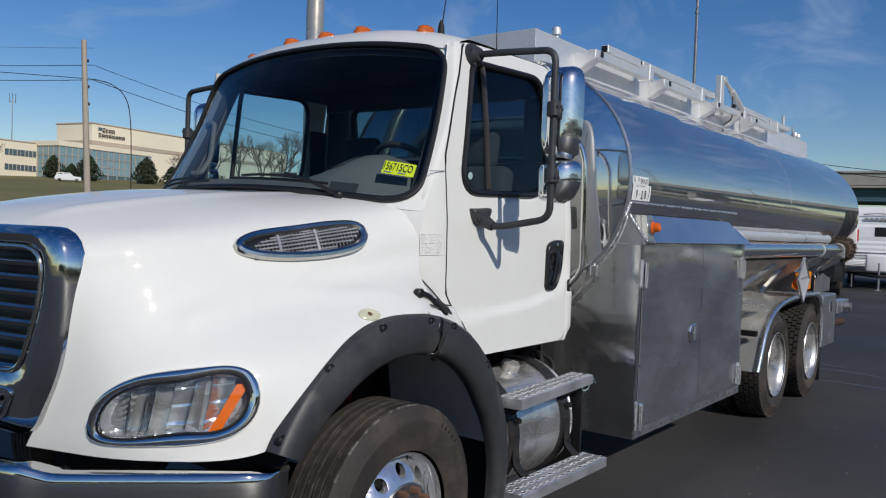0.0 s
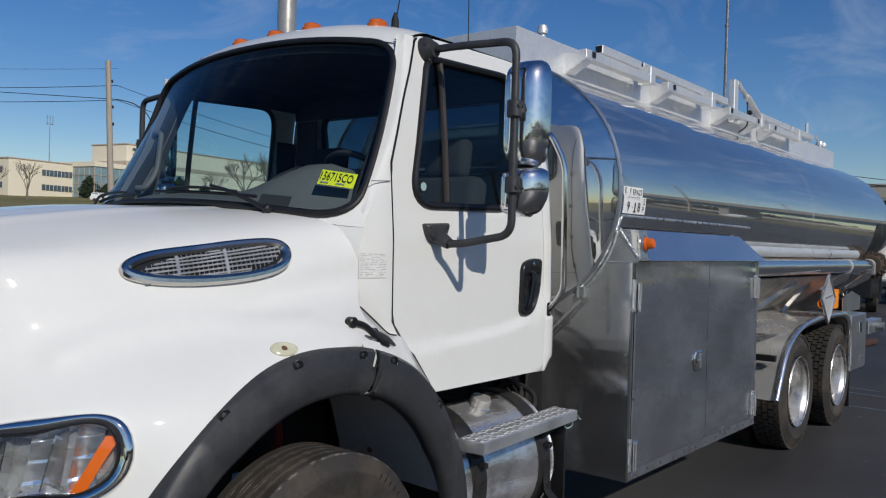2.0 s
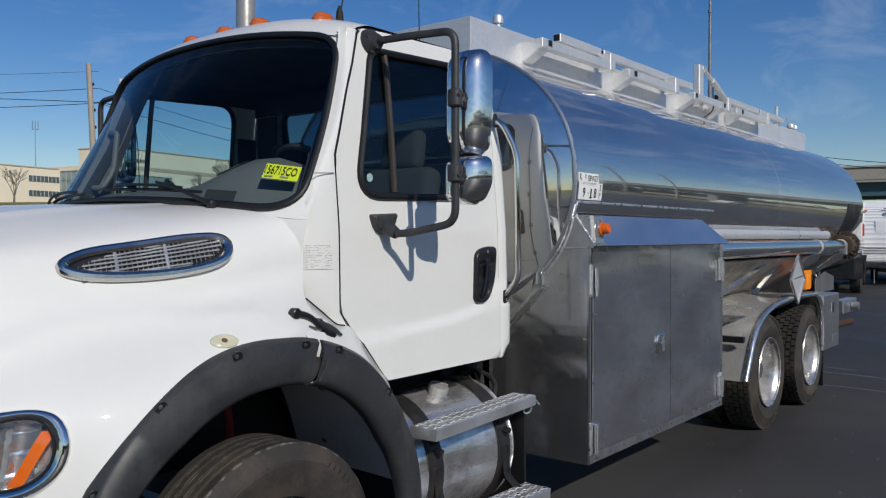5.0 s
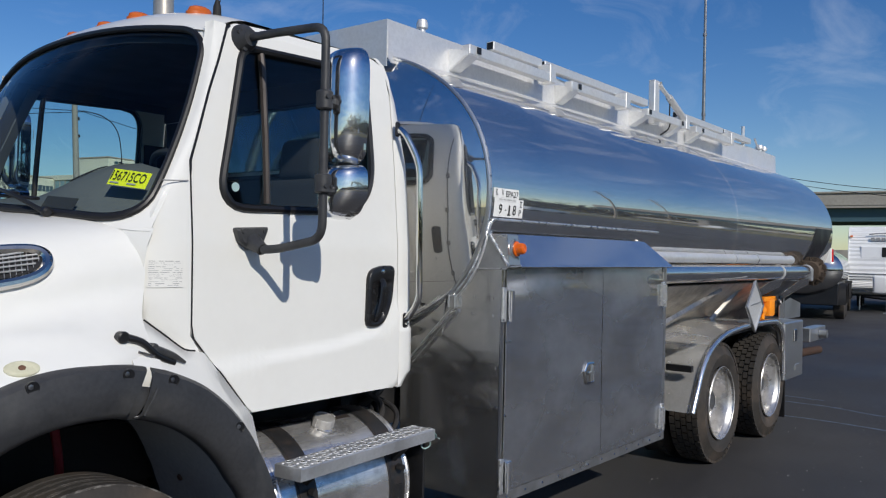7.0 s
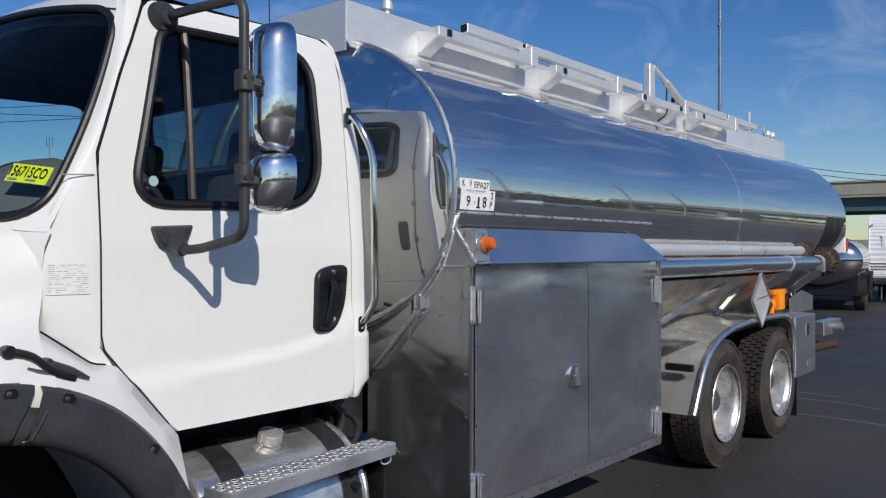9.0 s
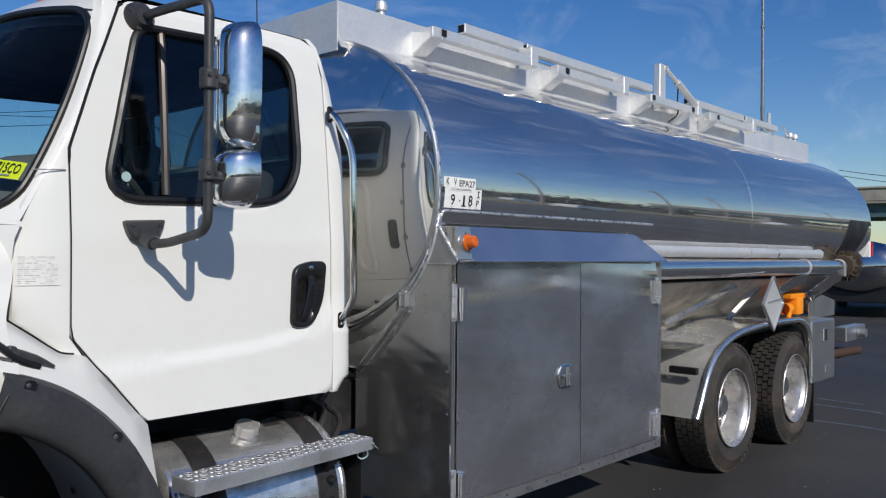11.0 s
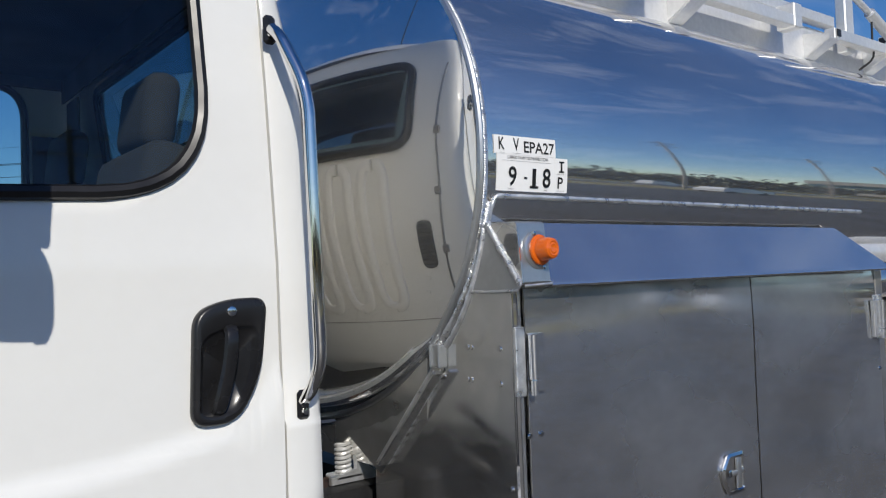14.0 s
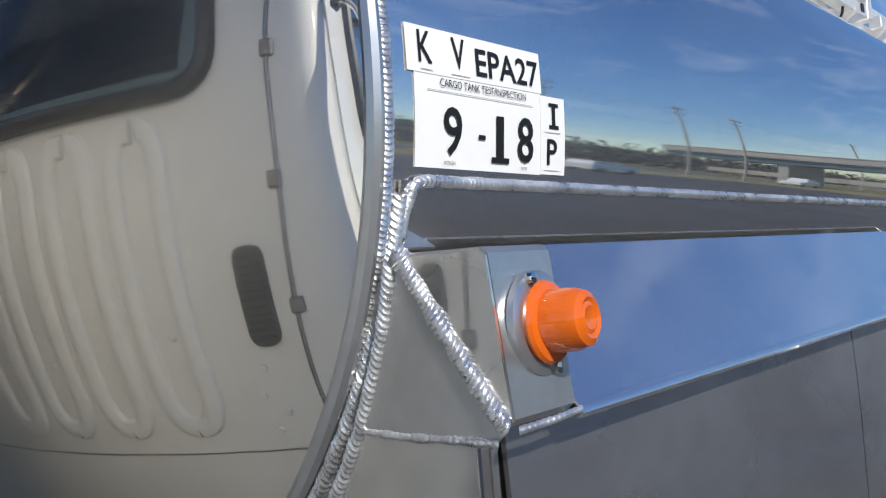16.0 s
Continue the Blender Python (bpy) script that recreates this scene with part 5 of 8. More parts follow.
# ---- bumper ----
bp = spline([(-0.52, 0.0), (-0.515, -0.45), (-0.47, -0.64), (-0.385, -0.745), (-0.19, -0.952), (-0.02, -1.125), (0.055, -1.190), (0.115, -1.215), (0.16, -1.21)], 60)
full = [(x, -y) for x, y in bp[::-1]] + [(x, y) for x, y in bp[1:]]
rows = []
for z, d in ((0.815, 0.090), (0.835, 0.080), (0.839, 0.060), (0.840, 0.022), (0.837, 0.012), (0.830, 0.006), (0.818, 0.002), (0.79, 0.0), (0.74, 0.002), (0.70, 0.010), (0.66, 0.016), (0.62, 0.012), (0.56, 0.004), (0.50, 0.012), (0.485, 0.03), (0.48, 0.08)):
    row = []
    for x, y in full:
        a = abs(y)
        mid = max(0.0, min(1.0, (0.74 - a) / 0.06))
        end = max(0.0, (a - 1.17) / 0.045)
        up = (z - 0.80) * 3 if z > 0.80 else 0.0
        row.append((x + d - 0.012 * mid, y * (1 - d * 0.4), z + 0.030 * mid * min(1.0, max(0.0, (z - 0.62) / 0.15)) - 0.03 * min(1.0, end) ** 2 * min(1.0, up + 0.2)))
    rows.append(row)
bumper = part("front_bumper", surf(rows), M_CHROME, truck, "chrome wraparound front bumper", thick=0.004, smooth=60)
part("bumper_filler", surf([[(x + 0.085, y * 0.965, z) for x, y in full] for z in (0.72, 0.815)]), M_CHASSIS, bumper)

# ---- front wheels ----
def tyre_profile(r, w, grooves, bead=0.30):
    """(across, radius) pairs: bead, bulged side wall, shoulder and a grooved tread."""
    p = [(-w / 2 + 0.02, bead), (-w / 2, bead + 0.03), (-w / 2 - 0.008, 0.40), (-w / 2 + 0.004, r - 0.06), (-w / 2 + 0.022, r - 0.012)]
    cross = np.linspace(-w / 2 + 0.03, w / 2 - 0.03, grooves + 2)
    step = cross[1] - cross[0]
    p.append((cross[0], r))
    for c in cross[1:-1]:
        p += [(c - 0.007, r), (c - 0.005, r - 0.012), (c + 0.005, r - 0.012), (c + 0.007, r)]
    p.append((cross[-1], r))
    p += [(-a, b) for a, b in p[:5][::-1]]
    return p


def front_wheel(s):
    ax, az, yc = 0.865, 0.469, 1.065
    b = bmesh.new()
    lathe([(-0.13, 0.205), (-0.10, 0.256), (0.07, 0.253), (0.085, 0.264), (0.10, 0.272), (0.106, 0.267), (0.10, 0.258), (0.075, 0.250), (0.06, 0.244)], (ax, s * yc, az), (0, s, 0), 64, b)
    # convex disc with ten hand holes
    N = 10
    for k in range(N):
        a0, a1 = 2 * math.pi * k / N, 2 * math.pi * (k + 1) / N
        am = (a0 + a1) / 2
        outer = [(r, a) for r, a in [(0.244, lerp(a0, a1, q)) for q in np.linspace(0, 1, 8)] + [(0.15, lerp(a1, a0, q)) for q in np.linspace(0, 1, 6)]]
        o2 = [(r * math.cos(a), r * math.sin(a)) for r, a in outer]
        c = np.array([0.200 * math.cos(am), 0.200 * math.sin(am)])
        po_ = polar(o2, c, 28)
        pi_ = [c + 0.026 * np.array([math.cos(2 * math.pi * q / 28), math.sin(2 * math.pi * q / 28)]) for q in range(28)]

        def disc(p, d=0.0):
            r = math.hypot(*p)
            return (ax + p[0], s * (yc + curve(r, [0.14, 0.165, 0.215, 0.244], [0.125, 0.118, 0.088, 0.06]) - d), az + p[1])

        surf([[disc(p) for p in po_], [disc(np.array(q) + (np.array(p) - np.array(q)) * 0.25) for p, q in zip(po_, pi_)], [disc(q, 0.004) for q in pi_], [disc(q, 0.03) for q in pi_]], b, close_v=True)
    rim = part("wheel", b, M_FRONTRIM, truck, "polished aluminium front wheel with a ribbed tyre", smooth=45)
    b = lathe([(0.06, 0.155), (0.122, 0.152), (0.128, 0.145), (0.128, 0.09), (0.19, 0.085), (0.20, 0.075), (0.205, 0.0)], (ax, s * yc, az), (0, s, 0), 40)
    part("hub", b, M_STEEL, rim, "rusty hub")
    for k in range(10):
        a = 2 * math.pi * k / 10
        b = lathe([(0.125, 0.017), (0.160, 0.016), (0.165, 0.012), (0.165, 0)], (ax + 0.125 * math.cos(a), s * yc, az + 0.125 * math.sin(a)), (0, s, 0), 6)
        part("wheel_nut", b, M_RUST, rim)
    b = lathe([(h, r) for h, r in tyre_profile(0.467, 0.275, 4, 0.278)], (ax, s * yc, az), (0, s, 0), 96)
    tyre = part("tyre", b, M_TYRE, rim, "worn brownish black ribbed tyre")
    for h in np.linspace(-0.1075, 0.1075, 6)[1:-1]:
        for d in (-0.0085, 0.0085):
            part("rib_edge", lathe([(h + d - 0.002, 0.4674), (h + d, 0.4679), (h + d + 0.002, 0.4674)], (ax, s * yc, az), (0, s, 0), 96), M_WORN, tyre)
    part("rib_edge", lathe([(0.100, 0.4674), (0.1075, 0.4676), (0.112, 0.4625)], (ax, s * yc, az), (0, s, 0), 96), M_WORN, tyre)
    # raised side wall lettering, too worn to read
    b = bmesh.new()
    for a in list(np.arange(40, 62, 4.4)) + list(np.arange(220, 242, 4.4)):
        merge(b, box((-0.010, 0, -0.017), (0.010, 0.003, 0.017)), Matrix.Translation((ax, 0, az)) @ pose(0, 0, 0, 0, -a + 90, 0) @ Matrix.Translation((0, s * (yc + 0.144) - (0.003 if s > 0 else 0), 0.41)))
    tagged(part("sidewall_lettering", b, M_TYRE, rim), kind="stuff")
    rows = [[(ax + r * math.cos(t), s * 0.98, az + r * math.sin(t)) for t in np.linspace(0, 2 * math.pi, 32)] for r in (0.03, 0.25)]
    part("brake_drum", surf(rows), M_CHASSIS, rim)


front_wheel(-1)
front_wheel(1)


# ---- rear tandem wheels ----
def rear_wheel(ax, s):
    az, yo = 0.488, 1.205
    b = lathe([(0.0, 0.292), (0.006, 0.298), (0.0, 0.302), (-0.02, 0.295), (-0.03, 0.282), (-0.05, 0.270), (-0.12, 0.264), (-0.165, 0.256), (-0.182, 0.243), (-0.186, 0.225), (-0.180, 0.18), (-0.178, 0.12)], (ax, s * yo, az), (0, s, 0), 56)
    rim = part("wheel", b, M_WHEEL, truck, "deep dished aluminium wheel with a lugged tyre", smooth=45)
    b = lathe([(-0.19, 0.128), (-0.165, 0.124), (-0.158, 0.100), (-0.095, 0.092), (-0.090, 0.082), (-0.090, 0.066), (-0.078, 0.062), (-0.078, 0.0)], (ax, s * yo, az), (0, s, 0), 28)
    part("hub", b, M_STEEL, rim)
    for k in range(10):
        a = 2 * math.pi * k / 10
        part("wheel_nut", lathe([(-0.185, 0.022), (-0.165, 0.020), (-0.145, 0.018), (-0.143, 0)], (ax + 0.165 * math.cos(a), s * yo, az + 0.165 * math.sin(a)), (0, s, 0), 6), M_RUST, rim)
    for k in range(5):
        a = 2 * math.pi * (k + 0.3) / 5
        part("hand_hole", lathe([(-0.190, 0.034), (-0.178, 0.030), (-0.190, 0.026), (-0.176, 0.024), (-0.176, 0)], (ax + 0.212 * math.cos(a), s * yo, az + 0.215 * math.sin(a)), (0, s, 0), 14), M_CHASSIS, rim)
    for off, near in ((-0.135, True), (-0.47, False)):
        yc = yo + off
        b = lathe(tyre_profile(0.478, 0.27, 0), (ax, s * yc, az), (0, s, 0), 72)
        part("tyre", b, M_TYRE, rim, "black lugged drive tyre")
        # tread lugs in staggered rows
        b = bmesh.new()
        cols = 5
        for k in range(46):
            for c in range(cols):
                a = 360 * (k + 0.5 * (c % 2)) / 46
                y0 = -0.118 + 0.236 * (c + 0.5) / cols
                wx = 0.0215 if c in (0, cols - 1) else 0.0195
                lug = box((-0.0275, y0 - wx, 0.474), (0.0275, y0 + wx, 0.496), 0.0)
                merge(b, lug, Matrix.Translation((ax, s * yc, az)) @ pose(0, 0, 0, 0, a, 0)) if near or c == 0 else lug.free()
        tagged(part("tread", b, M_TYRE, rim), kind="stuff")
    return rim


for ax in (6.295, 7.615):
    for s in (-1, 1):
        rear_wheel(ax, s)

# ---- chassis ----
ch = bmesh.new()
for s in (-1, 1):
    box((-0.2, s * 0.47 - 0.04, 0.72), (10.1, s * 0.47 + 0.04, 0.98), 0.0, ch)
for x in (0.865, 6.295, 7.615):
    tube([(x, -1.0, 0.49), (x, 1.0, 0.49)], 0.075, 12, False, ch)
for x in (3.2, 4.6, 5.6, 7.0, 8.4, 9.8):
    box((x - 0.06, -0.45, 0.76), (x + 0.06, 0.45, 0.94), 0.0, ch)
box((0.25, -0.42, 0.75), (1.25, 0.42, 1.42), 0.05, ch)
box((1.2, -0.35, 0.60), (2.9, 0.35, 0.98), 0.05, ch)
box((1.3, -0.78, 0.98), (2.45, 0.78, 1.07), 0.02, ch)
box((2.50, -0.62, 0.55), (2.80, 0.62, 1.02), 0.03, ch)
part("chassis_frame", ch, M_CHASSIS, truck, "black steel chassis frame and axles")
# clutter behind the cab: brackets, hoses, a coil spring
for k in range(7):
    cl = bmesh.new()
    random.seed(40 + k)
    p = Vector((2.46 + 0.12 * random.random(), -0.55 - 0.3 * random.random(), 0.72 + 0.3 * random.random()))
    tube(spline([p, p + Vector((0.05, -0.08, 0.08)), p + Vector((0.12, -0.02, 0.16)), p + Vector((0.1, 0.15, 0.22))], 14), 0.012 + 0.008 * random.random(), 8, False, cl)
    part("air_hose", cl, M_CHASSIS, truck, "black hose behind the cab")
sp = bmesh.new()
tube([(2.955 + 0.023 * math.cos(a), -0.40 + 0.023 * math.sin(a), 1.009 + a * 0.0023) for a in np.linspace(0, 44, 160)], 0.006, 6, False, sp)
box((2.908, -0.44, 0.995), (3.008, -0.36, 1.009), 0.004, sp)
part("cab_mount_spring", sp, M_ALU, truck, "bare cab mount spring")
br = box((2.80, -0.40, 0.70), (3.06, -0.26, 0.950), 0.008)
part("cab_mount_bracket", br, M_CHASSIS, truck, "dark cab mount bracket")
part("mount_beam", box((2.72, -0.50, 0.947), (3.063, -0.28, 0.975), 0.005), M_DARKRUST, truck, "rusty cab mount beam")
mp_ = prism(np.array([(2.74, 1.036), (2.945, 1.036), (2.905, 1.065), (2.872, 1.088), (2.848, 1.172), (2.832, 1.172), (2.836, 1.075), (2.74, 1.060)]), lambda u, v, d: (u + 0.148, -0.42 - d, v - 0.053), 0.0, 0.02, 0.003)
part("mount_plate", mp_, M_STEP, truck, "pale cab mount plate")
for u, v in ((2.80, 0.96), (2.88, 0.955), (2.84, 0.90)):
    part("mount_bolt", lathe([(0, 0.014), (0.012, 0.013), (0.012, 0)], (u + 0.148, -0.40, v - 0.053), (0, -1, 0), 6), M_STEEL, truck)

# ---- fuel tank and steps ----
FY, FZ, FR = -0.775, 0.595, 0.325
b = lathe([(1.655, 0.0), (1.655, FR - 0.045), (1.662, FR - 0.018), (1.68, FR - 0.002), (1.70, FR), (2.44, FR), (2.46, FR - 0.002), (2.478, FR - 0.018), (2.485, FR - 0.045), (2.485, 0)], (0, FY, FZ), (1, 0, 0), 64)
ft = part("fuel_tank", b, M_FUEL, truck, "scuffed aluminium fuel tank with black straps", smooth=40)
for x in (1.83, 2.365):
    b = lathe([(x - 0.052, FR + 0.001), (x - 0.052, FR + 0.004), (x - 0.046, FR + 0.005), (x - 0.044, FR + 0.009), (x + 0.044, FR + 0.009), (x + 0.046, FR + 0.005), (x + 0.052, FR + 0.004), (x + 0.052, FR + 0.001)], (0, FY, FZ), (1, 0, 0), 64)
    part("tank_strap", b, M_STRAP, ft, "chipped black painted tank strap on rubber")
for x in (1.695, 2.445):
    part("end_weld", lathe([(x - 0.006, FR), (x, FR + 0.004), (x + 0.006, FR)], (0, FY, FZ), (1, 0, 0), 64), M_FUEL, ft)
ca = radians(21)
cp = (2.088, FY - FR * math.sin(ca), FZ + FR * math.cos(ca))
axd = (0, -math.sin(ca), math.cos(ca))
part("filler_neck", lathe([(-0.016, 0.080), (-0.006, 0.077), (-0.004, 0.073), (-0.005, 0.066), (0.000, 0.056), (0.004, 0.050), (0.01, 0.040), (0.01, 0)], cp, axd, 36), M_FUEL, ft, "weld ringed filler neck")
e1 = Vector((1, 0, 0))
e2 = Vector(axd).cross(e1)
rows = []
for h, f in ((0.004, 1.0), (0.008, 1.06), (0.038, 1.06), (0.044, 1.0), (0.045, 0.85), (0.042, 0.80), (0.042, 0.02)):
    rows.append([Vector(cp) + Vector(axd) * h + (e1 * math.cos(2 * math.pi * k / 48) + e2 * math.sin(2 * math.pi * k / 48)) * (0.0475 if k % 4 < 2 else 0.0462) * f for k in range(48)])
cap_ = part("filler_cap", surf(rows, close_v=True), M_CAP, ft, "dull aluminium filler cap with two grip lugs")
for k in (-1, 1):
    m_ = Matrix(((e1.x, e2.x, axd[0], cp[0]), (e1.y, e2.y, axd[1], cp[1]), (e1.z, e2.z, axd[2], cp[2]), (0, 0, 0, 1)))
    b = box((k * 0.052 - 0.004, -0.013, 0.004), (k * 0.052 + 0.004, 0.013, 0.046), 0.003)
    b.transform(m_)
    part("grip_lug", b, M_CAP, cap_)
part("tank_plate", prism(np.array([(0, 0), (0.085, 0), (0.085, 0.028), (0, 0.028)]), lambda u, v, d: (2.20 + u, FY - (FR + d) * math.sin(0.30 - v / FR), FZ + (FR + d) * math.cos(0.30 - v / FR)), 0.0005, 0.002), M_BRONZE, ft, "small brown data plate")


def step(x0, x1, y0, y1, z, label, skew=0.0):
    """A channel tread: folded edges, rows of raised buttons and drain holes."""
    b = bmesh.new()
    surf([[(x, y, zz) for x in np.linspace(x0, x1, 24)] for y, zz in ((y1, z - 0.05), (y1, z - 0.004), (y1 - 0.004, z), (y0 + 0.004, z), (y0, z - 0.004), (y0, z - 0.05))], b)
    for x in (x0, x1):
        surf([[(x, y, zz) for y in np.linspace(y0, y1, 4)] for zz in (z - 0.05, z - 0.001)], b)
    st = part("step", b, M_STEP, truck, label, thick=0.004)
    piv = Matrix.Translation((x0, y0, 0)) @ Matrix.Rotation(skew, 4, "Z") @ Matrix.Translation((-x0, -y0, 0))
    st.data.transform(piv)
    bt = bmesh.new()
    n = int((x1 - x0) / 0.060)
    hl_ = bmesh.new()
    for i in range(n):
        for j in range(3):
            x = x0 + (i + (0.25 if j % 2 else 0.75)) * (x1 - x0) / n
            y = y0 + (j + 0.5) * (y1 - y0) / 3
            lathe([(0, 0.0165), (0.0025, 0.0140), (0.0022, 0.0115), (0.0012, 0.0110)], (x, y, z), (0, 0, 1), 12, bt)
            lathe([(0.0012, 0.0), (0.0012, 0.0112)], (x, y, z), (0, 0, 1), 12, hl_)
            lathe([(0, 0.0080), (0.003, 0.006), (0.0035, 0)], (x0 + (i + (0.75 if j % 2 else 0.25)) * (x1 - x0) / n, y, z), (0, 0, 1), 8, bt)
    bt.transform(piv)
    tagged(part("tread_buttons", bt, M_ALU, st), kind="stuff")
    hl_.transform(piv)
    tagged(part("drain_holes", hl_, M_CHASSIS, st), kind="stuff")
    return st


upper_step = step(1.650, 2.548, -1.250, -1.112, 0.853, "punched aluminium step on the fuel tank", 0.085)
step(1.555, 2.440, -1.328, -1.172, 0.43, "punched aluminium lower step")
for x in (1.83, 2.365):
    b = tube([(x, -1.03, 0.70), (x, -1.15, 0.802)], 0.02, 6)
    sb = part("step_bracket", b, M_CHASSIS, truck, "black step bracket")
    b = tube(bent([(x, -1.105, 0.62), (x, -1.115, 0.47), (x, -1.20, 0.405)], 0.03, 4), 0.021, 6)
    part("lower_bracket_bar", b, M_CHASSIS, sb)
    for z in (0.70, 0.50):
        part("bracket_bolt", lathe([(0, 0.016), (0.03, 0.015), (0.03, 0)], (x, -1.105, z), (0, -1, 0), 6), M_CHASSIS, sb)

# torn pale tape and a loose cable loop at the step's rear end
b = bmesh.new()
surf([[(2.530 + 0.010 * math.sin(5 * v + u) + 0.022 * u, -1.180 + 0.085 * v + 0.006 * math.sin(9 * u), 0.842 - 0.030 * u - 0.016 * v + 0.006 * math.sin(7 * v)) for v in np.linspace(0, 1, 7)] for u in np.linspace(0, 1.2, 6)], b)
part("torn_tape", b, M_STICKER, upper_step, "torn pale blue tape", thick=0.0015)
loop = spline([(2.50, -1.155, 0.815), (2.522, -1.16, 0.800), (2.535, -1.15, 0.772), (2.515, -1.135, 0.760), (2.492, -1.135, 0.778), (2.497, -1.15, 0.81)], 24)
part("cable_loop", tube(loop, 0.0035, 6), M_STICKER, upper_step, "pale loose cable loop")

# rubber flap behind the fuel tank
part("mud_flap", box((2.535, -1.115, 0.28), (2.548, -0.72, 0.80), 0.004), M_GASKET, truck, "black rubber flap behind the fuel tank")

# exhaust stack
b = tube(bent([(2.61, 1.27, 0.9), (2.61, 1.27, 3.55), (2.78, 1.29, 3.75)], 0.15), 0.066, 24)
stack = part("exhaust_pipe", b, M_STACK, truck, "heat-tinted steel exhaust stack")
hb2 = lathe([(0, 0.10), (0.9, 0.10)], (2.61, 1.27, 1.2), (0, 0, 1), 24)
part("heat_shield", hb2, M_CHROME, stack)

# ---- cargo tank ----
TA, TB, TZ = 1.16, 0.835, 2.0
X0, X1 = 2.955, 10.12


def ell(a, k=0.0):
    """A point of the tank's section, a degrees down from the top towards the driver's side, k metres out."""
    c, s = math.cos(radians(a)), math.sin(radians(a))
    e = 2 / 2.12
    y, z = -TA * abs(s) ** e * (1 if s >= 0 else -1), TB * abs(c) ** e * (1 if c >= 0 else -1)
    n = Vector((0, y / TA ** 2, z / TB ** 2)).normalized()
    return (y + n.y * k, TZ + z + n.z * k)


def angle_at(z):
    """Degrees down the driver's side at which the section has this height."""
    lo, hi = 0.0, 180.0
    for _ in range(40):
        m = (lo + hi) / 2
        if ell(m)[1] > z:
            lo = m
        else:
            hi = m
    return lo


xs = [X0, X0 + 0.004] + list(np.linspace(X0 + 0.05, X1 - 0.05, 40)) + [X1]
rows = [[(x, *ell(360 * k / 144)) for k in range(144)] for x in xs]
tank = part("tank_shell", surf(rows, close_v=True), M_TANK, truck, "mirror-polished aluminium tank shell", smooth=70)
# front head: a knuckle and a shallow dish, mirror bright
rows = []
for f in (1.0, 0.985, 0.96, 0.92, 0.86, 0.78, 0.68, 0.56, 0.44, 0.32, 0.2, 0.1, 0.01):
    d = 0.185 * (1 - f * f) + 0.006
    rows.append([(X0 + 0.006 - d, (ell(360 * k / 144)[0]) * f, TZ + (ell(360 * k / 144)[1] - TZ) * f) for k in range(144)])
part("tank_head", surf(rows, close_v=True), M_HEAD, tank, "polished dished tank head", smooth=80)
rows = []
for f, d in ((1.0, 0.0), (0.97, 0.035), (0.90, 0.07), (0.7, 0.11), (0.4, 0.135), (0.01, 0.145)):
    rows.append([(X1 + d, ell(360 * k / 96)[0] * f, TZ + (ell(360 * k / 96)[1] - TZ) * f) for k in range(96)])
part("rear_tank_head", surf(rows, close_v=True), M_HEAD, tank, smooth=80)
# head flange
b = tube([(X0 - 0.002, *ell(360 * k / 200, 0.004)) for k in range(200)], 0.0105, 8, closed=True)
part("head_flange", b, M_GALV, tank, "bright rolled head flange")
for x in (6.74,):
    part("tank_seam", tube([(x, *ell(360 * k / 160, 0.0)) for k in range(160)], 0.0024, 6, closed=True), M_TANK, tank)


def weld(path, r, pitch=0.0065, name="weld_bead", parent=None, jitter=0.12, out=None):
    """A weld bead of overlapping curved ripples along a path; out: the way it faces, or None for straight out from the tank's middle."""
    P = [Vector(p) for p in path]
    L = [0.0]
    for a, c in zip(P, P[1:]):
        L.append(L[-1] + (c - a).length)
    n = max(8, int(L[-1] / pitch * 5))
    b = bmesh.new()
    prev = None
    for k in range(n + 1):
        s = L[-1] * k / n
        i = min(np.searchsorted(L, s, side='right') - 1, len(P) - 2)
        f = (s - L[i]) / max(L[i + 1] - L[i], 1e-9)
        p, t = P[i].lerp(P[i + 1], f), (P[i + 1] - P[i]).normalized()
        o = Vector(out) if out is not None else Vector((-0.25, p.y, p.z - TZ)).normalized()
        o = (o - t * o.dot(t)).normalized()
        side = t.cross(o)
        ph = (s / pitch) % 1.0
        wob = noise.noise((s * 40, r * 900, 3.0)) + 0.6 * noise.noise((s * 140, r * 700, 8.0))
        rad = r * (0.88 + 0.24 * ph ** 1.6 + 0.9 * jitter * wob)
        ring = []
        for q in range(9):
            a = math.pi * (q / 8 - 0.5) * 1.25
            ring.append(b.verts.new(p + o * (rad * math.cos(a) * 0.85) + side * (rad * math.sin(a)) + t * (0.95 * r * (math.cos(a) - 0.5))))
        if prev:
            for q in range(8):
                b.faces.new((prev[q], prev[q + 1], ring[q + 1], ring[q]))
        prev = ring
    return part(name, b, M_WELD, parent or tank, smooth=75)


A0, A1 = 8.0, 150.0
weld([(X0 + 0.013, *ell(a, 0.003)) for a in np.linspace(A0, A1, 220)], 0.0092, 0.0062, jitter=0.15)
weld([(curve(ell(a)[1], [1.60, 1.85], [2.964, 2.990]), *ell(a, curve(ell(a)[1], [1.60, 1.85], [0.020, 0.004]))) for a in np.linspace(angle_at(1.85), 131, 90)], 0.0095, 0.0072, jitter=0.2)
weld([(2.966, *ell(a, curve(ell(a)[1], [1.55, 1.785], [0.042, 0.026]))) for a in np.linspace(angle_at(1.785), 128, 80)], 0.0078, 0.0070, jitter=0.2)
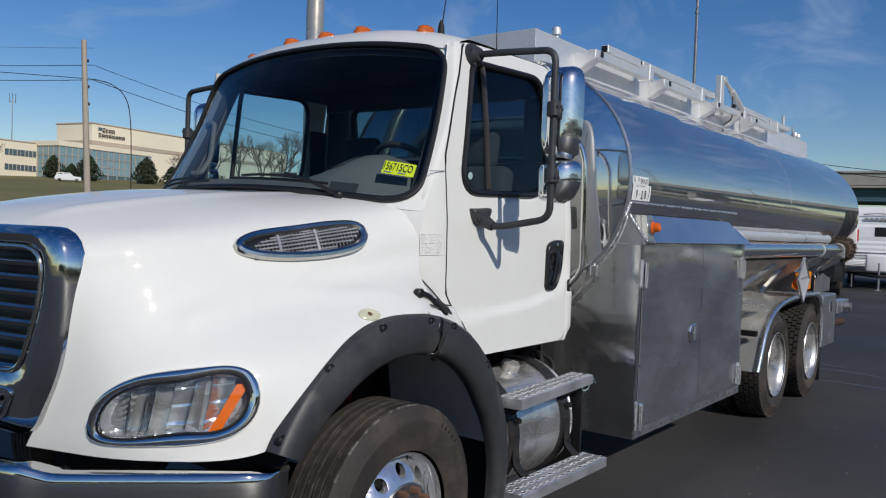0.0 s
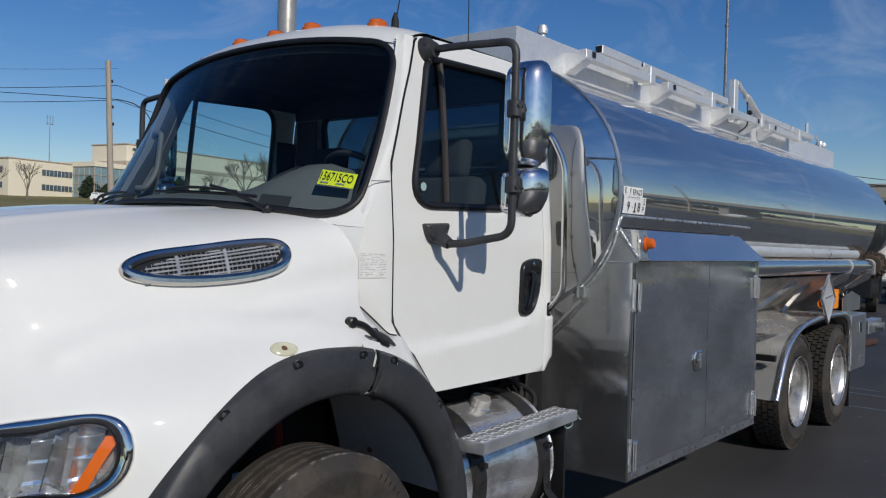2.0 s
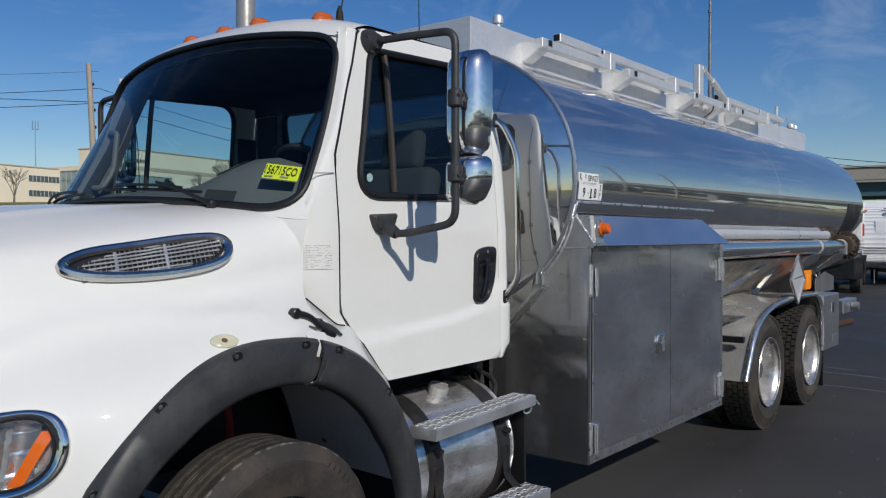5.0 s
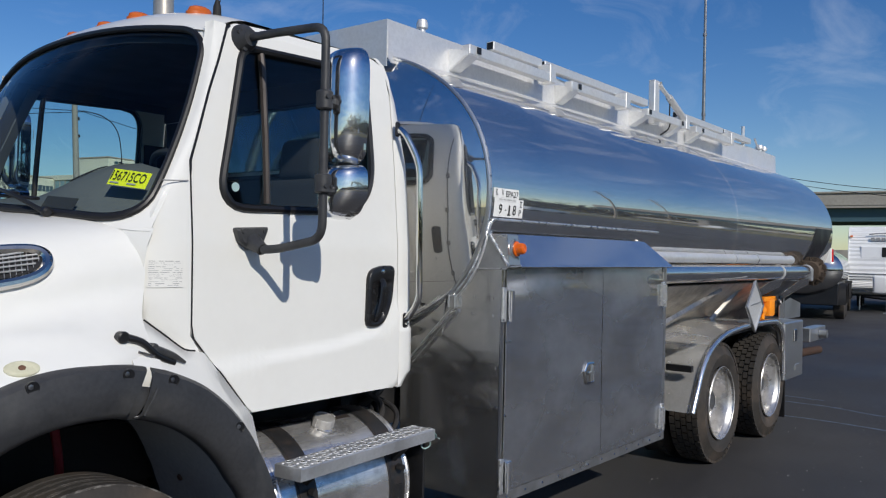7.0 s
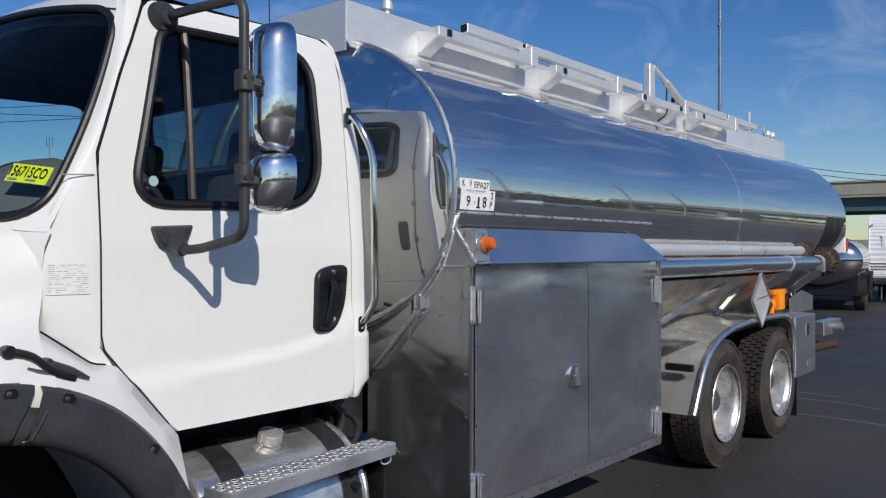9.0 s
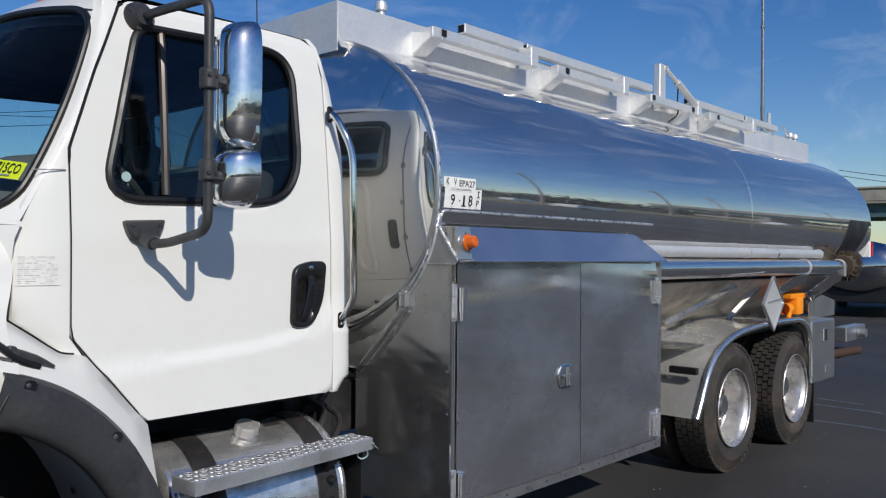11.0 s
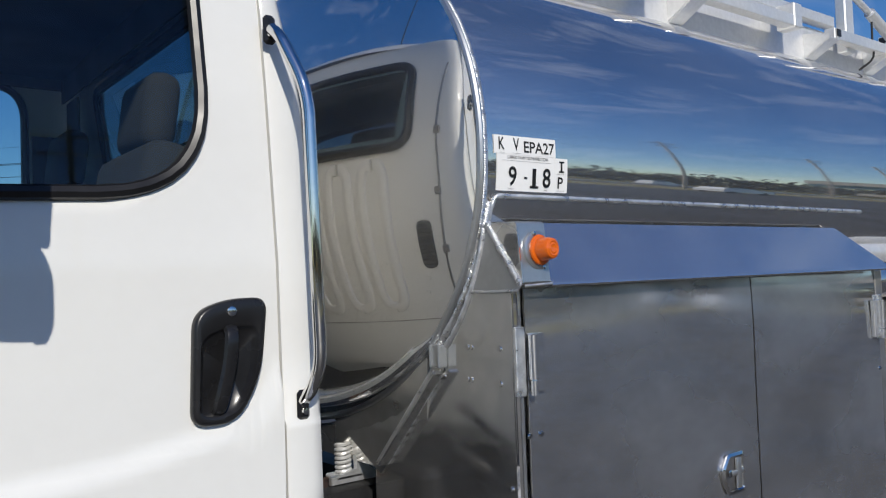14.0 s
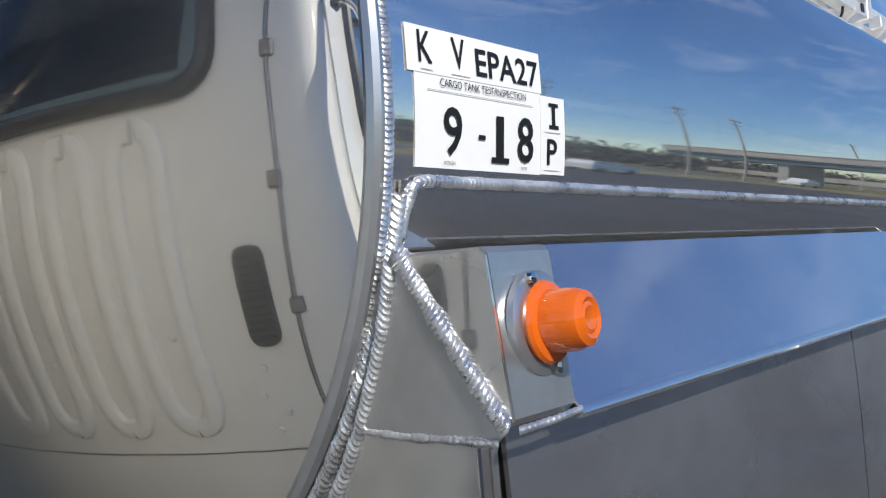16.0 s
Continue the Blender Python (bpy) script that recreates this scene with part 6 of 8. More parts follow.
# saddle plate below the side weld line
zp = 1.862
ap = angle_at(zp)
rows = []
for x in np.linspace(2.99, 5.06, 40):
    rows.append([(x, *ell(a, 0.006)) for a in np.linspace(ap, angle_at(1.60), 10)])
part("saddle_plate", surf(rows), M_TANK, tank, "polished plate welded along the tank side", smooth=70, thick=0.004)
weld([(2.994, *ell(ap + 4, 0.006)), (2.996, *ell(ap + 2, 0.007)), (3.006, *ell(ap + 0.5, 0.007)), (3.016, *ell(ap + 0.1, 0.006))] + [(x, *ell(ap, 0.006)) for x in np.linspace(3.03, 5.07, 60)], 0.0068, 0.0066, jitter=0.15)

# inspection decal wrapped on the shell
def decal(u, v, d):
    """u metres aft of the decal's corner, v metres up the shell from its foot."""
    z = 1.873 + v
    y, zz = ell(angle_at(z), d)
    return (3.009 + u, y, zz)


def patch(u0, u1, v0, v1, d, mat, name, parent, tilt=0.0):
    rows = [[decal(u, v + tilt * (u - u0), d) for u in np.linspace(u0, u1, 6)] for v in np.linspace(v0, v1, 6)]
    return part(name, surf(rows), mat, parent, thick=0.0004)


sticker = patch(0.004, 0.226, 0.003, 0.104, 0.0010, M_PAPER, "inspection_decal", truck)
sticker["label"] = "white tank inspection decal with black letters"
patch(-0.006, 0.228, 0.102, 0.152, 0.0017, M_PAPER, "decal_strip", sticker, 0.004)
patch(0.224, 0.276, 0.004, 0.101, 0.0017, M_PAPER, "decal_strip", sticker)


def letters(string, u, v, h, wide, parent, mat=None):
    t = text_mesh(string, 1.0, bold=0.012 if h > 0.01 else 0.0)
    xs_ = [q.co.x for q in t.verts]
    ys_ = [q.co.y for q in t.verts]
    a, c, lo, hi = min(xs_), max(xs_), min(ys_), max(ys_)
    bmesh.ops.triangulate(t, faces=t.faces)
    for q in t.verts:
        q.co = Vector(decal(u + wide * (q.co.x - a) / (c - a), v + h * (q.co.y - lo) / (hi - lo), 0.0030))
    return part("letter", t, mat or M_INK, parent)


letters("K", 0.011, 0.113, 0.034, 0.021, sticker)
letters("V", 0.064, 0.113, 0.034, 0.022, sticker)
letters("EPA27", 0.104, 0.109, 0.032, 0.118, sticker)
letters("CARGO TANK TEST/INSPECTION", 0.042, 0.0905, 0.0085, 0.152, sticker)
letters("9", 0.046, 0.017, 0.053, 0.030, sticker)
letters("-", 0.104, 0.038, 0.005, 0.012, sticker)
letters("1", 0.136, 0.013, 0.054, 0.014, sticker)
patch(0.128, 0.160, 0.013, 0.0195, 0.0028, M_INK, "letter_foot", sticker)
letters("8", 0.176, 0.016, 0.054, 0.031, sticker)
letters("I", 0.247, 0.061, 0.032, 0.007, sticker)
patch(0.241, 0.261, 0.061, 0.0655, 0.0028, M_INK, "letter_foot", sticker)
patch(0.241, 0.261, 0.0885, 0.093, 0.0028, M_INK, "letter_foot", sticker)
letters("P", 0.236, 0.016, 0.032, 0.021, sticker)
letters("MONTH", 0.047, 0.0075, 0.0038, 0.018, sticker)
letters("YEAR", 0.182, 0.0075, 0.0038, 0.013, sticker)
for u, v, w in ((0.014, 0.1055, 0.018), (0.062, 0.1055, 0.030), (0.022, 0.085, 0.185), (0.231, 0.056, 0.034), (0.231, 0.009, 0.034)):
    patch(u, u + w, v, v + 0.0006, 0.0028, M_GREYINK, "fine_print", sticker)

# ---- roof coaming with its walkway rail ----
CY = 0.485
def deck_z(x):
    return 2.982


b = bmesh.new()
for s in (-1, 1):
    surf([[(x, s * (CY + dy), z) for x in (2.905, 3.0, 6.0, 10.10)] for dy, z in ((0.03, 2.735), (0.006, 2.775), (0.0, deck_z(6)), (-0.03, deck_z(6) + 0.002), (-0.03, deck_z(6) - 0.02))], b)
surf([[(2.905, y, z) for y in np.linspace(-CY, CY, 7)] for z in (2.72, deck_z(3))], b)
surf([[(10.10, y, z) for y in np.linspace(-CY, CY, 7)] for z in (2.72, deck_z(10))], b)
coam = part("roof_coaming", b, M_ALU, truck, "welded aluminium roof coaming", thick=0.006)
weld([(x, -CY - 0.034, 2.737 + 0.006 * math.sin(x * 9)) for x in np.linspace(2.95, 10.0, 200)], 0.006, 0.012, parent=coam, out=(0, -0.8, 0.6))
fl_ = surf([[(x, y, z) for x in np.linspace(2.95, 10.04, 30)] for y, z in ((-CY - 0.005, 2.785), (-CY - 0.075, 2.742 + 0.0))])
part("coaming_foot", fl_, M_ALU, coam, thick=0.005)
# rail boxes on brackets
for x0, x1 in ((3.48, 4.42), (4.72, 5.60), (6.02, 6.86), (7.10, 8.08)):
    part("rail_box", box((x0, -CY - 0.145, 2.885), (x1, -CY - 0.085, 2.947), 0.004), M_ALU, coam, "aluminium walkway rail")
for x0, x1 in ((3.865, 4.46), (4.50, 6.22), (6.90, 8.10), (8.14, 9.0)):
    part("rail_box", box((x0, -CY - 0.05, 3.003), (x1, -CY + 0.012, 3.062), 0.004), M_ALU, coam)
    part("rail_end", box((x0 - 0.003, -CY - 0.042, 3.010), (x0 - 0.001, -CY + 0.004, 3.055)), M_GASKET, coam)
for x in (4.45, 5.63, 6.89, 8.11):
    part("rail_strap", box((x - 0.04, -CY - 0.15, 2.88), (x + 0.04, -CY - 0.045, 3.01), 0.006), M_ALU, coam)
for x in (3.46, 4.72, 5.95, 6.65, 7.16):
    b = bmesh.new()
    for xx in (x, x + 0.10):
        b.faces.new([b.verts.new(p) for p in ((xx, -CY - 0.004, 2.80), (xx, -CY - 0.004, 2.93), (xx, -CY - 0.15, 2.90), (xx, -CY - 0.15, 2.882))])
    surf([[(x + dx, y, z) for dx in (0, 0.10)] for y, z in ((-CY - 0.004, 2.80), (-CY - 0.15, 2.882))], b)
    part("rail_bracket", b, M_ALU, coam, thick=0.006)
    part("bracket_end", box((x + 0.09, -CY - 0.152, 2.90), (x + 0.13, -CY - 0.148, 2.94)), M_GASKET, coam)
# hinged lid stay with a gas strut
b = box((6.27, -CY - 0.09, 2.86), (6.37, -CY - 0.03, 3.245), 0.006)
part("stay_post", b, M_ALU, coam)
b = tube([(6.38, -CY - 0.08, 3.215), (6.55, -CY - 0.10, 3.13)], 0.02, 10)
tube([(6.55, -CY - 0.10, 3.13), (6.92, -CY - 0.12, 2.95)], 0.032, 12, False, b)
lathe([(-0.02, 0.028), (0.02, 0.028)], (6.38, -CY - 0.08, 3.215), (0, 1, 0), 10, b)
part("gas_strut", b, M_ALU, coam, "aluminium gas strut")
part("vent_cable", tube(spline([(6.55, -CY - 0.11, 3.07), (6.50, -CY - 0.13, 2.95), (6.52, -CY - 0.12, 2.85), (6.45, -CY - 0.07, 2.78)], 12), 0.007, 6), M_WIRE, coam)
for x, z, r in ((3.26, 2.982, 0.034), (9.62, 2.982, 0.045), (9.78, 2.982, 0.04)):
    b = lathe([(0, r * 0.6), (0.03, r * 0.6), (0.035, r), (0.06, r * 1.05), (0.085, r * 0.8), (0.095, 0)], (x, -CY + 0.05, z), (0, 0, 1), 16)
    part("vent_cap", b, M_ALU, coam, "aluminium vent cap")
b = tube([(8.87, -CY, 2.96), (8.87, -CY, 3.19)], 0.02, 8)
part("vent_pipe", b, M_ALU, coam)
part("vent_pipe", tube([(9.28, -CY, 3.10), (9.42, -CY, 3.0)], 0.012, 8), M_ALU, coam)

# ---- side cabinet ----
BX0, BX1, BY0, BY1, BZ0, BZ1 = 2.972, 5.02, -1.245, -0.58, 0.41, 1.622
cabinet = part("side_cabinet", box((BX0 + 0.006, BY0 + 0.03, BZ0 + 0.004), (BX1 - 0.006, BY1, BZ1), 0.0), M_PANEL, truck, "stainless side cabinet with two doors")
part("front_panel", surf([[(BX0 + 0.0015 * math.sin(7 * y) * math.sin(5 * z), y, z) for y in np.linspace(BY0, BY1, 14)] for z in np.linspace(BZ0, 1.61, 20)]), M_FRONTPANEL, cabinet, "dull polished front panel", thick=0.003)
part("rear_panel", surf([[(BX1, y, z) for y in (BY0, BY1)] for z in (BZ0, BZ1)]), M_PANEL, cabinet, thick=0.003)
part("skirt", box((BX0 + 0.002, BY0, BZ0), (BX1 - 0.002, BY0 + 0.03, BZ0 + 0.055), 0.002), M_PANEL, cabinet)
part("stile", box((BX0 + 0.002, BY0, BZ0 + 0.055), (3.0, BY0 + 0.03, BZ1 - 0.01), 0.002), M_PANEL, cabinet)
part("stile", box((4.965, BY0, BZ0 + 0.055), (BX1 - 0.002, BY0 + 0.03, BZ1 - 0.01), 0.002), M_PANEL, cabinet)
def sag(x):
    """How far the sheet leans back towards its upper edge."""
    return curve(x, [3.0, 3.5, 4.05, 4.07, 4.5, 4.96], [0.25, 0.35, 0.65, 0.75, 0.95, 1.2])


for x0, x1 in ((3.008, 4.055), (4.063, 4.958)):
    n = int((x1 - x0) / 0.08)
    rows = []
    for z in np.linspace(BZ0 + 0.062, BZ1 - 0.012, 30):
        rows.append([(x, BY0 - 0.006 - 0.003 * math.sin(3.1 * x + 2) * math.sin(4.2 * z) + 0.010 * sag(x) * max(0.0, (z - 1.36) / 0.25) ** 2.4, z) for x in np.linspace(x0, x1, n)])
    b = surf(rows)
    d = part("cabinet_door", b, M_STAIN, cabinet, "brushed stainless cabinet door", thick=0.006)
for x, z in ((2.985, 1.425), (2.985, 0.555), (4.965, 1.425), (4.965, 0.575)):
    side = 1 if x < 4 else -1
    b = box((min(x + 0.013 * side, x - 0.020 * side), BY0 - 0.014, z - 0.088), (max(x + 0.013 * side, x - 0.020 * side), BY0 - 0.002, z + 0.088), 0.002)
    hinge = part("hinge", b, M_WELD, cabinet, "welded stainless hinge")
    u0, u1 = sorted((x + 0.024 * side, x + 0.072 * side))
    part("hinge_leaf", box((u0, BY0 - 0.024, z - 0.078), (u1, BY0 - 0.008, z + 0.070), 0.002), M_LID, hinge)
    b = tube([(x + 0.024 * side, BY0 - 0.030, z - 0.045), (x + 0.024 * side, BY0 - 0.030, z + 0.068)], 0.0125, 14)
    tube([(x + 0.024 * side, BY0 - 0.030, z - 0.085), (x + 0.024 * side, BY0 - 0.030, z - 0.048)], 0.0095, 12, False, b)
    part("hinge_barrel", b, M_LID, hinge)
for x, z in ((3.005, 1.235), (3.045, 1.235), (3.005, 0.86), (4.945, 1.22)):
    part("rivet", lathe([(0, 0.008), (0.005, 0.006), (0.006, 0)], (x, BY0 - 0.009, z), (0, -1, 0), 10), M_CHROME, cabinet)
lo_ = rounded([(3.832, 0.975), (3.856, 0.922), (3.950, 0.922), (3.950, 1.050), (3.862, 1.050), (3.830, 1.005)], [0.010] * 6, 4)
b = bmesh.new()
lc = lo_.mean(0)
rings = [[(lc[0] + (p[0] - lc[0]) * k, BY0 - 0.008 - d, lc[1] + (p[1] - lc[1]) * k) for p in lo_] for k, d in ((1.0, 0.0), (1.0, 0.006), (0.86, 0.010), (0.80, 0.004), (0.74, -0.0), (0.01, -0.0))]
surf(rings, b, close_v=True)
latch = part("paddle_latch", b, M_CHROME, cabinet, "chrome paddle latch")
part("latch_recess", fan([(lc[0] + (p[0] - lc[0]) * 0.80, BY0 - 0.0125, lc[1] + (p[1] - lc[1]) * 0.80) for p in lo_], (lc[0], BY0 - 0.0125, lc[1])), M_STEEL, cabinet)
part("latch_paddle", box((3.895, BY0 - 0.026, 0.938), (3.920, BY0 - 0.014, 1.036), 0.005, seg=2), M_GALV, cabinet)
part("latch_hole", lathe([(0.012, 0.012), (0.014, 0.008), (0.014, 0)], (3.862, BY0 - 0.009, 0.990), (0, -1, 0), 12), M_CHROME, cabinet)
part("latch_bar", box((3.868, BY0 - 0.025, 0.982), (3.935, BY0 - 0.015, 0.998), 0.004, seg=2), M_GALV, cabinet)
# rivets on the cabinet's front face
for y, z in ((-0.955, 1.369), (-1.064, 1.456), (-1.080, 1.456), (-1.060, 1.368), (-1.076, 1.368), (-1.195, 1.457), (-1.192, 1.366), (-1.218, 1.10), (-1.218, 0.9)):
    part("rivet", lathe([(0, 0.0085), (0.005, 0.006), (0.006, 0)], (BX0 - 0.002, y, z), (-1, 0, 0), 10), M_CHROME, cabinet)
part("corner_trim", tube([(BX0 + 0.006, BY0 + 0.004, BZ0), (BX0 + 0.006, BY0 + 0.004, 1.60)], 0.010, 8), M_CHROME, cabinet)
for x in np.linspace(3.05, 4.95, 12):
    part("rivet", lathe([(0, 0.007), (0.004, 0.005), (0.005, 0)], (x, BY0 - 0.003, BZ0 + 0.03), (0, -1, 0), 8), M_CHROME, cabinet)

# sloping lid
yt, zt = -1.168, 1.788
yb, zb_ = -1.292, 1.628
b = bmesh.new()
surf([[(lerp(3.066, lerp(4.81, 4.995, f), k), lerp(yt, yb, f), lerp(zt, zb_, f)) for k in np.linspace(0, 1, 16)] for f in np.linspace(0, 1, 5)], b)
surf([[(lerp(3.066, 4.995, k), y, z) for k in np.linspace(0, 1, 16)] for y, z in ((yb, zb_), (yb - 0.005, zb_ - 0.004), (yb - 0.007, zb_ - 0.010), (yb - 0.003, zb_ - 0.015), (yb + 0.02, zb_ - 0.016))], b)
surf([[(lerp(4.81, 4.995, f), lerp(yt, yb, f), lerp(zt, zb_, f)) for f in np.linspace(0, 1, 4)], [(lerp(4.83, 4.995, f), lerp(yt + 0.06, yb + 0.12, f), lerp(zt - 0.02, zb_, f)) for f in np.linspace(0, 1, 4)]], b)
lid = part("cabinet_lid", b, M_LID, truck, "bright sloping stainless cabinet lid", thick=0.003)
# lamp bracket at the lid's front end
b = bmesh.new()
surf([[(x, y, z) for x in (2.972, 3.066)] for y, z in ((-1.15, 1.785), (-1.266, 1.783), (-1.274, 1.777), (-1.290, 1.628), (-1.280, 1.620))], b)
lb = part("lamp_bracket", b, M_GALV, truck, "folded aluminium lamp bracket", thick=0.003)
b = bmesh.new()
b.faces.new([b.verts.new((2.971, y, z)) for y, z in ((-1.155, 1.781), (-1.266, 1.781), (-1.274, 1.775), (-1.290, 1.626), (-1.281, 1.620))])
part("bracket_side", b, M_PANEL, lb, thick=0.003)
b = bmesh.new()
b.faces.new([b.verts.new((2.970, y, z)) for y, z in ((-1.155, 1.788), (-1.284, 1.618), (-1.27, 1.606), (-1.02, 1.606))])
part("front_gusset", b, M_GALV, lb, "dull front gusset", thick=0.003)
weld([(2.970, -1.160, 1.786), (2.967, -1.205, 1.725), (2.966, -1.250, 1.665), (2.965, -1.286, 1.620)], 0.0090, 0.006, parent=lb, jitter=0.4, out=(-1, -0.2, 0))
weld([(2.970, -1.04, 1.607), (2.968, -1.15, 1.604), (2.966, -1.275, 1.607)], 0.0045, 0.008, parent=lb, jitter=0.4, out=(-1, 0, 0.2))
weld([(3.066, -1.297, 1.622), (3.02, -1.297, 1.620), (2.972, -1.292, 1.618)], 0.004, 0.008, parent=lb, out=(0, -1, 0))
# beacon
bc = (3.032, -1.281, 1.708)
bx = Vector((0.10, -1, 0.06)).normalized()
beacon = part("side_beacon", lathe([(-0.004, 0.051), (0.003, 0.050), (0.005, 0.046), (0.006, 0.0)], bc, tuple(bx), 36), M_GALV, truck, "orange side marker beacon")
prof = [(0.005, 0.0375), (0.010, 0.040), (0.014, 0.0375), (0.016, 0.0305), (0.044, 0.0285), (0.051, 0.0255), (0.0545, 0.019), (0.0525, 0.015), (0.054, 0.011), (0.052, 0.006), (0.052, 0)]
part("beacon_lens", lathe(prof, bc, tuple(bx), 48), M_ORANGE, beacon, "ribbed orange lens")
rb = bmesh.new()
for k in range(48):
    a = 2 * math.pi * k / 48
    e1 = Vector((0, 0, 1))
    e2 = bx.cross(e1).normalized()
    e1 = e2.cross(bx)
    d = e1 * math.cos(a) + e2 * math.sin(a)
    tube([Vector(bc) + bx * 0.018 + d * 0.0302, Vector(bc) + bx * 0.043 + d * 0.0284], 0.0003, 5, False, rb)
part("lens_ribs", rb, M_ORANGE, beacon)
for dx, dz in ((-0.017, 0.0425), (0.012, -0.0445)):
    part("beacon_screw", lathe([(0.003, 0.006), (0.010, 0.0055), (0.011, 0)], (bc[0] + dx, bc[1] + 0.0, bc[2] + dz), tuple(bx), 10), M_CHROME, beacon)

# clip on the head ring and the flange running down from it
b = box((2.945, -0.972, 1.394), (2.968, -0.924, 1.458), 0.004)
box((2.936, -0.972, 1.394), (2.950, -0.964, 1.458), 0.003, b)
box((2.936, -0.932, 1.394), (2.950, -0.924, 1.458), 0.003, b)
part("ring_clip", b, M_GALV, truck, "welded aluminium clip")
b = surf([[(2.95 + dx, lerp(-0.955, -0.66, f), lerp(1.385, 1.085, f)) for dx in (-0.026, 0.006)] for f in np.linspace(0, 1, 8)])
part("diagonal_flange", b, M_FRONTPANEL, truck, thick=0.010)
b = surf([[(2.966, lerp(-0.955, -0.30, f), lerp(1.47, 1.20, f ** 0.8)), (2.966, lerp(-0.955, -0.62, f), lerp(1.385, 1.04, f))] for f in np.linspace(0, 1, 12)])
sg_ = surf([[(2.955, lerp(-0.90, -0.15, f), ell(180 - math.degrees(math.asin(min(1.0, lerp(0.90, 0.15, f) / TA))))[1] - 0.03), (2.99, lerp(-0.83, -0.15, f), 1.05)] for f in np.linspace(0, 1, 10)])
part("saddle_web", sg_, M_PANEL, truck, "polished web under the tank head", thick=0.004)
part("saddle_gusset", b, M_PANEL, truck, "polished gusset under the tank head", thick=0.004)
weld([(2.962, lerp(-0.955, -0.66, f), lerp(1.385, 1.085, f)) for f in np.linspace(0, 1, 8)], 0.009, 0.009)
weld([(2.924, lerp(-0.955, -0.66, f), lerp(1.388, 1.088, f)) for f in np.linspace(0, 1, 8)], 0.006, 0.009)
ring = [(2.945 - 0.03 * max(0, (a - 128) / 40), *ell(a, 0.004 - 0.055 * max(0, (a - 125) / 40))) for a in np.linspace(127, 176, 60)]
part("lower_head_ring", tube(ring, [0.004 + 0.017 * min(1.0, k / 7) for k in range(60)], 10, flat=1.5), M_LID, truck)
weld([(p[0] - 0.018, p[1], p[2] + 0.012) for p in ring[6:]], 0.008, 0.009)

# ---- hose tubes under the tank side ----
def hose_tube(x0, x1, y, z, r, label):
    b = tube([(x, y, z) for x in np.linspace(x0, x1, 12)], r, 28)
    o = part("hose_tube", b, M_ALU if r < 0.06 else M_TANK, truck, label, smooth=40)
    return o


h1 = hose_tube(4.9, 8.42, -1.15, 1.685, 0.040, "dull aluminium hose tube")
h2 = hose_tube(4.9, 9.0, -1.165, 1.562, 0.070, "polished aluminium hose tube")
for x in (6.65, 7.25, 8.38):
    part("tube_band", lathe([(x - 0.01, 0.041), (x - 0.01, 0.046), (x + 0.01, 0.046), (x + 0.01, 0.041)], (0, -1.15, 1.685), (1, 0, 0), 28), M_WELD, h1)
for x in (7.92, 8.94):
    part("tube_band", lathe([(x - 0.014, 0.071), (x - 0.014, 0.077), (x + 0.014, 0.077), (x + 0.014, 0.071)], (0, -1.165, 1.562), (1, 0, 0), 28), M_ALU, h2)
    b = bmesh.new()
    vs = [b.verts.new(p) for p in ((x, -1.225, 1.50), (x, -1.185, 1.415), (x - 0.30, -1.06, 1.31), (x - 0.42, -1.03, 1.32), (x - 0.32, -1.19, 1.47))]
    b.faces.new(vs)
    part("tube_hanger", b, M_TANK, h2, thick=0.008)
part("tube_latch", box((8.90, -1.245, 1.46), (8.95, -1.10, 1.60), 0.01), M_GALV, h2)
# bristled hose end at the tube's mouth
rb = bmesh.new()
random.seed(5)
for k in range(620):
    a = random.uniform(0, 2 * math.pi)
    c = Vector((9.16 + random.uniform(-0.05, 0.05), -1.165 + 0.085 * math.cos(a), 1.57 + 0.085 * math.sin(a)))
    d = Vector((random.uniform(-0.45, 0.45), math.cos(a), math.sin(a))).normalized()
    tube([c, c + d * random.uniform(0.045, 0.085)], [0.008, 0.003], 4, False, rb)
lathe([(9.09, 0.0), (9.09, 0.10), (9.12, 0.135), (9.20, 0.135), (9.23, 0.10), (9.23, 0.0)], (0, -1.165, 1.57), (1, 0, 0), 20, rb)
part("coir_hose_cover", rb, material("brown_coir", (0.075, 0.055, 0.04), 0.95, vary=0.4), truck, "frayed brown hose cover")
# black sheet standing for a dark reflection on the shell near the tail
rows = [[(lerp(lerp(9.36, 9.06, f), lerp(10.06, 9.66, f), k), *ell(angle_at(lerp(2.05, 1.70, f)), 0.007)) for k in np.linspace(0, 1, 8)] for f in np.linspace(0, 1, 12)]
part("dark_reflection_patch", surf(rows), M_GASKET, truck, "black patch for a dark reflection on the tank side", thick=0.006)
part("rear_side_lamp", box((10.15, -1.16, 1.67), (10.21, -1.12, 1.83), 0.008), M_RED, truck, "red rear side lamp")
part("lamp_backing", box((10.10, -1.15, 1.66), (10.15, -1.06, 1.84), 0.004), M_PAPER, truck)
# struts below the tank
for p, q in (((5.75, -0.9, 1.14), (6.75, -1.02, 1.40)), ((6.2, -0.6, 1.1), (6.7, -0.9, 1.45)), ((7.1, -0.8, 1.1), (7.5, -0.95, 1.42))):
    b = tube([p, q], 0.028, 4, flat=0.5)
    part("tank_strut", b, M_BELLY, truck)
b = bmesh.new()
surf([[(x, y, z) for x in np.linspace(4.9, 9.6, 10)] for y, z in ((-1.0, 1.46), (-0.88, 1.33), (-0.62, 1.14), (-0.55, 1.0))], b)
part("tank_sill", b, M_BELLY, truck, thick=0.01)
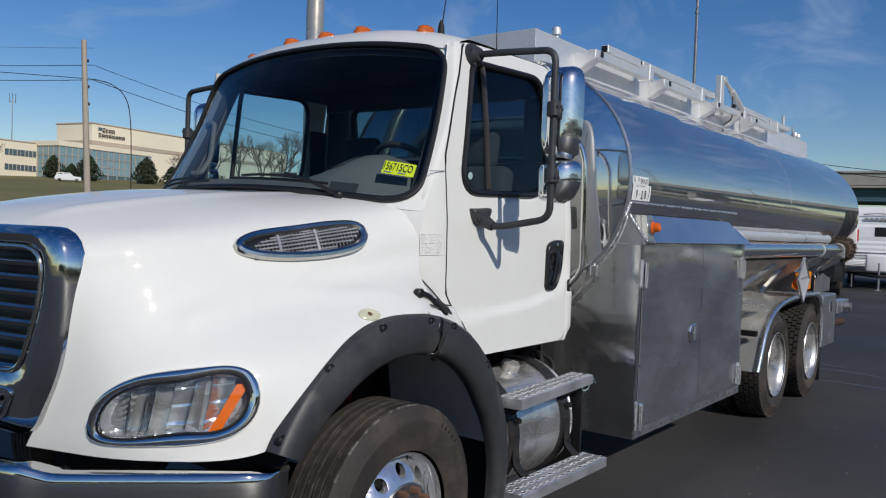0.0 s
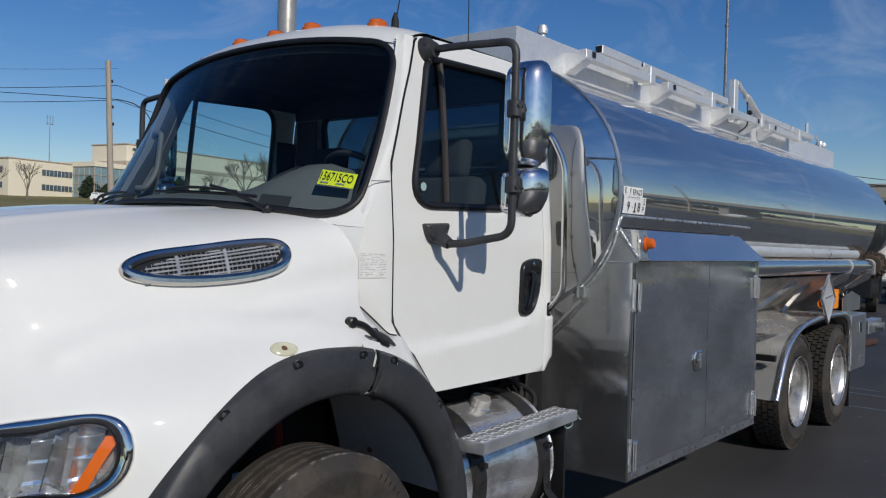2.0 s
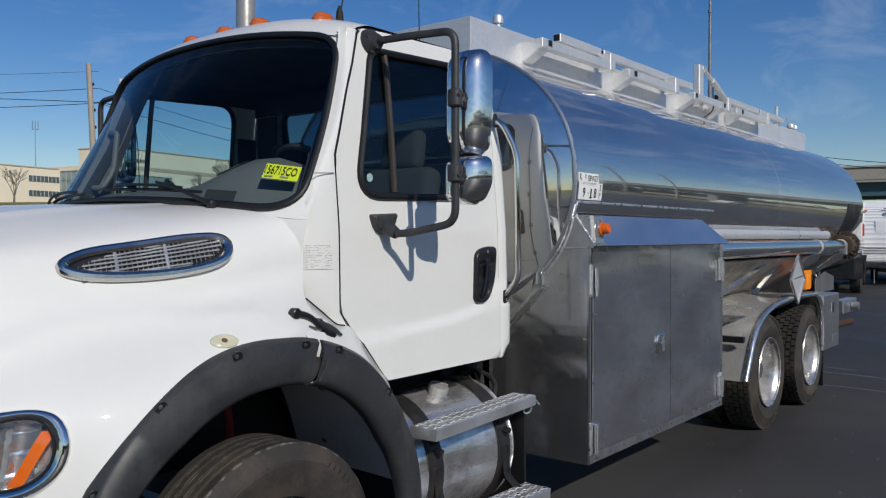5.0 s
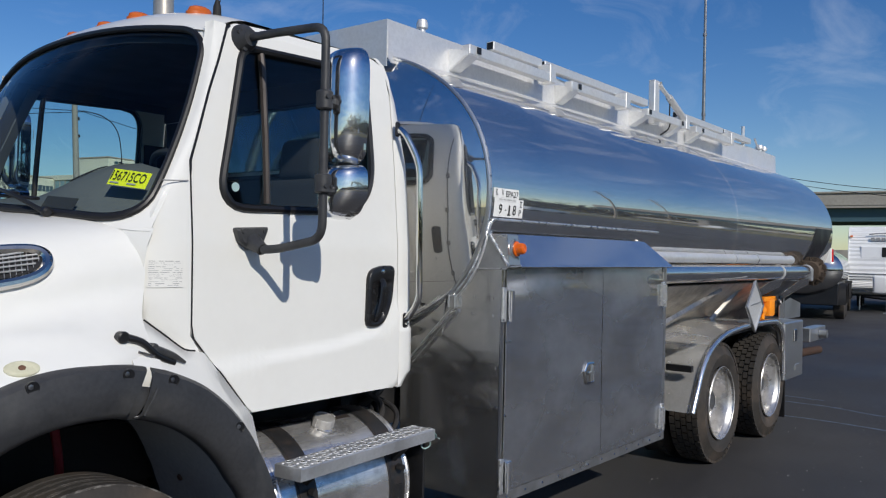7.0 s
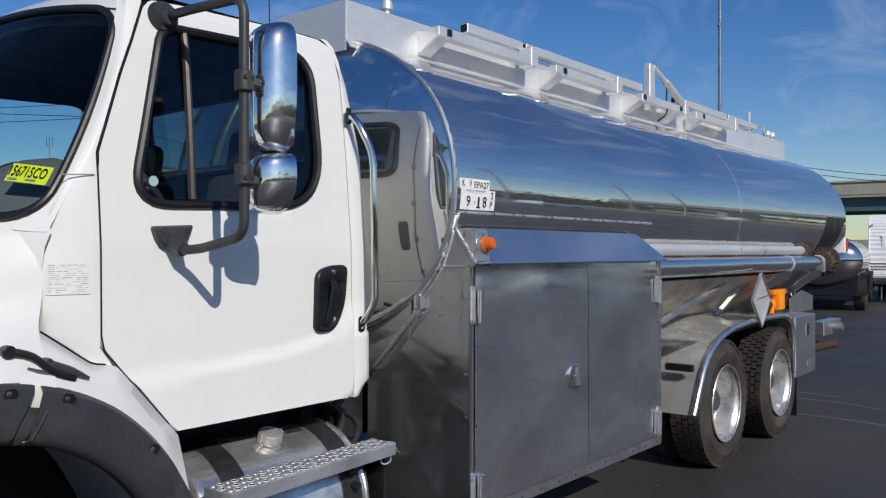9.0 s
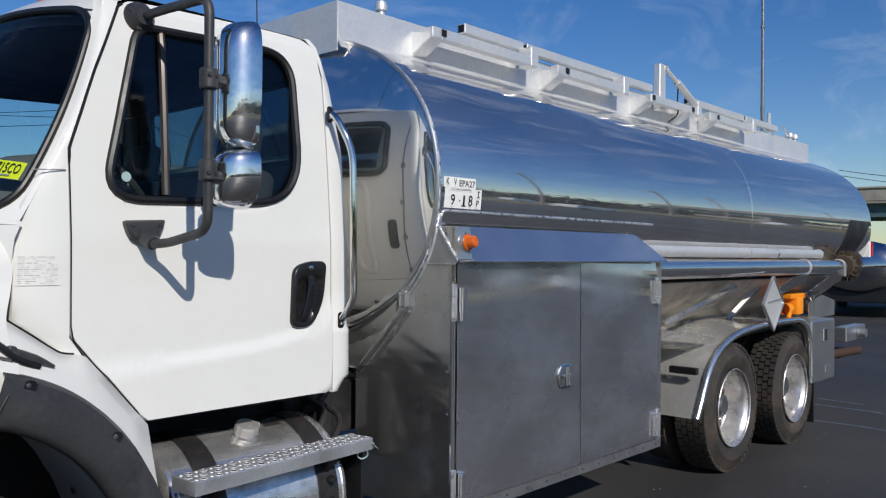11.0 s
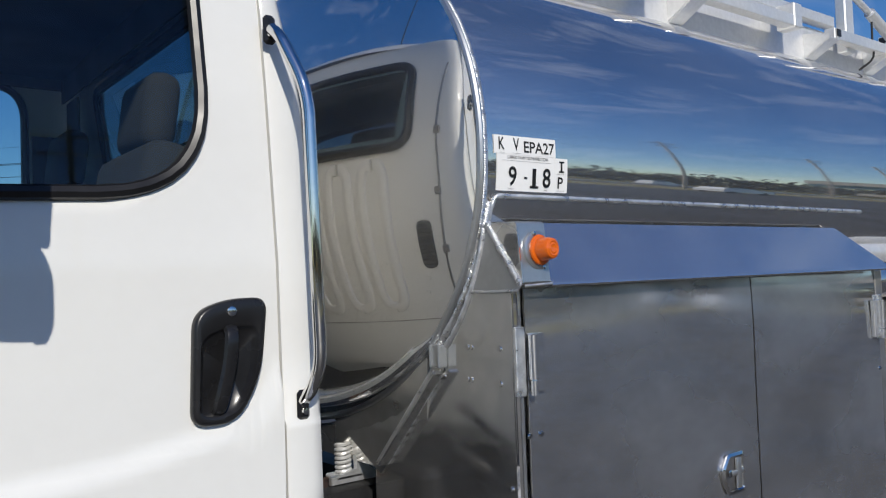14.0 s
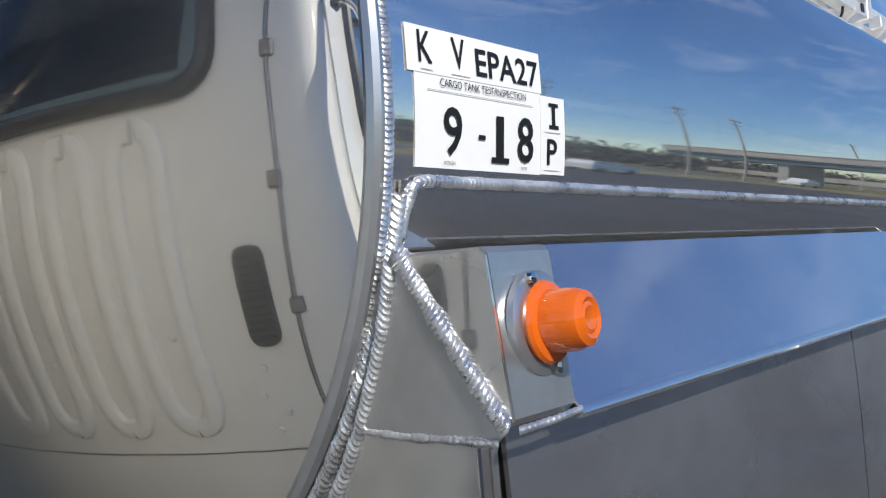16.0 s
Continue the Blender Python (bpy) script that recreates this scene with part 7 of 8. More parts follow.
# orange valve actuator
b = box((8.33, -0.98, 1.09), (8.50, -0.84, 1.27), 0.02, seg=2)
box((8.22, -0.96, 1.245), (8.66, -0.86, 1.295), 0.01, b)
lathe([(0, 0.055), (0.12, 0.055), (0.13, 0.03), (0.13, 0)], (8.18, -0.9, 1.15), (1, 0, 0), 14, b)
tube([(8.28, -0.92, 1.16), (8.16, -0.95, 1.06)], 0.022, 8, False, b)
lathe([(0, 0.03), (0.10, 0.03), (0.11, 0.02), (0.11, 0)], (8.50, -0.91, 1.18), (1, 0, 0), 12, b)
part("valve_actuator", b, M_VALVE, truck, "orange painted valve actuator")
b = tube(spline([(8.6, -0.95, 1.3), (8.7, -0.98, 1.2), (8.75, -0.95, 1.28), (8.9, -0.95, 1.25)], 14), 0.012, 8)
tube([(8.72, -1.0, 1.28), (8.72, -1.0, 1.05)], 0.012, 8, False, b)
tube([(8.8, -0.9, 1.3), (8.8, -0.9, 1.1)], 0.016, 8, False, b)
part("valve_linkage", b, M_STEEL, truck)

# ---- tandem fender ----
FO = spline([(5.585, 0.50), (5.63, 0.575), (5.71, 0.71), (5.79, 0.83), (5.92, 0.94), (6.12, 1.02), (6.40, 1.072), (6.9, 1.10), (7.4, 1.10), (7.70, 1.08), (7.87, 0.98), (7.93, 0.80), (7.94, 0.56)], 70)
rows = [[(x, y, z) for x, z in FO] for y in np.linspace(-1.225, -0.55, 8)]
fend = part("tandem_fender", surf(rows), M_FENDER, truck, "polished aluminium tandem wheel fender", smooth=50, thick=0.005)
part("fender_lip", tube([(x, -1.228, z) for x, z in FO], 0.025, 12), M_LID, fend)
part("fender_inner_lip", tube([(x, -1.20, z) for x, z in spline([(5.64, 0.5), (5.74, 0.68), (5.83, 0.81), (5.96, 0.91), (6.16, 0.985), (6.5, 1.035), (7.4, 1.065), (7.66, 1.03), (7.83, 0.93), (7.90, 0.6)], 50)], 0.008, 6), M_GASKET, fend)
b = surf([[(x, y, z) for y in (-1.2, -0.62)] for x, z in ((5.12, 1.10), (5.5, 1.12), (5.98, 1.06))])
part("fender_apron", b, M_FENDER, fend, thick=0.006)
part("fender_slot", box((5.655, -1.19, 0.80), (5.70, -0.98, 0.85), 0.004), M_GASKET, fend)
b = box((7.95, -1.235, 0.485), (8.61, -0.75, 1.062), 0.012)
ub = part("tail_box", b, M_GALV, truck, "aluminium tail tool box")
part("tail_box_latch", box((8.24, -1.25, 0.86), (8.34, -1.235, 0.98), 0.006), M_CHROME, ub)
part("tail_box_plate", box((8.32, -1.24, 0.56), (8.50, -1.234, 0.62), 0.002), M_GALV, ub)
b = box((8.14, -1.19, 0.10), (8.16, -0.62, 0.62), 0.004)
part("mud_flap", b, M_GASKET, truck, "black rubber mud flap")
b = prism(np.array([(8.55, 1.045), (9.35, 1.045), (9.35, 1.20), (8.95, 1.27), (8.55, 1.20)]), lambda u, v, d: (u, -1.0 - d, v), 0.0, 0.008)
part("tail_plate", b, M_GALV, truck, "grey aluminium tail plate")
b = box((9.55, -1.07, 0.74), (10.25, -0.95, 0.90), 0.008)
tube([(9.95, -1.075, 0.82), (9.95, -1.16, 0.82)], 0.05, 16, False, b)
part("tail_bumper_bracket", b, M_GALV, truck, "aluminium tail bracket with a round port")
part("tail_pipe", tube([(9.1, -0.95, 0.62), (10.22, -1.0, 0.60)], 0.048, 16), M_DARKRUST, truck, "rusty tail pipe")
b = box((10.05, -0.85, 0.5), (10.2, 0.85, 0.62), 0.01)
part("rear_underrun_bar", b, M_CHASSIS, truck)
# hazard placard holder
pl = np.array([(6.94 + dx, 1.268 + dz) for dx, dz in ((0, 0.225), (0.225, 0), (0, -0.225), (-0.225, 0))])
hold = part("placard_holder", prism(pl, lambda u, v, d: (u, -1.245 - d, v), 0.0, 0.012, 0.004), M_ALU, truck, "blank aluminium diamond placard holder")
for a, c in zip(pl, np.roll(pl, -1, 0)):
    part("placard_edge", tube([(a[0], -1.26, a[1]), (c[0], -1.26, c[1])], 0.009, 6), M_GALV, hold)
part("placard_bar", tube([(6.82, -1.262, 1.28), (7.08, -1.262, 1.30)], 0.006, 6), M_GALV, hold)
part("placard_arm", box((6.92, -1.25, 1.12), (6.96, -1.10, 1.14), 0.003), M_ALU, hold)

# data plate on the cab side
dp = bmesh.new()
def pillar_y(x, d):
    k = (x - 1.14) / 0.167
    return -(0.985 + 0.034 * (1 - max(0.0, 1 - k) ** 2.2)) - d


surf([[(x, pillar_y(x, 0.0022), z) for x in np.linspace(1.147, 1.273, 8)] for z in (1.537, 1.634)], dp)
plate = part("data_plate", dp, M_WHITE, truck, "pale data plate with fine print")
pr = bmesh.new()
random.seed(9)
for k in range(14):
    z = 1.631 - 0.0066 * k
    x = 1.151
    while x < 1.262:
        w = random.uniform(0.008, 0.035)
        surf([[(xx, pillar_y(xx, 0.0028), zz) for xx in (x, min(x + w, 1.268))] for zz in (z - (0.0011 if k % 3 else 0.0019), z)], pr)
        x += w + random.choice((0.005, 0.012, 0.03))
part("plate_print", pr, M_GREYINK, plate)

# red air hose inside the wheel well
part("red_air_hose", tube(spline([(0.945, -0.74, 1.10), (0.955, -0.75, 1.02), (0.972, -0.75, 0.90), (0.98, -0.72, 0.80)], 14), 0.016, 10), M_HOSE, truck, "dark red air hose")

# ================= surroundings =================
def ground_z(x, y):
    """Flat lot, a grassy rise to the far side of the truck, a low bank behind the camera."""
    r = math.hypot(x, y)
    a = math.degrees(math.atan2(y, x))
    w = max(0.0, min(1.0, (a - 30) / 14)) * max(0.0, min(1.0, (125 - a) / 25))
    h = curve(r, [0, 42, 62, 78, 120, 178, 205, 300, 3000], [0, 0, 1.9, 2.4, 4.6, 8.0, 10.0, 11.4, 20])
    return w * h


rs = [0, 4, 8, 14, 22, 30, 38, 45, 52, 60, 68, 78, 90, 105, 120, 140, 160, 178, 190, 205, 240, 300, 450, 800, 1500, 3000]
rows = []
for r in rs:
    rows.append([(r * math.cos(2 * math.pi * k / 144), r * math.sin(2 * math.pi * k / 144), ground_z(r * math.cos(2 * math.pi * k / 144), r * math.sin(2 * math.pi * k / 144)) - 0.03) for k in range(144)])
ground = tagged(part("ground", surf(rows, close_v=True), M_GRASS, None, smooth=80), "mown winter grass ground rising behind the lot", "ground", kind="structure")

b = surf([[(x, y, 0.0) for x in np.linspace(-34, 62, 25)] for y in np.linspace(-26, 34, 16)])
lot = tagged(part("road", b, M_ASPHALT, None), "freshly sealed dark asphalt lot", "pavement", kind="structure")
# chalk marks on the asphalt
for k, pts in enumerate((((9.73, -0.4), (9.71, -0.82), (9.69, -1.28), (9.54, -1.68), (9.42, -2.15)), ((8.74, -0.6), (8.76, -0.99), (8.77, -1.39), (8.71, -1.85), (8.6, -2.4)), ((10.13, -0.6), (10.12, -0.74), (10.10, -0.95), (10.09, -1.11)))):
    p = spline([(x, y, 0) for x, y in pts], 30)
    t = np.gradient(p, axis=0)
    n = np.stack([-t[:, 1], t[:, 0], 0 * t[:, 0]], 1)
    n /= np.linalg.norm(n, axis=1)[:, None]
    w = 0.011 + 0.004 * np.sin(np.arange(30) * 1.7)[:, None]
    b = surf([p + n * w + np.array([0, 0, 0.004]), p - n * w + np.array([0, 0, 0.004])])
    tagged(part("chalk_mark", b, M_CHALK, None), "faded bluish chalk line on asphalt", "marking", kind="structure")

# grit and small stones strewn over the lot
random.seed(41)
b = bmesh.new()
for k in range(420):
    x, y, r = random.uniform(1.5, 12.0), random.uniform(-3.2, -0.9), 0.0025 + 0.006 * random.random() ** 3
    m = Matrix.Translation((x, y, r * 0.4)) @ Euler((0, 0, random.uniform(0, 6))).to_matrix().to_4x4()
    vs = [b.verts.new(m @ Vector(q)) for q in ((-r, 0, 0), (0, -r * 0.7, 0), (r * 0.8, 0, 0), (0, r * 0.9, 0), (0, 0, r * 0.7), (0, 0, -r * 0.4))]
    for i in range(4):
        b.faces.new((vs[i], vs[(i + 1) % 4], vs[4]))
        b.faces.new((vs[(i + 1) % 4], vs[i], vs[5]))
tagged(part("grit", b, M_PEBBLE, None), "pale grit strewn on the asphalt", "grit", kind="stuff")


def far(az, d):
    return (d * math.cos(radians(az)) - 1.0, d * math.sin(radians(az)) - 3.3)


# ---- office building on the rise ----
def building():
    x0, y0 = 88.24, 169.87
    e = tagged(new("office_building"), "cream precast office building with a glazed front", "building")
    base = ground_z(x0, y0) - 0.3
    # u runs to the right along the front, v away from the camera; heights are above the lot
    e.matrix_world = Matrix.Translation((x0, y0, 0)) @ pose(0, 0, 0, 0, 0, 12)

    def blk(name, u0, u1, v0, v1, z0, z1, mat, lab=""):
        return part(name, box((u0, v0, z0), (u1, v1, z1), 0.05), mat, e, lab)

    blk("low_wing", -15.4, 2.5, 7, 40, base, 16.65, M_BUILD, "low cream office wing")
    blk("wing_cap", -15.6, 2.5, 6.85, 40.2, 16.45, 16.75, M_BAND)
    blk("hall", 13.9, 90.0, 6, 18, base, 22.8, M_BUILD, "tall cream hall")
    blk("hall_band", 13.7, 90.2, 5.85, 18.1, 17.9, 18.9, M_BAND, "tan precast band")
    blk("hall_cap", 13.7, 90.2, 5.8, 18.2, 22.8, 23.1, M_BAND)
    blk("link_block", 8.0, 13.9, 12, 18, base, 17.7, M_BUILD)
    blk("glazed_front", 0, 26.4, 0, 16, base, 16.1, M_CURTAIN, "blue green curtain wall")
    blk("glazed_front_cap", -0.25, 26.7, -0.25, 16, 16.1, 17.2, M_BUILD)
    for u in np.arange(0, 26.5, 1.65):
        part("mullion", box((u - 0.06, -0.14, base), (u + 0.06, 0.0, 16.1)), M_BAND, e)
    for v in np.arange(0, 7.0, 1.65):
        part("mullion", box((-0.14, v - 0.06, base), (0.0, v + 0.06, 16.1)), M_BAND, e)
    for z in (10.6, 12.3, 14.2):
        part("transom", box((0, -0.12, z - 0.05), (26.4, 0.0, z + 0.05)), M_BAND, e)
        part("transom", box((-0.12, 0, z - 0.05), (0.0, 7.0, z + 0.05)), M_BAND, e)
    # two window ribbons, of four lights each
    for z0, z1 in ((13.5, 14.8), (10.35, 11.6)):
        for k in range(4):
            u = -7.7 + k * 1.9
            win = part("window", box((u, 6.9, z0), (u + 1.75, 7.0, z1)), M_DARKWIN, e)
            part("window_bar", box((u + 0.85, 6.84, z0), (u + 0.92, 6.9, z1)), M_BUILD, win)
    for k in range(9):
        v = 9.0 + k * 3.2
        for z0, z1 in ((13.5, 14.8), (10.35, 11.6)):
            part("window", box((-15.5, v, z0), (-15.4, v + 2.4, z1)), M_DARKWIN, e)
    for u in np.arange(11, 22, 2.6):
        part("entrance_window", box((u, -0.18, base + 0.4), (u + 2.0, -0.08, base + 1.9)), M_DARKWIN, e)
    # sign: two dark bars of lettering and a small blue mark
    part("sign_mark", box((15.5, 5.75, 21.5), (16.6, 5.85, 22.1)), M_TEAL, e)
    for u0, u1, z0, z1, n in ((16.8, 20.6, 20.95, 21.9, 4), (15.6, 23.8, 19.75, 20.6, 8)):
        w = (u1 - u0) / n
        for k in range(n):
            tall = 0.2 if k == 0 else 0.0
            u = u0 + k * w
            bb = box((u, 5.78, z0 - tall * 0.3), (u + w * 0.17, 5.84, z1 + tall))
            box((u + w * 0.56, 5.78, z0 - tall * 0.3), (u + w * 0.72, 5.84, z1 + tall), 0.0, bb)
            box((u + w * 0.17, 5.78, z1 - 0.18 + tall), (u + w * 0.56, 5.84, z1 + tall), 0.0, bb)
            box((u + w * 0.17, 5.78, z0 + 0.3), (u + w * 0.56, 5.84, z0 + 0.44), 0.0, bb)
            part("sign_bar", bb, M_INK, e)
    return e


building()


# ---- vehicles far off ----
def car(x, y, yaw, mat, label, tall=1.75, length=4.8):
    e = tagged(new("car"), label, "car")
    e.matrix_world = pose(x, y, ground_z(x, y), 0, 0, yaw)
    L = length / 2
    prof = [(-L, 0.35), (-L, 0.95), (-L + 0.15, 1.02), (-L + 0.35, tall - 0.05), (-L + 0.6, tall), (0.3, tall), (1.0, 1.1), (L - 0.15, 0.98), (L, 0.8), (L, 0.35)]
    rows = []
    for w, k in ((-0.92, 0.94), (-0.88, 1.0), (-0.7, 1.0), (0.7, 1.0), (0.88, 1.0), (0.92, 0.94)):
        rows.append([(px, w * (0.86 if pz > 1.2 else 1.0), pz * k) for px, pz in prof])
    b = surf(rows)
    for r in (rows[0], rows[-1]):
        b.faces.new([b.verts.new(p) for p in r])
    part("body", b, mat, e, smooth=30)
    for u0, u1 in ((-L + 0.45, -0.9), (-0.8, 0.25)):
        for s in (-1, 1):
            part("window", box((u0, s * 0.80 - 0.02, 1.12), (u1, s * 0.80 + 0.02, tall - 0.14), 0.01), M_DARKWIN, e)
    for u in (-L + 0.85, L - 0.9):
        for s in (-1, 1):
            part("wheel", lathe([(-0.1, 0.0), (-0.1, 0.33), (0.1, 0.33), (0.1, 0)], (u, s * 0.82, 0.33), (0, s, 0), 16), M_TYRE, e)
    return e


cx, cy = far(62.2, 178)
car(cx, cy, 60 - 90, M_CARWHITE, "white sport utility vehicle parked on the grass bank")


def pole(x, y, h, name="utility_pole", arms=(), label="weathered grey wooden utility pole", lean=0.0, r=0.24):
    e = tagged(new(name), label, "pole")
    e.matrix_world = pose(x, y, ground_z(x, y) - 0.1, 0, lean, 0)
    part("shaft", tube([(0, 0, z) for z in np.linspace(0, h, 10)], list(np.linspace(r, r * 0.7, 10)), 12), M_WOOD, e)
    for z, l, yaw in arms:
        b = box((-l, -0.06, -0.06), (l, 0.06, 0.06), 0.01)
        b.transform(pose(0, 0.16, z, 0, 0, yaw))
        part("crossarm", b, M_WOOD, e)
    for z in (h * 0.9, h * 0.78, h * 0.70):
        part("insulator", lathe([(0, 0.03), (0.05, 0.05), (0.12, 0.04), (0.14, 0)], (0.16, 0, z), (0, 0, 1), 10), M_CHASSIS, e)
    return e


def wire(p, q, sag, name="cable", r=0.014, n=24):
    p, q = Vector(p), Vector(q)
    pts = [p.lerp(q, k / n) - Vector((0, 0, sag * 4 * (k / n) * (1 - k / n))) for k in range(n + 1)]
    return tagged(part(name, tube(pts, r, 5), M_WIRE, None), "thin black overhead utility cable", "cable")


PX, PY = 16.89, 29.82
PB = ground_z(PX, PY)
pole(PX, PY, 8.97 - PB + 0.1, lean=-2.8, r=0.150)
for z, sag, rr in ((8.71, 0.38, 0.007), (7.99, 0.56, 0.014), (7.39, -0.10, 0.016), (7.36, 0.56, 0.015)):
    lx, ly = far(66.75, 40.2)
    wire((PX, PY, z), (PX + (lx - PX) * 7, PY + (ly - PY) * 7, z + 1.57), sag, r=rr)
for z, sag, rr in ((7.99, 0.56, 0.012), (7.36, 0.56, 0.014)):
    lx, ly = far(56.05, 42.2)
    wire((PX, PY, z), (PX + (lx - PX) * 5, PY + (ly - PY) * 5, z - 0.25), sag, r=rr)
dn = spline([(PX, PY, 7.40), (PX + 0.62, PY - 0.38, 7.24), (PX + 1.10, PY - 0.66, 6.77), (PX + 1.31, PY - 0.78, 5.83), (PX + 1.38, PY - 0.82, 3.76), (PX + 1.41, PY - 0.82, 0.0)], 40)
tagged(part("guy_cable", tube(dn, 0.021, 6), M_WIRE, None), "black cable drooping from the pole", "cable")
# wires along the overpass
for dz in (0.0, 0.45):
    wire((73.40, 17.89, 8.65 + dz), (57.31, 0.30, 5.33 + dz), 0.3, r=0.025)
# radio mast
mx, my = far(65.4, 220)
e = tagged(new("radio_mast"), "slender grey steel radio mast", "mast")
e.matrix_world = pose(mx, my, ground_z(mx, my))
part("shaft", tube([(0, 0, 0), (0, 0, 18.5)], [0.14, 0.08], 8), M_STEEL, e)
for dx in (-0.7, 0.0, 0.7):
    part("antenna", tube([(dx, 0, 17.2), (dx, 0, 19.4)], 0.07, 6), M_STEEL, e)
part("antenna_arm", tube([(-0.7, 0, 17.4), (0.7, 0, 17.4)], 0.06, 6), M_STEEL, e)
# slender mast beyond the tank
e = tagged(new("steel_mast"), "tall slender grey steel mast", "mast")
e.matrix_world = pose(89.25, 30.55, 0)
part("shaft", tube([(0, 0, 0), (0, 0, 18), (0, 0, 36)], [0.24, 0.19, 0.13], 10), M_STEEL, e)
for z in (9.0, 18.0, 27.0):
    part("joint_collar", lathe([(-0.15, 0.24), (0.15, 0.22)], (0, 0, z), (0, 0, 1), 10), M_STEEL, e)


# ---- trees ----
def leafy(e, name, centre, rad, count, size, mat, seed, cone=False):
    random.seed(seed)
    b = bmesh.new()
    for k in range(count):
        if cone:
            f = random.random() ** 0.9
            a = random.uniform(0, 6.283)
            lump = 0.82 + 0.22 * math.sin(3 * a + seed) * math.sin(7 * f + seed * 2) + 0.10 * math.sin(5 * a - 2 * f * 9)
            rr = rad[0] * (1 - f ** 2.1) ** 0.8 * min(1.0, 0.55 + 3 * f) * lump * random.random() ** 0.4
            p = Vector((centre[0] + rr * math.cos(a), centre[1] + rr * math.sin(a), centre[2] + rad[2] * f))
        else:
            d = Vector((random.gauss(0, 1), random.gauss(0, 1), random.gauss(0, 1))).normalized() * (random.random() ** 0.45)
            p = Vector(centre) + Vector((d.x * rad[0], d.y * rad[1], d.z * rad[2]))
        s = size * random.uniform(0.6, 1.4)
        m = Matrix.Translation(p) @ Euler((random.uniform(0, 6), random.uniform(0, 6), random.uniform(0, 6))).to_matrix().to_4x4()
        vs = [b.verts.new(m @ Vector(q)) for q in ((-s, 0, 0), (0, -s * 0.5, 0.2 * s), (s, 0, 0), (0, s * 0.5, 0.25 * s))]
        b.faces.new(vs)
    return part(name, b, mat, e, smooth=180)


def bare_tree(x, y, h, seed, label="bare grey winter deciduous tree"):
    random.seed(seed)
    e = tagged(new("tree"), label, "tree")
    e.matrix_world = pose(x, y, ground_z(x, y) - 0.1)
    b = bmesh.new()
    part("trunk", tube([(0, 0, 0), (0.03, 0, h * 0.3)], [h * 0.03, h * 0.022], 8), M_BARK, e)

    def grow(p, d, l, r, depth):
        q = p + d * l
        tube([p, q], [r, r * 0.65], 4, False, b)
        if depth:
            for _ in range(3):
                nd = (d + Vector((random.uniform(-0.7, 0.7), random.uniform(-0.7, 0.7), random.uniform(-0.15, 0.5)))).normalized()
                grow(q, nd, l * random.uniform(0.62, 0.85), r * 0.6, depth - 1)

    for k in range(4):
        d = Vector((random.uniform(-0.6, 0.6), random.uniform(-0.6, 0.6), 1)).normalized()
        grow(Vector((0.03, 0, h * random.uniform(0.22, 0.3))), d, h * 0.22, h * 0.014, 4)
    part("branches", b, M_BARK, e)
    return e


def fir(x, y, h, seed):
    e = tagged(new("tree"), "dark evergreen tree beside the office", "tree")
    e.matrix_world = pose(x, y, ground_z(x, y) - 0.1)
    part("trunk", tube([(0, 0, 0), (0, 0, h * 0.8)], [h * 0.03, 0.03], 8), M_BARK, e)
    leafy(e, "crown", (0, 0, h * 0.04), (h * 0.60, h * 0.60, h * 0.98), 1700, h * 0.055, M_FIR, seed, cone=True)
    return e


for az, d, h, k in ((62.95, 196, 5.0, 1), (62.0, 193, 3.4, 2), (61.0, 190, 5.4, 3), (57.5, 188, 5.6, 4), (55.9, 190, 4.0, 6)):
    fir(*far(az, d), h, k)
for az, d, h, k in ((66.6, 168, 7.6, 11), (68.4, 168, 6.8, 10), (55.3, 175, 7.5, 12), (47, 120, 9.5, 13), (44.5, 125, 9, 14), (42, 118, 9, 15), (39, 120, 9.5, 16), (50, 150, 11, 17), (35, 110, 9, 18), (51.6, 140, 11, 19), (48.6, 138, 12, 20), (53.2, 160, 11, 25), (49.4, 128, 8, 26)):
    bare_tree(*far(az, d), h, k)
for az, d, sx, k in ((54.6, 186, 3.0, 21), (53.0, 186, 3.0, 22)):
    x, y = far(az, d)
    e = tagged(new("shrub"), "brown winter shrub on the bank", "shrub")
    e.matrix_world = pose(x, y, ground_z(x, y))
    leafy(e, "twigs", (0, 0, 1.2), (sx, sx, 1.5), 500, 0.3, M_SHRUB, k)

# road along the foot of the rise
rows = []
for k in range(25):
    a = lerp(30, 110, k / 24)
    rows.append([(r * math.cos(radians(a)), r * math.sin(radians(a)), ground_z(r * math.cos(radians(a)), r * math.sin(radians(a))) + 0.05) for r in (63, 66, 70)])
tagged(part("road", surf(rows), M_ROAD, None), "old grey asphalt road below the bank", "road", kind="structure")

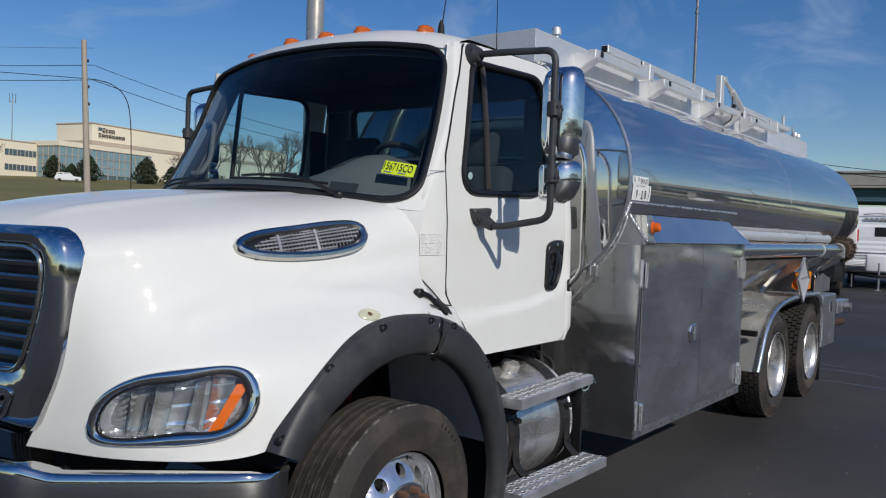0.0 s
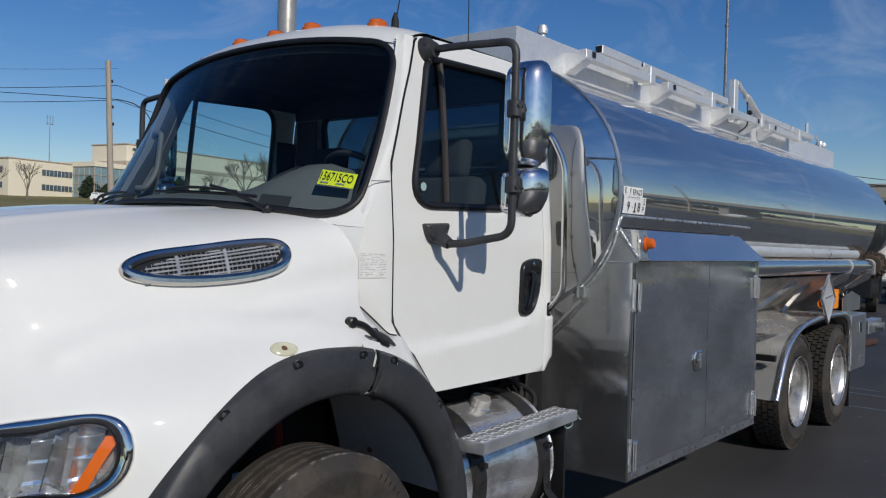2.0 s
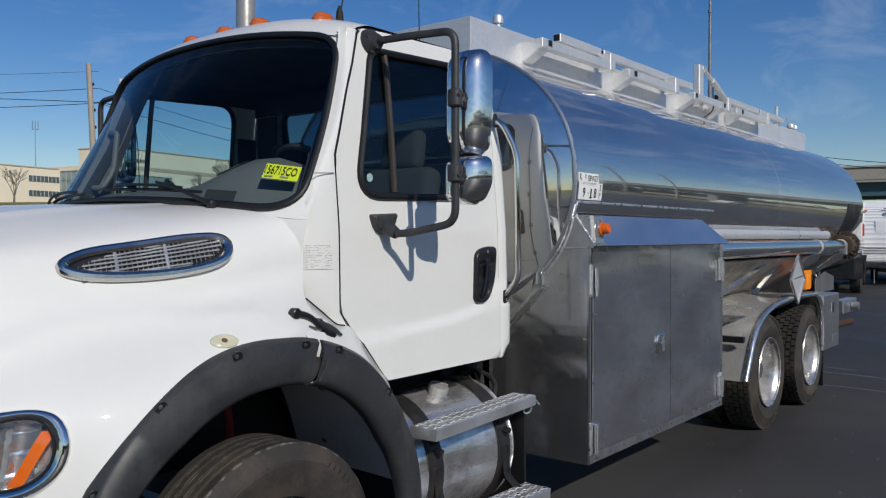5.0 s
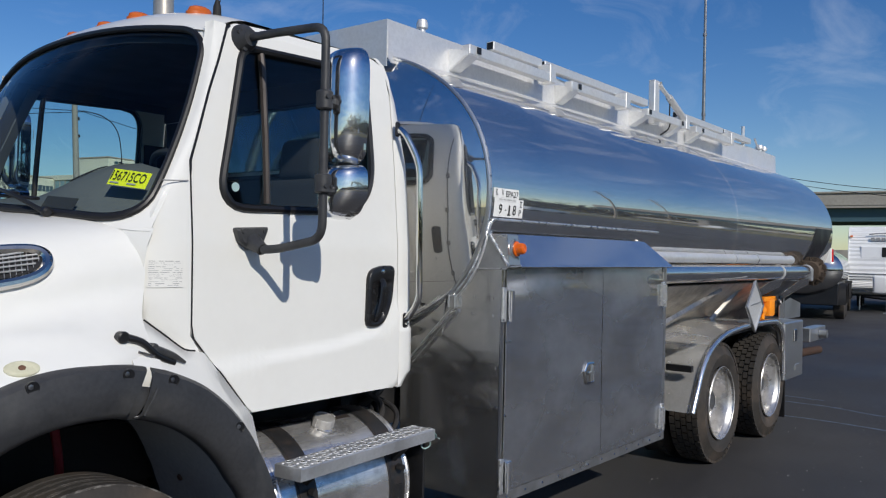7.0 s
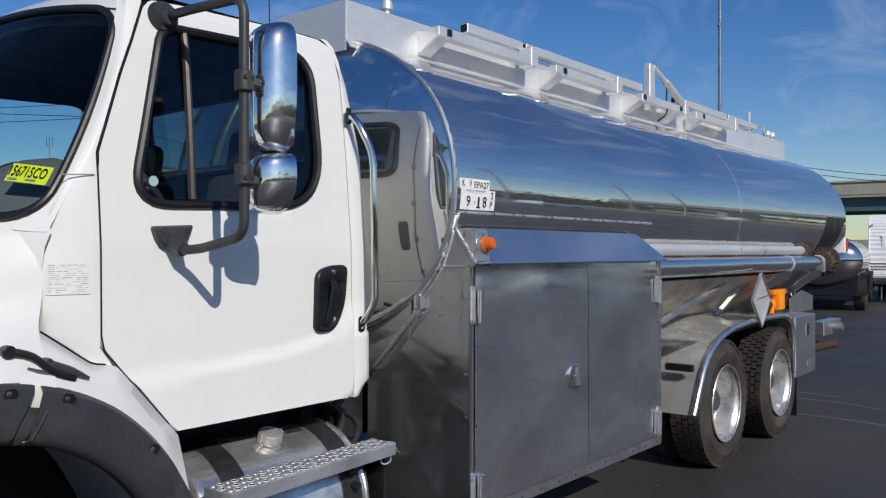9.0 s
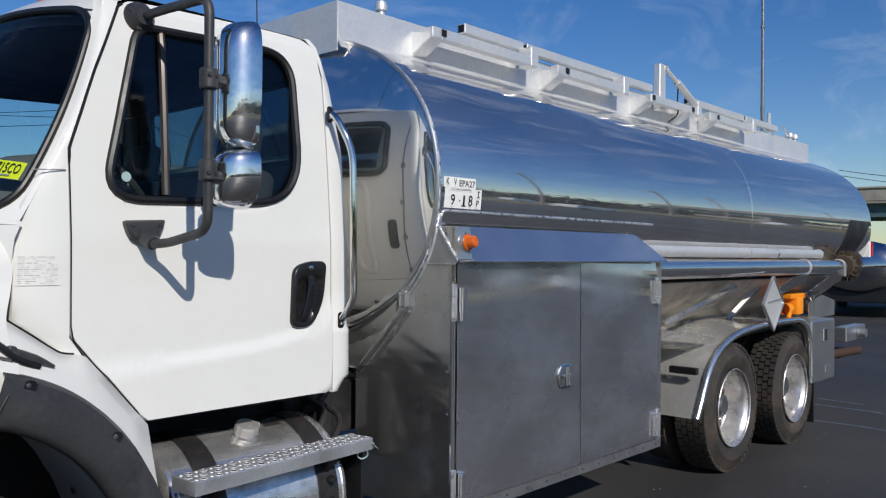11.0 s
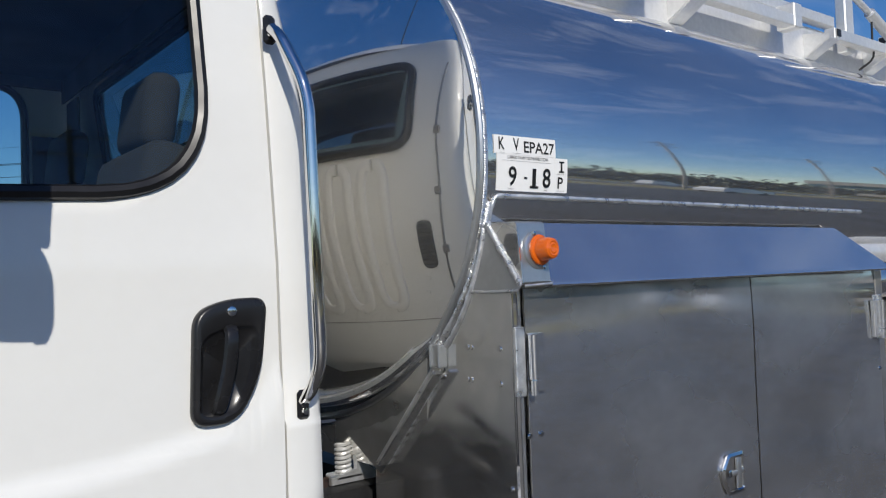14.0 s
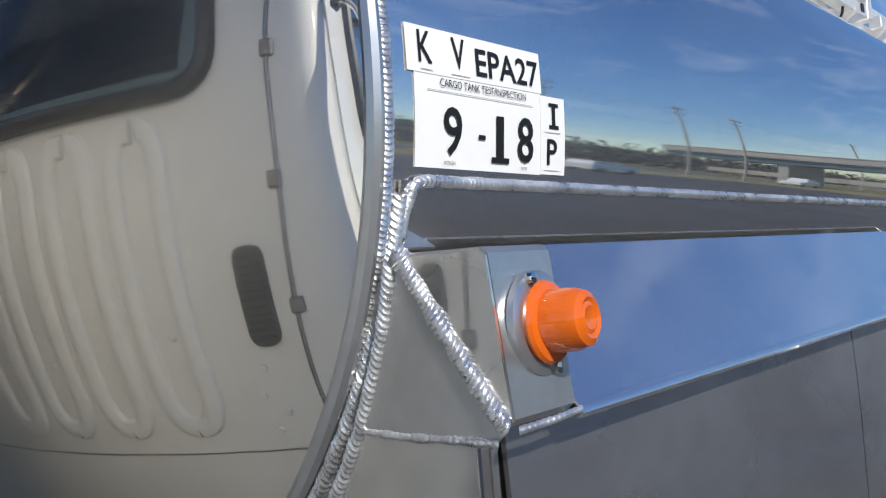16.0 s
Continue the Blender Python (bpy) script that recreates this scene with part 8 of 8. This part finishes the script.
# ---- overpass beyond the lot ----
def overpass():
    e = tagged(new("overpass"), "weathered concrete highway overpass on teal steel girders", "bridge")
    e.matrix_world = pose(86, 14, 0, 0, 0, 97)
    part("deck", box((-60, -5, 6.65), (70, 5, 7.0)), M_CONC, e)
    part("parapet", box((-60, 4.7, 6.85), (70, 5.05, 7.98), 0.04), M_CONC, e, "stained concrete parapet")
    part("parapet", box((-60, -5.05, 6.85), (70, -4.7, 7.8), 0.04), M_CONC, e)
    part("coping", box((-60, 4.55, 7.98), (70, 5.18, 8.17), 0.03), M_CONC, e)
    for y in (-4, -1.5, 1.5, 4.3):
        part("girder", box((-60, y - 0.05, 5.50), (70, y + 0.05, 6.65), 0.01), M_TEAL, e, "teal painted steel girder")
        part("girder_flange", box((-60, y - 0.28, 5.40), (70, y + 0.28, 5.50), 0.01), M_TEAL, e)
    for x in (-46, -14, 18, 50):
        part("pier", box((x - 0.6, -4, 0), (x + 0.6, 4, 5.40), 0.05), M_CONC, e)
    return e


overpass()
e = tagged(new("overpass"), "lower concrete ramp bridge behind the overpass", "bridge")
e.matrix_world = pose(125, 20, 0, 0, 0, 97)
part("deck", box((-80, -5, 1.6), (90, 5, 2.3)), M_CONC, e)
part("parapet", box((-80, 4.7, 2.3), (90, 5.0, 3.3), 0.03), M_CONC, e)
for x in range(-70, 90, 25):
    part("pier", box((x - 0.6, -4, 0), (x + 0.6, 4, 1.6), 0.05), M_CONC, e)


# ---- travel trailer ----
def travel_trailer():
    e = tagged(new("travel_trailer"), "white ribbed travel trailer parked on its jack", "trailer")
    tx, ty = 30.6, 1.72
    e.matrix_world = pose(tx, ty, 0, 0, 0, 8)
    # front faces -x; y to its left
    w = 1.23
    rows = []
    prof = [(0.35, 0.55), (0.0, 0.8), (0.0, 1.15), (0.02, 2.0), (0.10, 2.6), (0.25, 2.84), (0.4, 2.88)]
    b = bmesh.new()
    fr = spline([(x, 0, z) for x, z in prof], 64)
    zs = []
    for i, p in enumerate(fr):
        zs.append((p[0] - (0.016 if (i % 2 and p[2] > 0.6) else 0), p[2]))
    surf([[(x, y, z) for y in np.linspace(-w, w, 8)] for x, z in zs], b)
    part("front_wall", b, M_TRAILER, e, "white corrugated aluminium siding", smooth=20)
    for s in (-1, 1):
        b = bmesh.new()
        b.faces.new([b.verts.new((x, s * w, z)) for x, z in zs] + [b.verts.new((7.2, s * w, 2.88)), b.verts.new((7.2, s * w, 0.55))])
        part("side_wall", b, M_TRAILER, e)
        part("corner_trim", tube([(x - 0.01, s * w, z) for x, z in zs], 0.02, 6), M_PAPER, e)
        part("side_stripe", box((0.4, s * w - 0.01, 1.0), (7.2, s * w + 0.01, 1.15)), M_GALV, e)
    part("roof", box((0.35, -w, 2.86), (7.2, w, 2.92), 0.01), M_TRAILER, e)
    part("rear_wall", box((7.2, -w, 0.55), (7.25, w, 2.9)), M_TRAILER, e)
    part("floor", box((0.3, -w, 0.5), (7.2, w, 0.56)), M_CHASSIS, e)
    for z in np.arange(0.66, 1.32, 0.10):
        part("grey_siding_rib", box((-0.02, -w + 0.02, z), (0.0 + max(0, (0.8 - z)) * 0.6, w - 0.02, z + 0.035)), M_STEEL, e)
    part("front_window", box((-0.03, -0.21, 1.86), (0.045, 0.21, 2.20), 0.02), M_INK, e)
    part("window_shade", box((-0.012, -0.86, 1.80), (0.035, 0.86, 2.24), 0.03), M_TRAILER, e)
    for z, y0, y1 in ((2.42, -0.55, 0.75),):
        for k in range(8):
            yy = lerp(y0, y1, k / 8)
            part("name_bar", box((0.005, -yy - 0.12, z), (0.045, -yy, z + 0.11), 0.0), M_GREYINK, e)
    part("swoosh", tube([(0.02, y, 2.60 + 0.08 * math.sin((y + 0.6) * 2.2)) for y in np.linspace(-0.6, 0.6, 14)], 0.02, 6), M_GREYINK, e)
    part("propane_cover", box((-0.75, -0.44, 0.62), (-0.35, 0.44, 1.24), 0.08, seg=3), M_TRAILER, e, "white propane bottle cover")
    b = tube([(-1.35, 0, 0.5), (0.3, -0.8, 0.5)], 0.05, 4)
    tube([(-1.35, 0, 0.5), (0.3, 0.8, 0.5)], 0.05, 4, False, b)
    part("hitch_frame", b, M_CHASSIS, e)
    b = tube([(-1.1, 0, 0.03), (-1.1, 0, 0.95)], 0.035, 8)
    box((-1.2, -0.1, 0.0), (-1.0, 0.1, 0.03), 0.0, b)
    part("tongue_jack", b, M_GALV, e)
    part("marker_lamp", box((-0.0, 1.1, 2.55), (0.08, 1.18, 2.60)), M_AMBER, e)
    for x in (3.6, 4.4):
        for s in (-1, 1):
            part("wheel", lathe([(-0.1, 0), (-0.1, 0.34), (0.1, 0.34), (0.1, 0)], (x, s * 1.05, 0.34), (0, s, 0), 18), M_TYRE, e)
    for s in (-1, 1):
        part("corner_jack", tube([(0.7, s * 0.9, 0.0), (0.7, s * 0.9, 0.55)], 0.03, 6), M_GALV, e)
    return e


travel_trailer()


# ---- second tank vehicle behind, with shade put into its colours ----
def parked_tanker():
    e = tagged(new("parked_tanker"), "silver tank trailer on a dark chassis parked behind", "truck")
    e.matrix_world = pose(24.5, 2.95, 0, 0, 0, 10)
    b = lathe([(-0.35, 0.0), (-0.32, 0.35), (-0.18, 0.62), (0, 0.74), (7, 0.74), (7.2, 0)], (0, 0, 1.42), (1, 0, 0), 36)
    b.transform(Matrix.Diagonal((1, 1.5, 1, 1)))
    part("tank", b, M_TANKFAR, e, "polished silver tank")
    # wide near-black box stands for the shaded underside
    part("frame", box((0.0, -0.98, 0.42), (7.2, 0.98, 1.05), 0.02), M_GASKET, e)
    for x in (0.9, 2.1, 5.5):
        for s in (-1, 1):
            part("wheel", lathe([(-0.14, 0), (-0.14, 0.42), (-0.1, 0.48), (0.14, 0.48), (0.16, 0.42), (0.16, 0.0)], (x, s * 0.98, 0.48), (0, s, 0), 24), M_TYRE, e)
            part("wheel_arch", lathe([(-0.2, 0.56), (0.2, 0.56)], (x, s * 0.98, 0.48), (0, s, 0), 20, None, -95, 95), M_CHASSIS, e)
    return e


parked_tanker()

# ---- street behind the camera, seen in the polished metal ----
b = surf([[(x, y, 0.02) for x in np.linspace(-160, 160, 20)] for y in (-46, -37)])
tagged(part("road", b, M_ROAD, None), "grey two lane road beyond the verge", "road", kind="structure")
gr = tagged(new("guard_rail"), "galvanised steel roadside guard rail", "guard rail")
part("rail", surf([[(x, -33.5 + d, z) for x in np.linspace(-70, 90, 20)] for d, z in ((0.0, 0.50), (0.06, 0.55), (0.0, 0.62), (0.06, 0.70), (0.0, 0.78))]), M_GALV, gr, thick=0.01)
for x in np.arange(-70, 91, 4.0):
    part("post", box((x - 0.07, -33.6, 0), (x + 0.07, -33.48, 0.75)), M_WOOD, gr)
for x, lean in ((-26, 0), (9, 0.8), (44, -0.6), (62, 0.4), (73, 0.8), (107, -0.5)):
    pole(x, -30.0, 14.0, arms=((13.4, 1.4, 0), (12.5, 1.2, 0)), label="wooden utility pole with crossarms", lean=lean, r=0.15)
for z, y in ((13.4, -30.9), (13.4, -29.2), (12.5, -30.7), (10.6, -30.0)):
    for x0, x1 in ((-70, -26), (-26, 9), (9, 44), (44, 62), (62, 107)):
        wire((x0, y, z), (x1, y, z), 0.8, r=0.014, n=14)
car(-8.5, -39.5, 0, M_CARWHITE, "white car on the far road", 1.45)
car(17.5, -42.5, 180, M_CARWHITE, "white sport utility vehicle on the far road")
car(33, -39.5, 0, M_CARDARK, "dark car on the far road", 1.5)
car(40, -24, 0, M_CARWHITE, "white car parked across the lot", 1.45)
car(78, -27, 180, M_CARWHITE, "white van parked across the lot", 1.9)
car(60, -44, 0, M_CARWHITE, "white van on the far road", 2.0)
# winter woods along the far side of the road
random.seed(77)
b = bmesh.new()
for k in range(2600):
    x = random.uniform(-220, 330)
    y = random.uniform(-120, -72)
    h = random.uniform(6, 10.5)
    for j in range(8):
        p = Vector((x + random.gauss(0, 1.5), y + random.gauss(0, 1.5), h * random.uniform(0.1, 1.0)))
        s = random.uniform(0.5, 1.3)
        m = Matrix.Translation(p) @ Euler((random.uniform(0, 6), random.uniform(0, 6), random.uniform(0, 6))).to_matrix().to_4x4()
        b.faces.new([b.verts.new(m @ Vector(q)) for q in ((-s, 0, 0), (0, -s * 0.6, 0), (s, 0, 0), (0, s * 0.6, 0.2))])
woods = tagged(part("far_woods", b, M_WOODS, None, smooth=180), "dull winter woods along the road", "woods", kind="stuff")
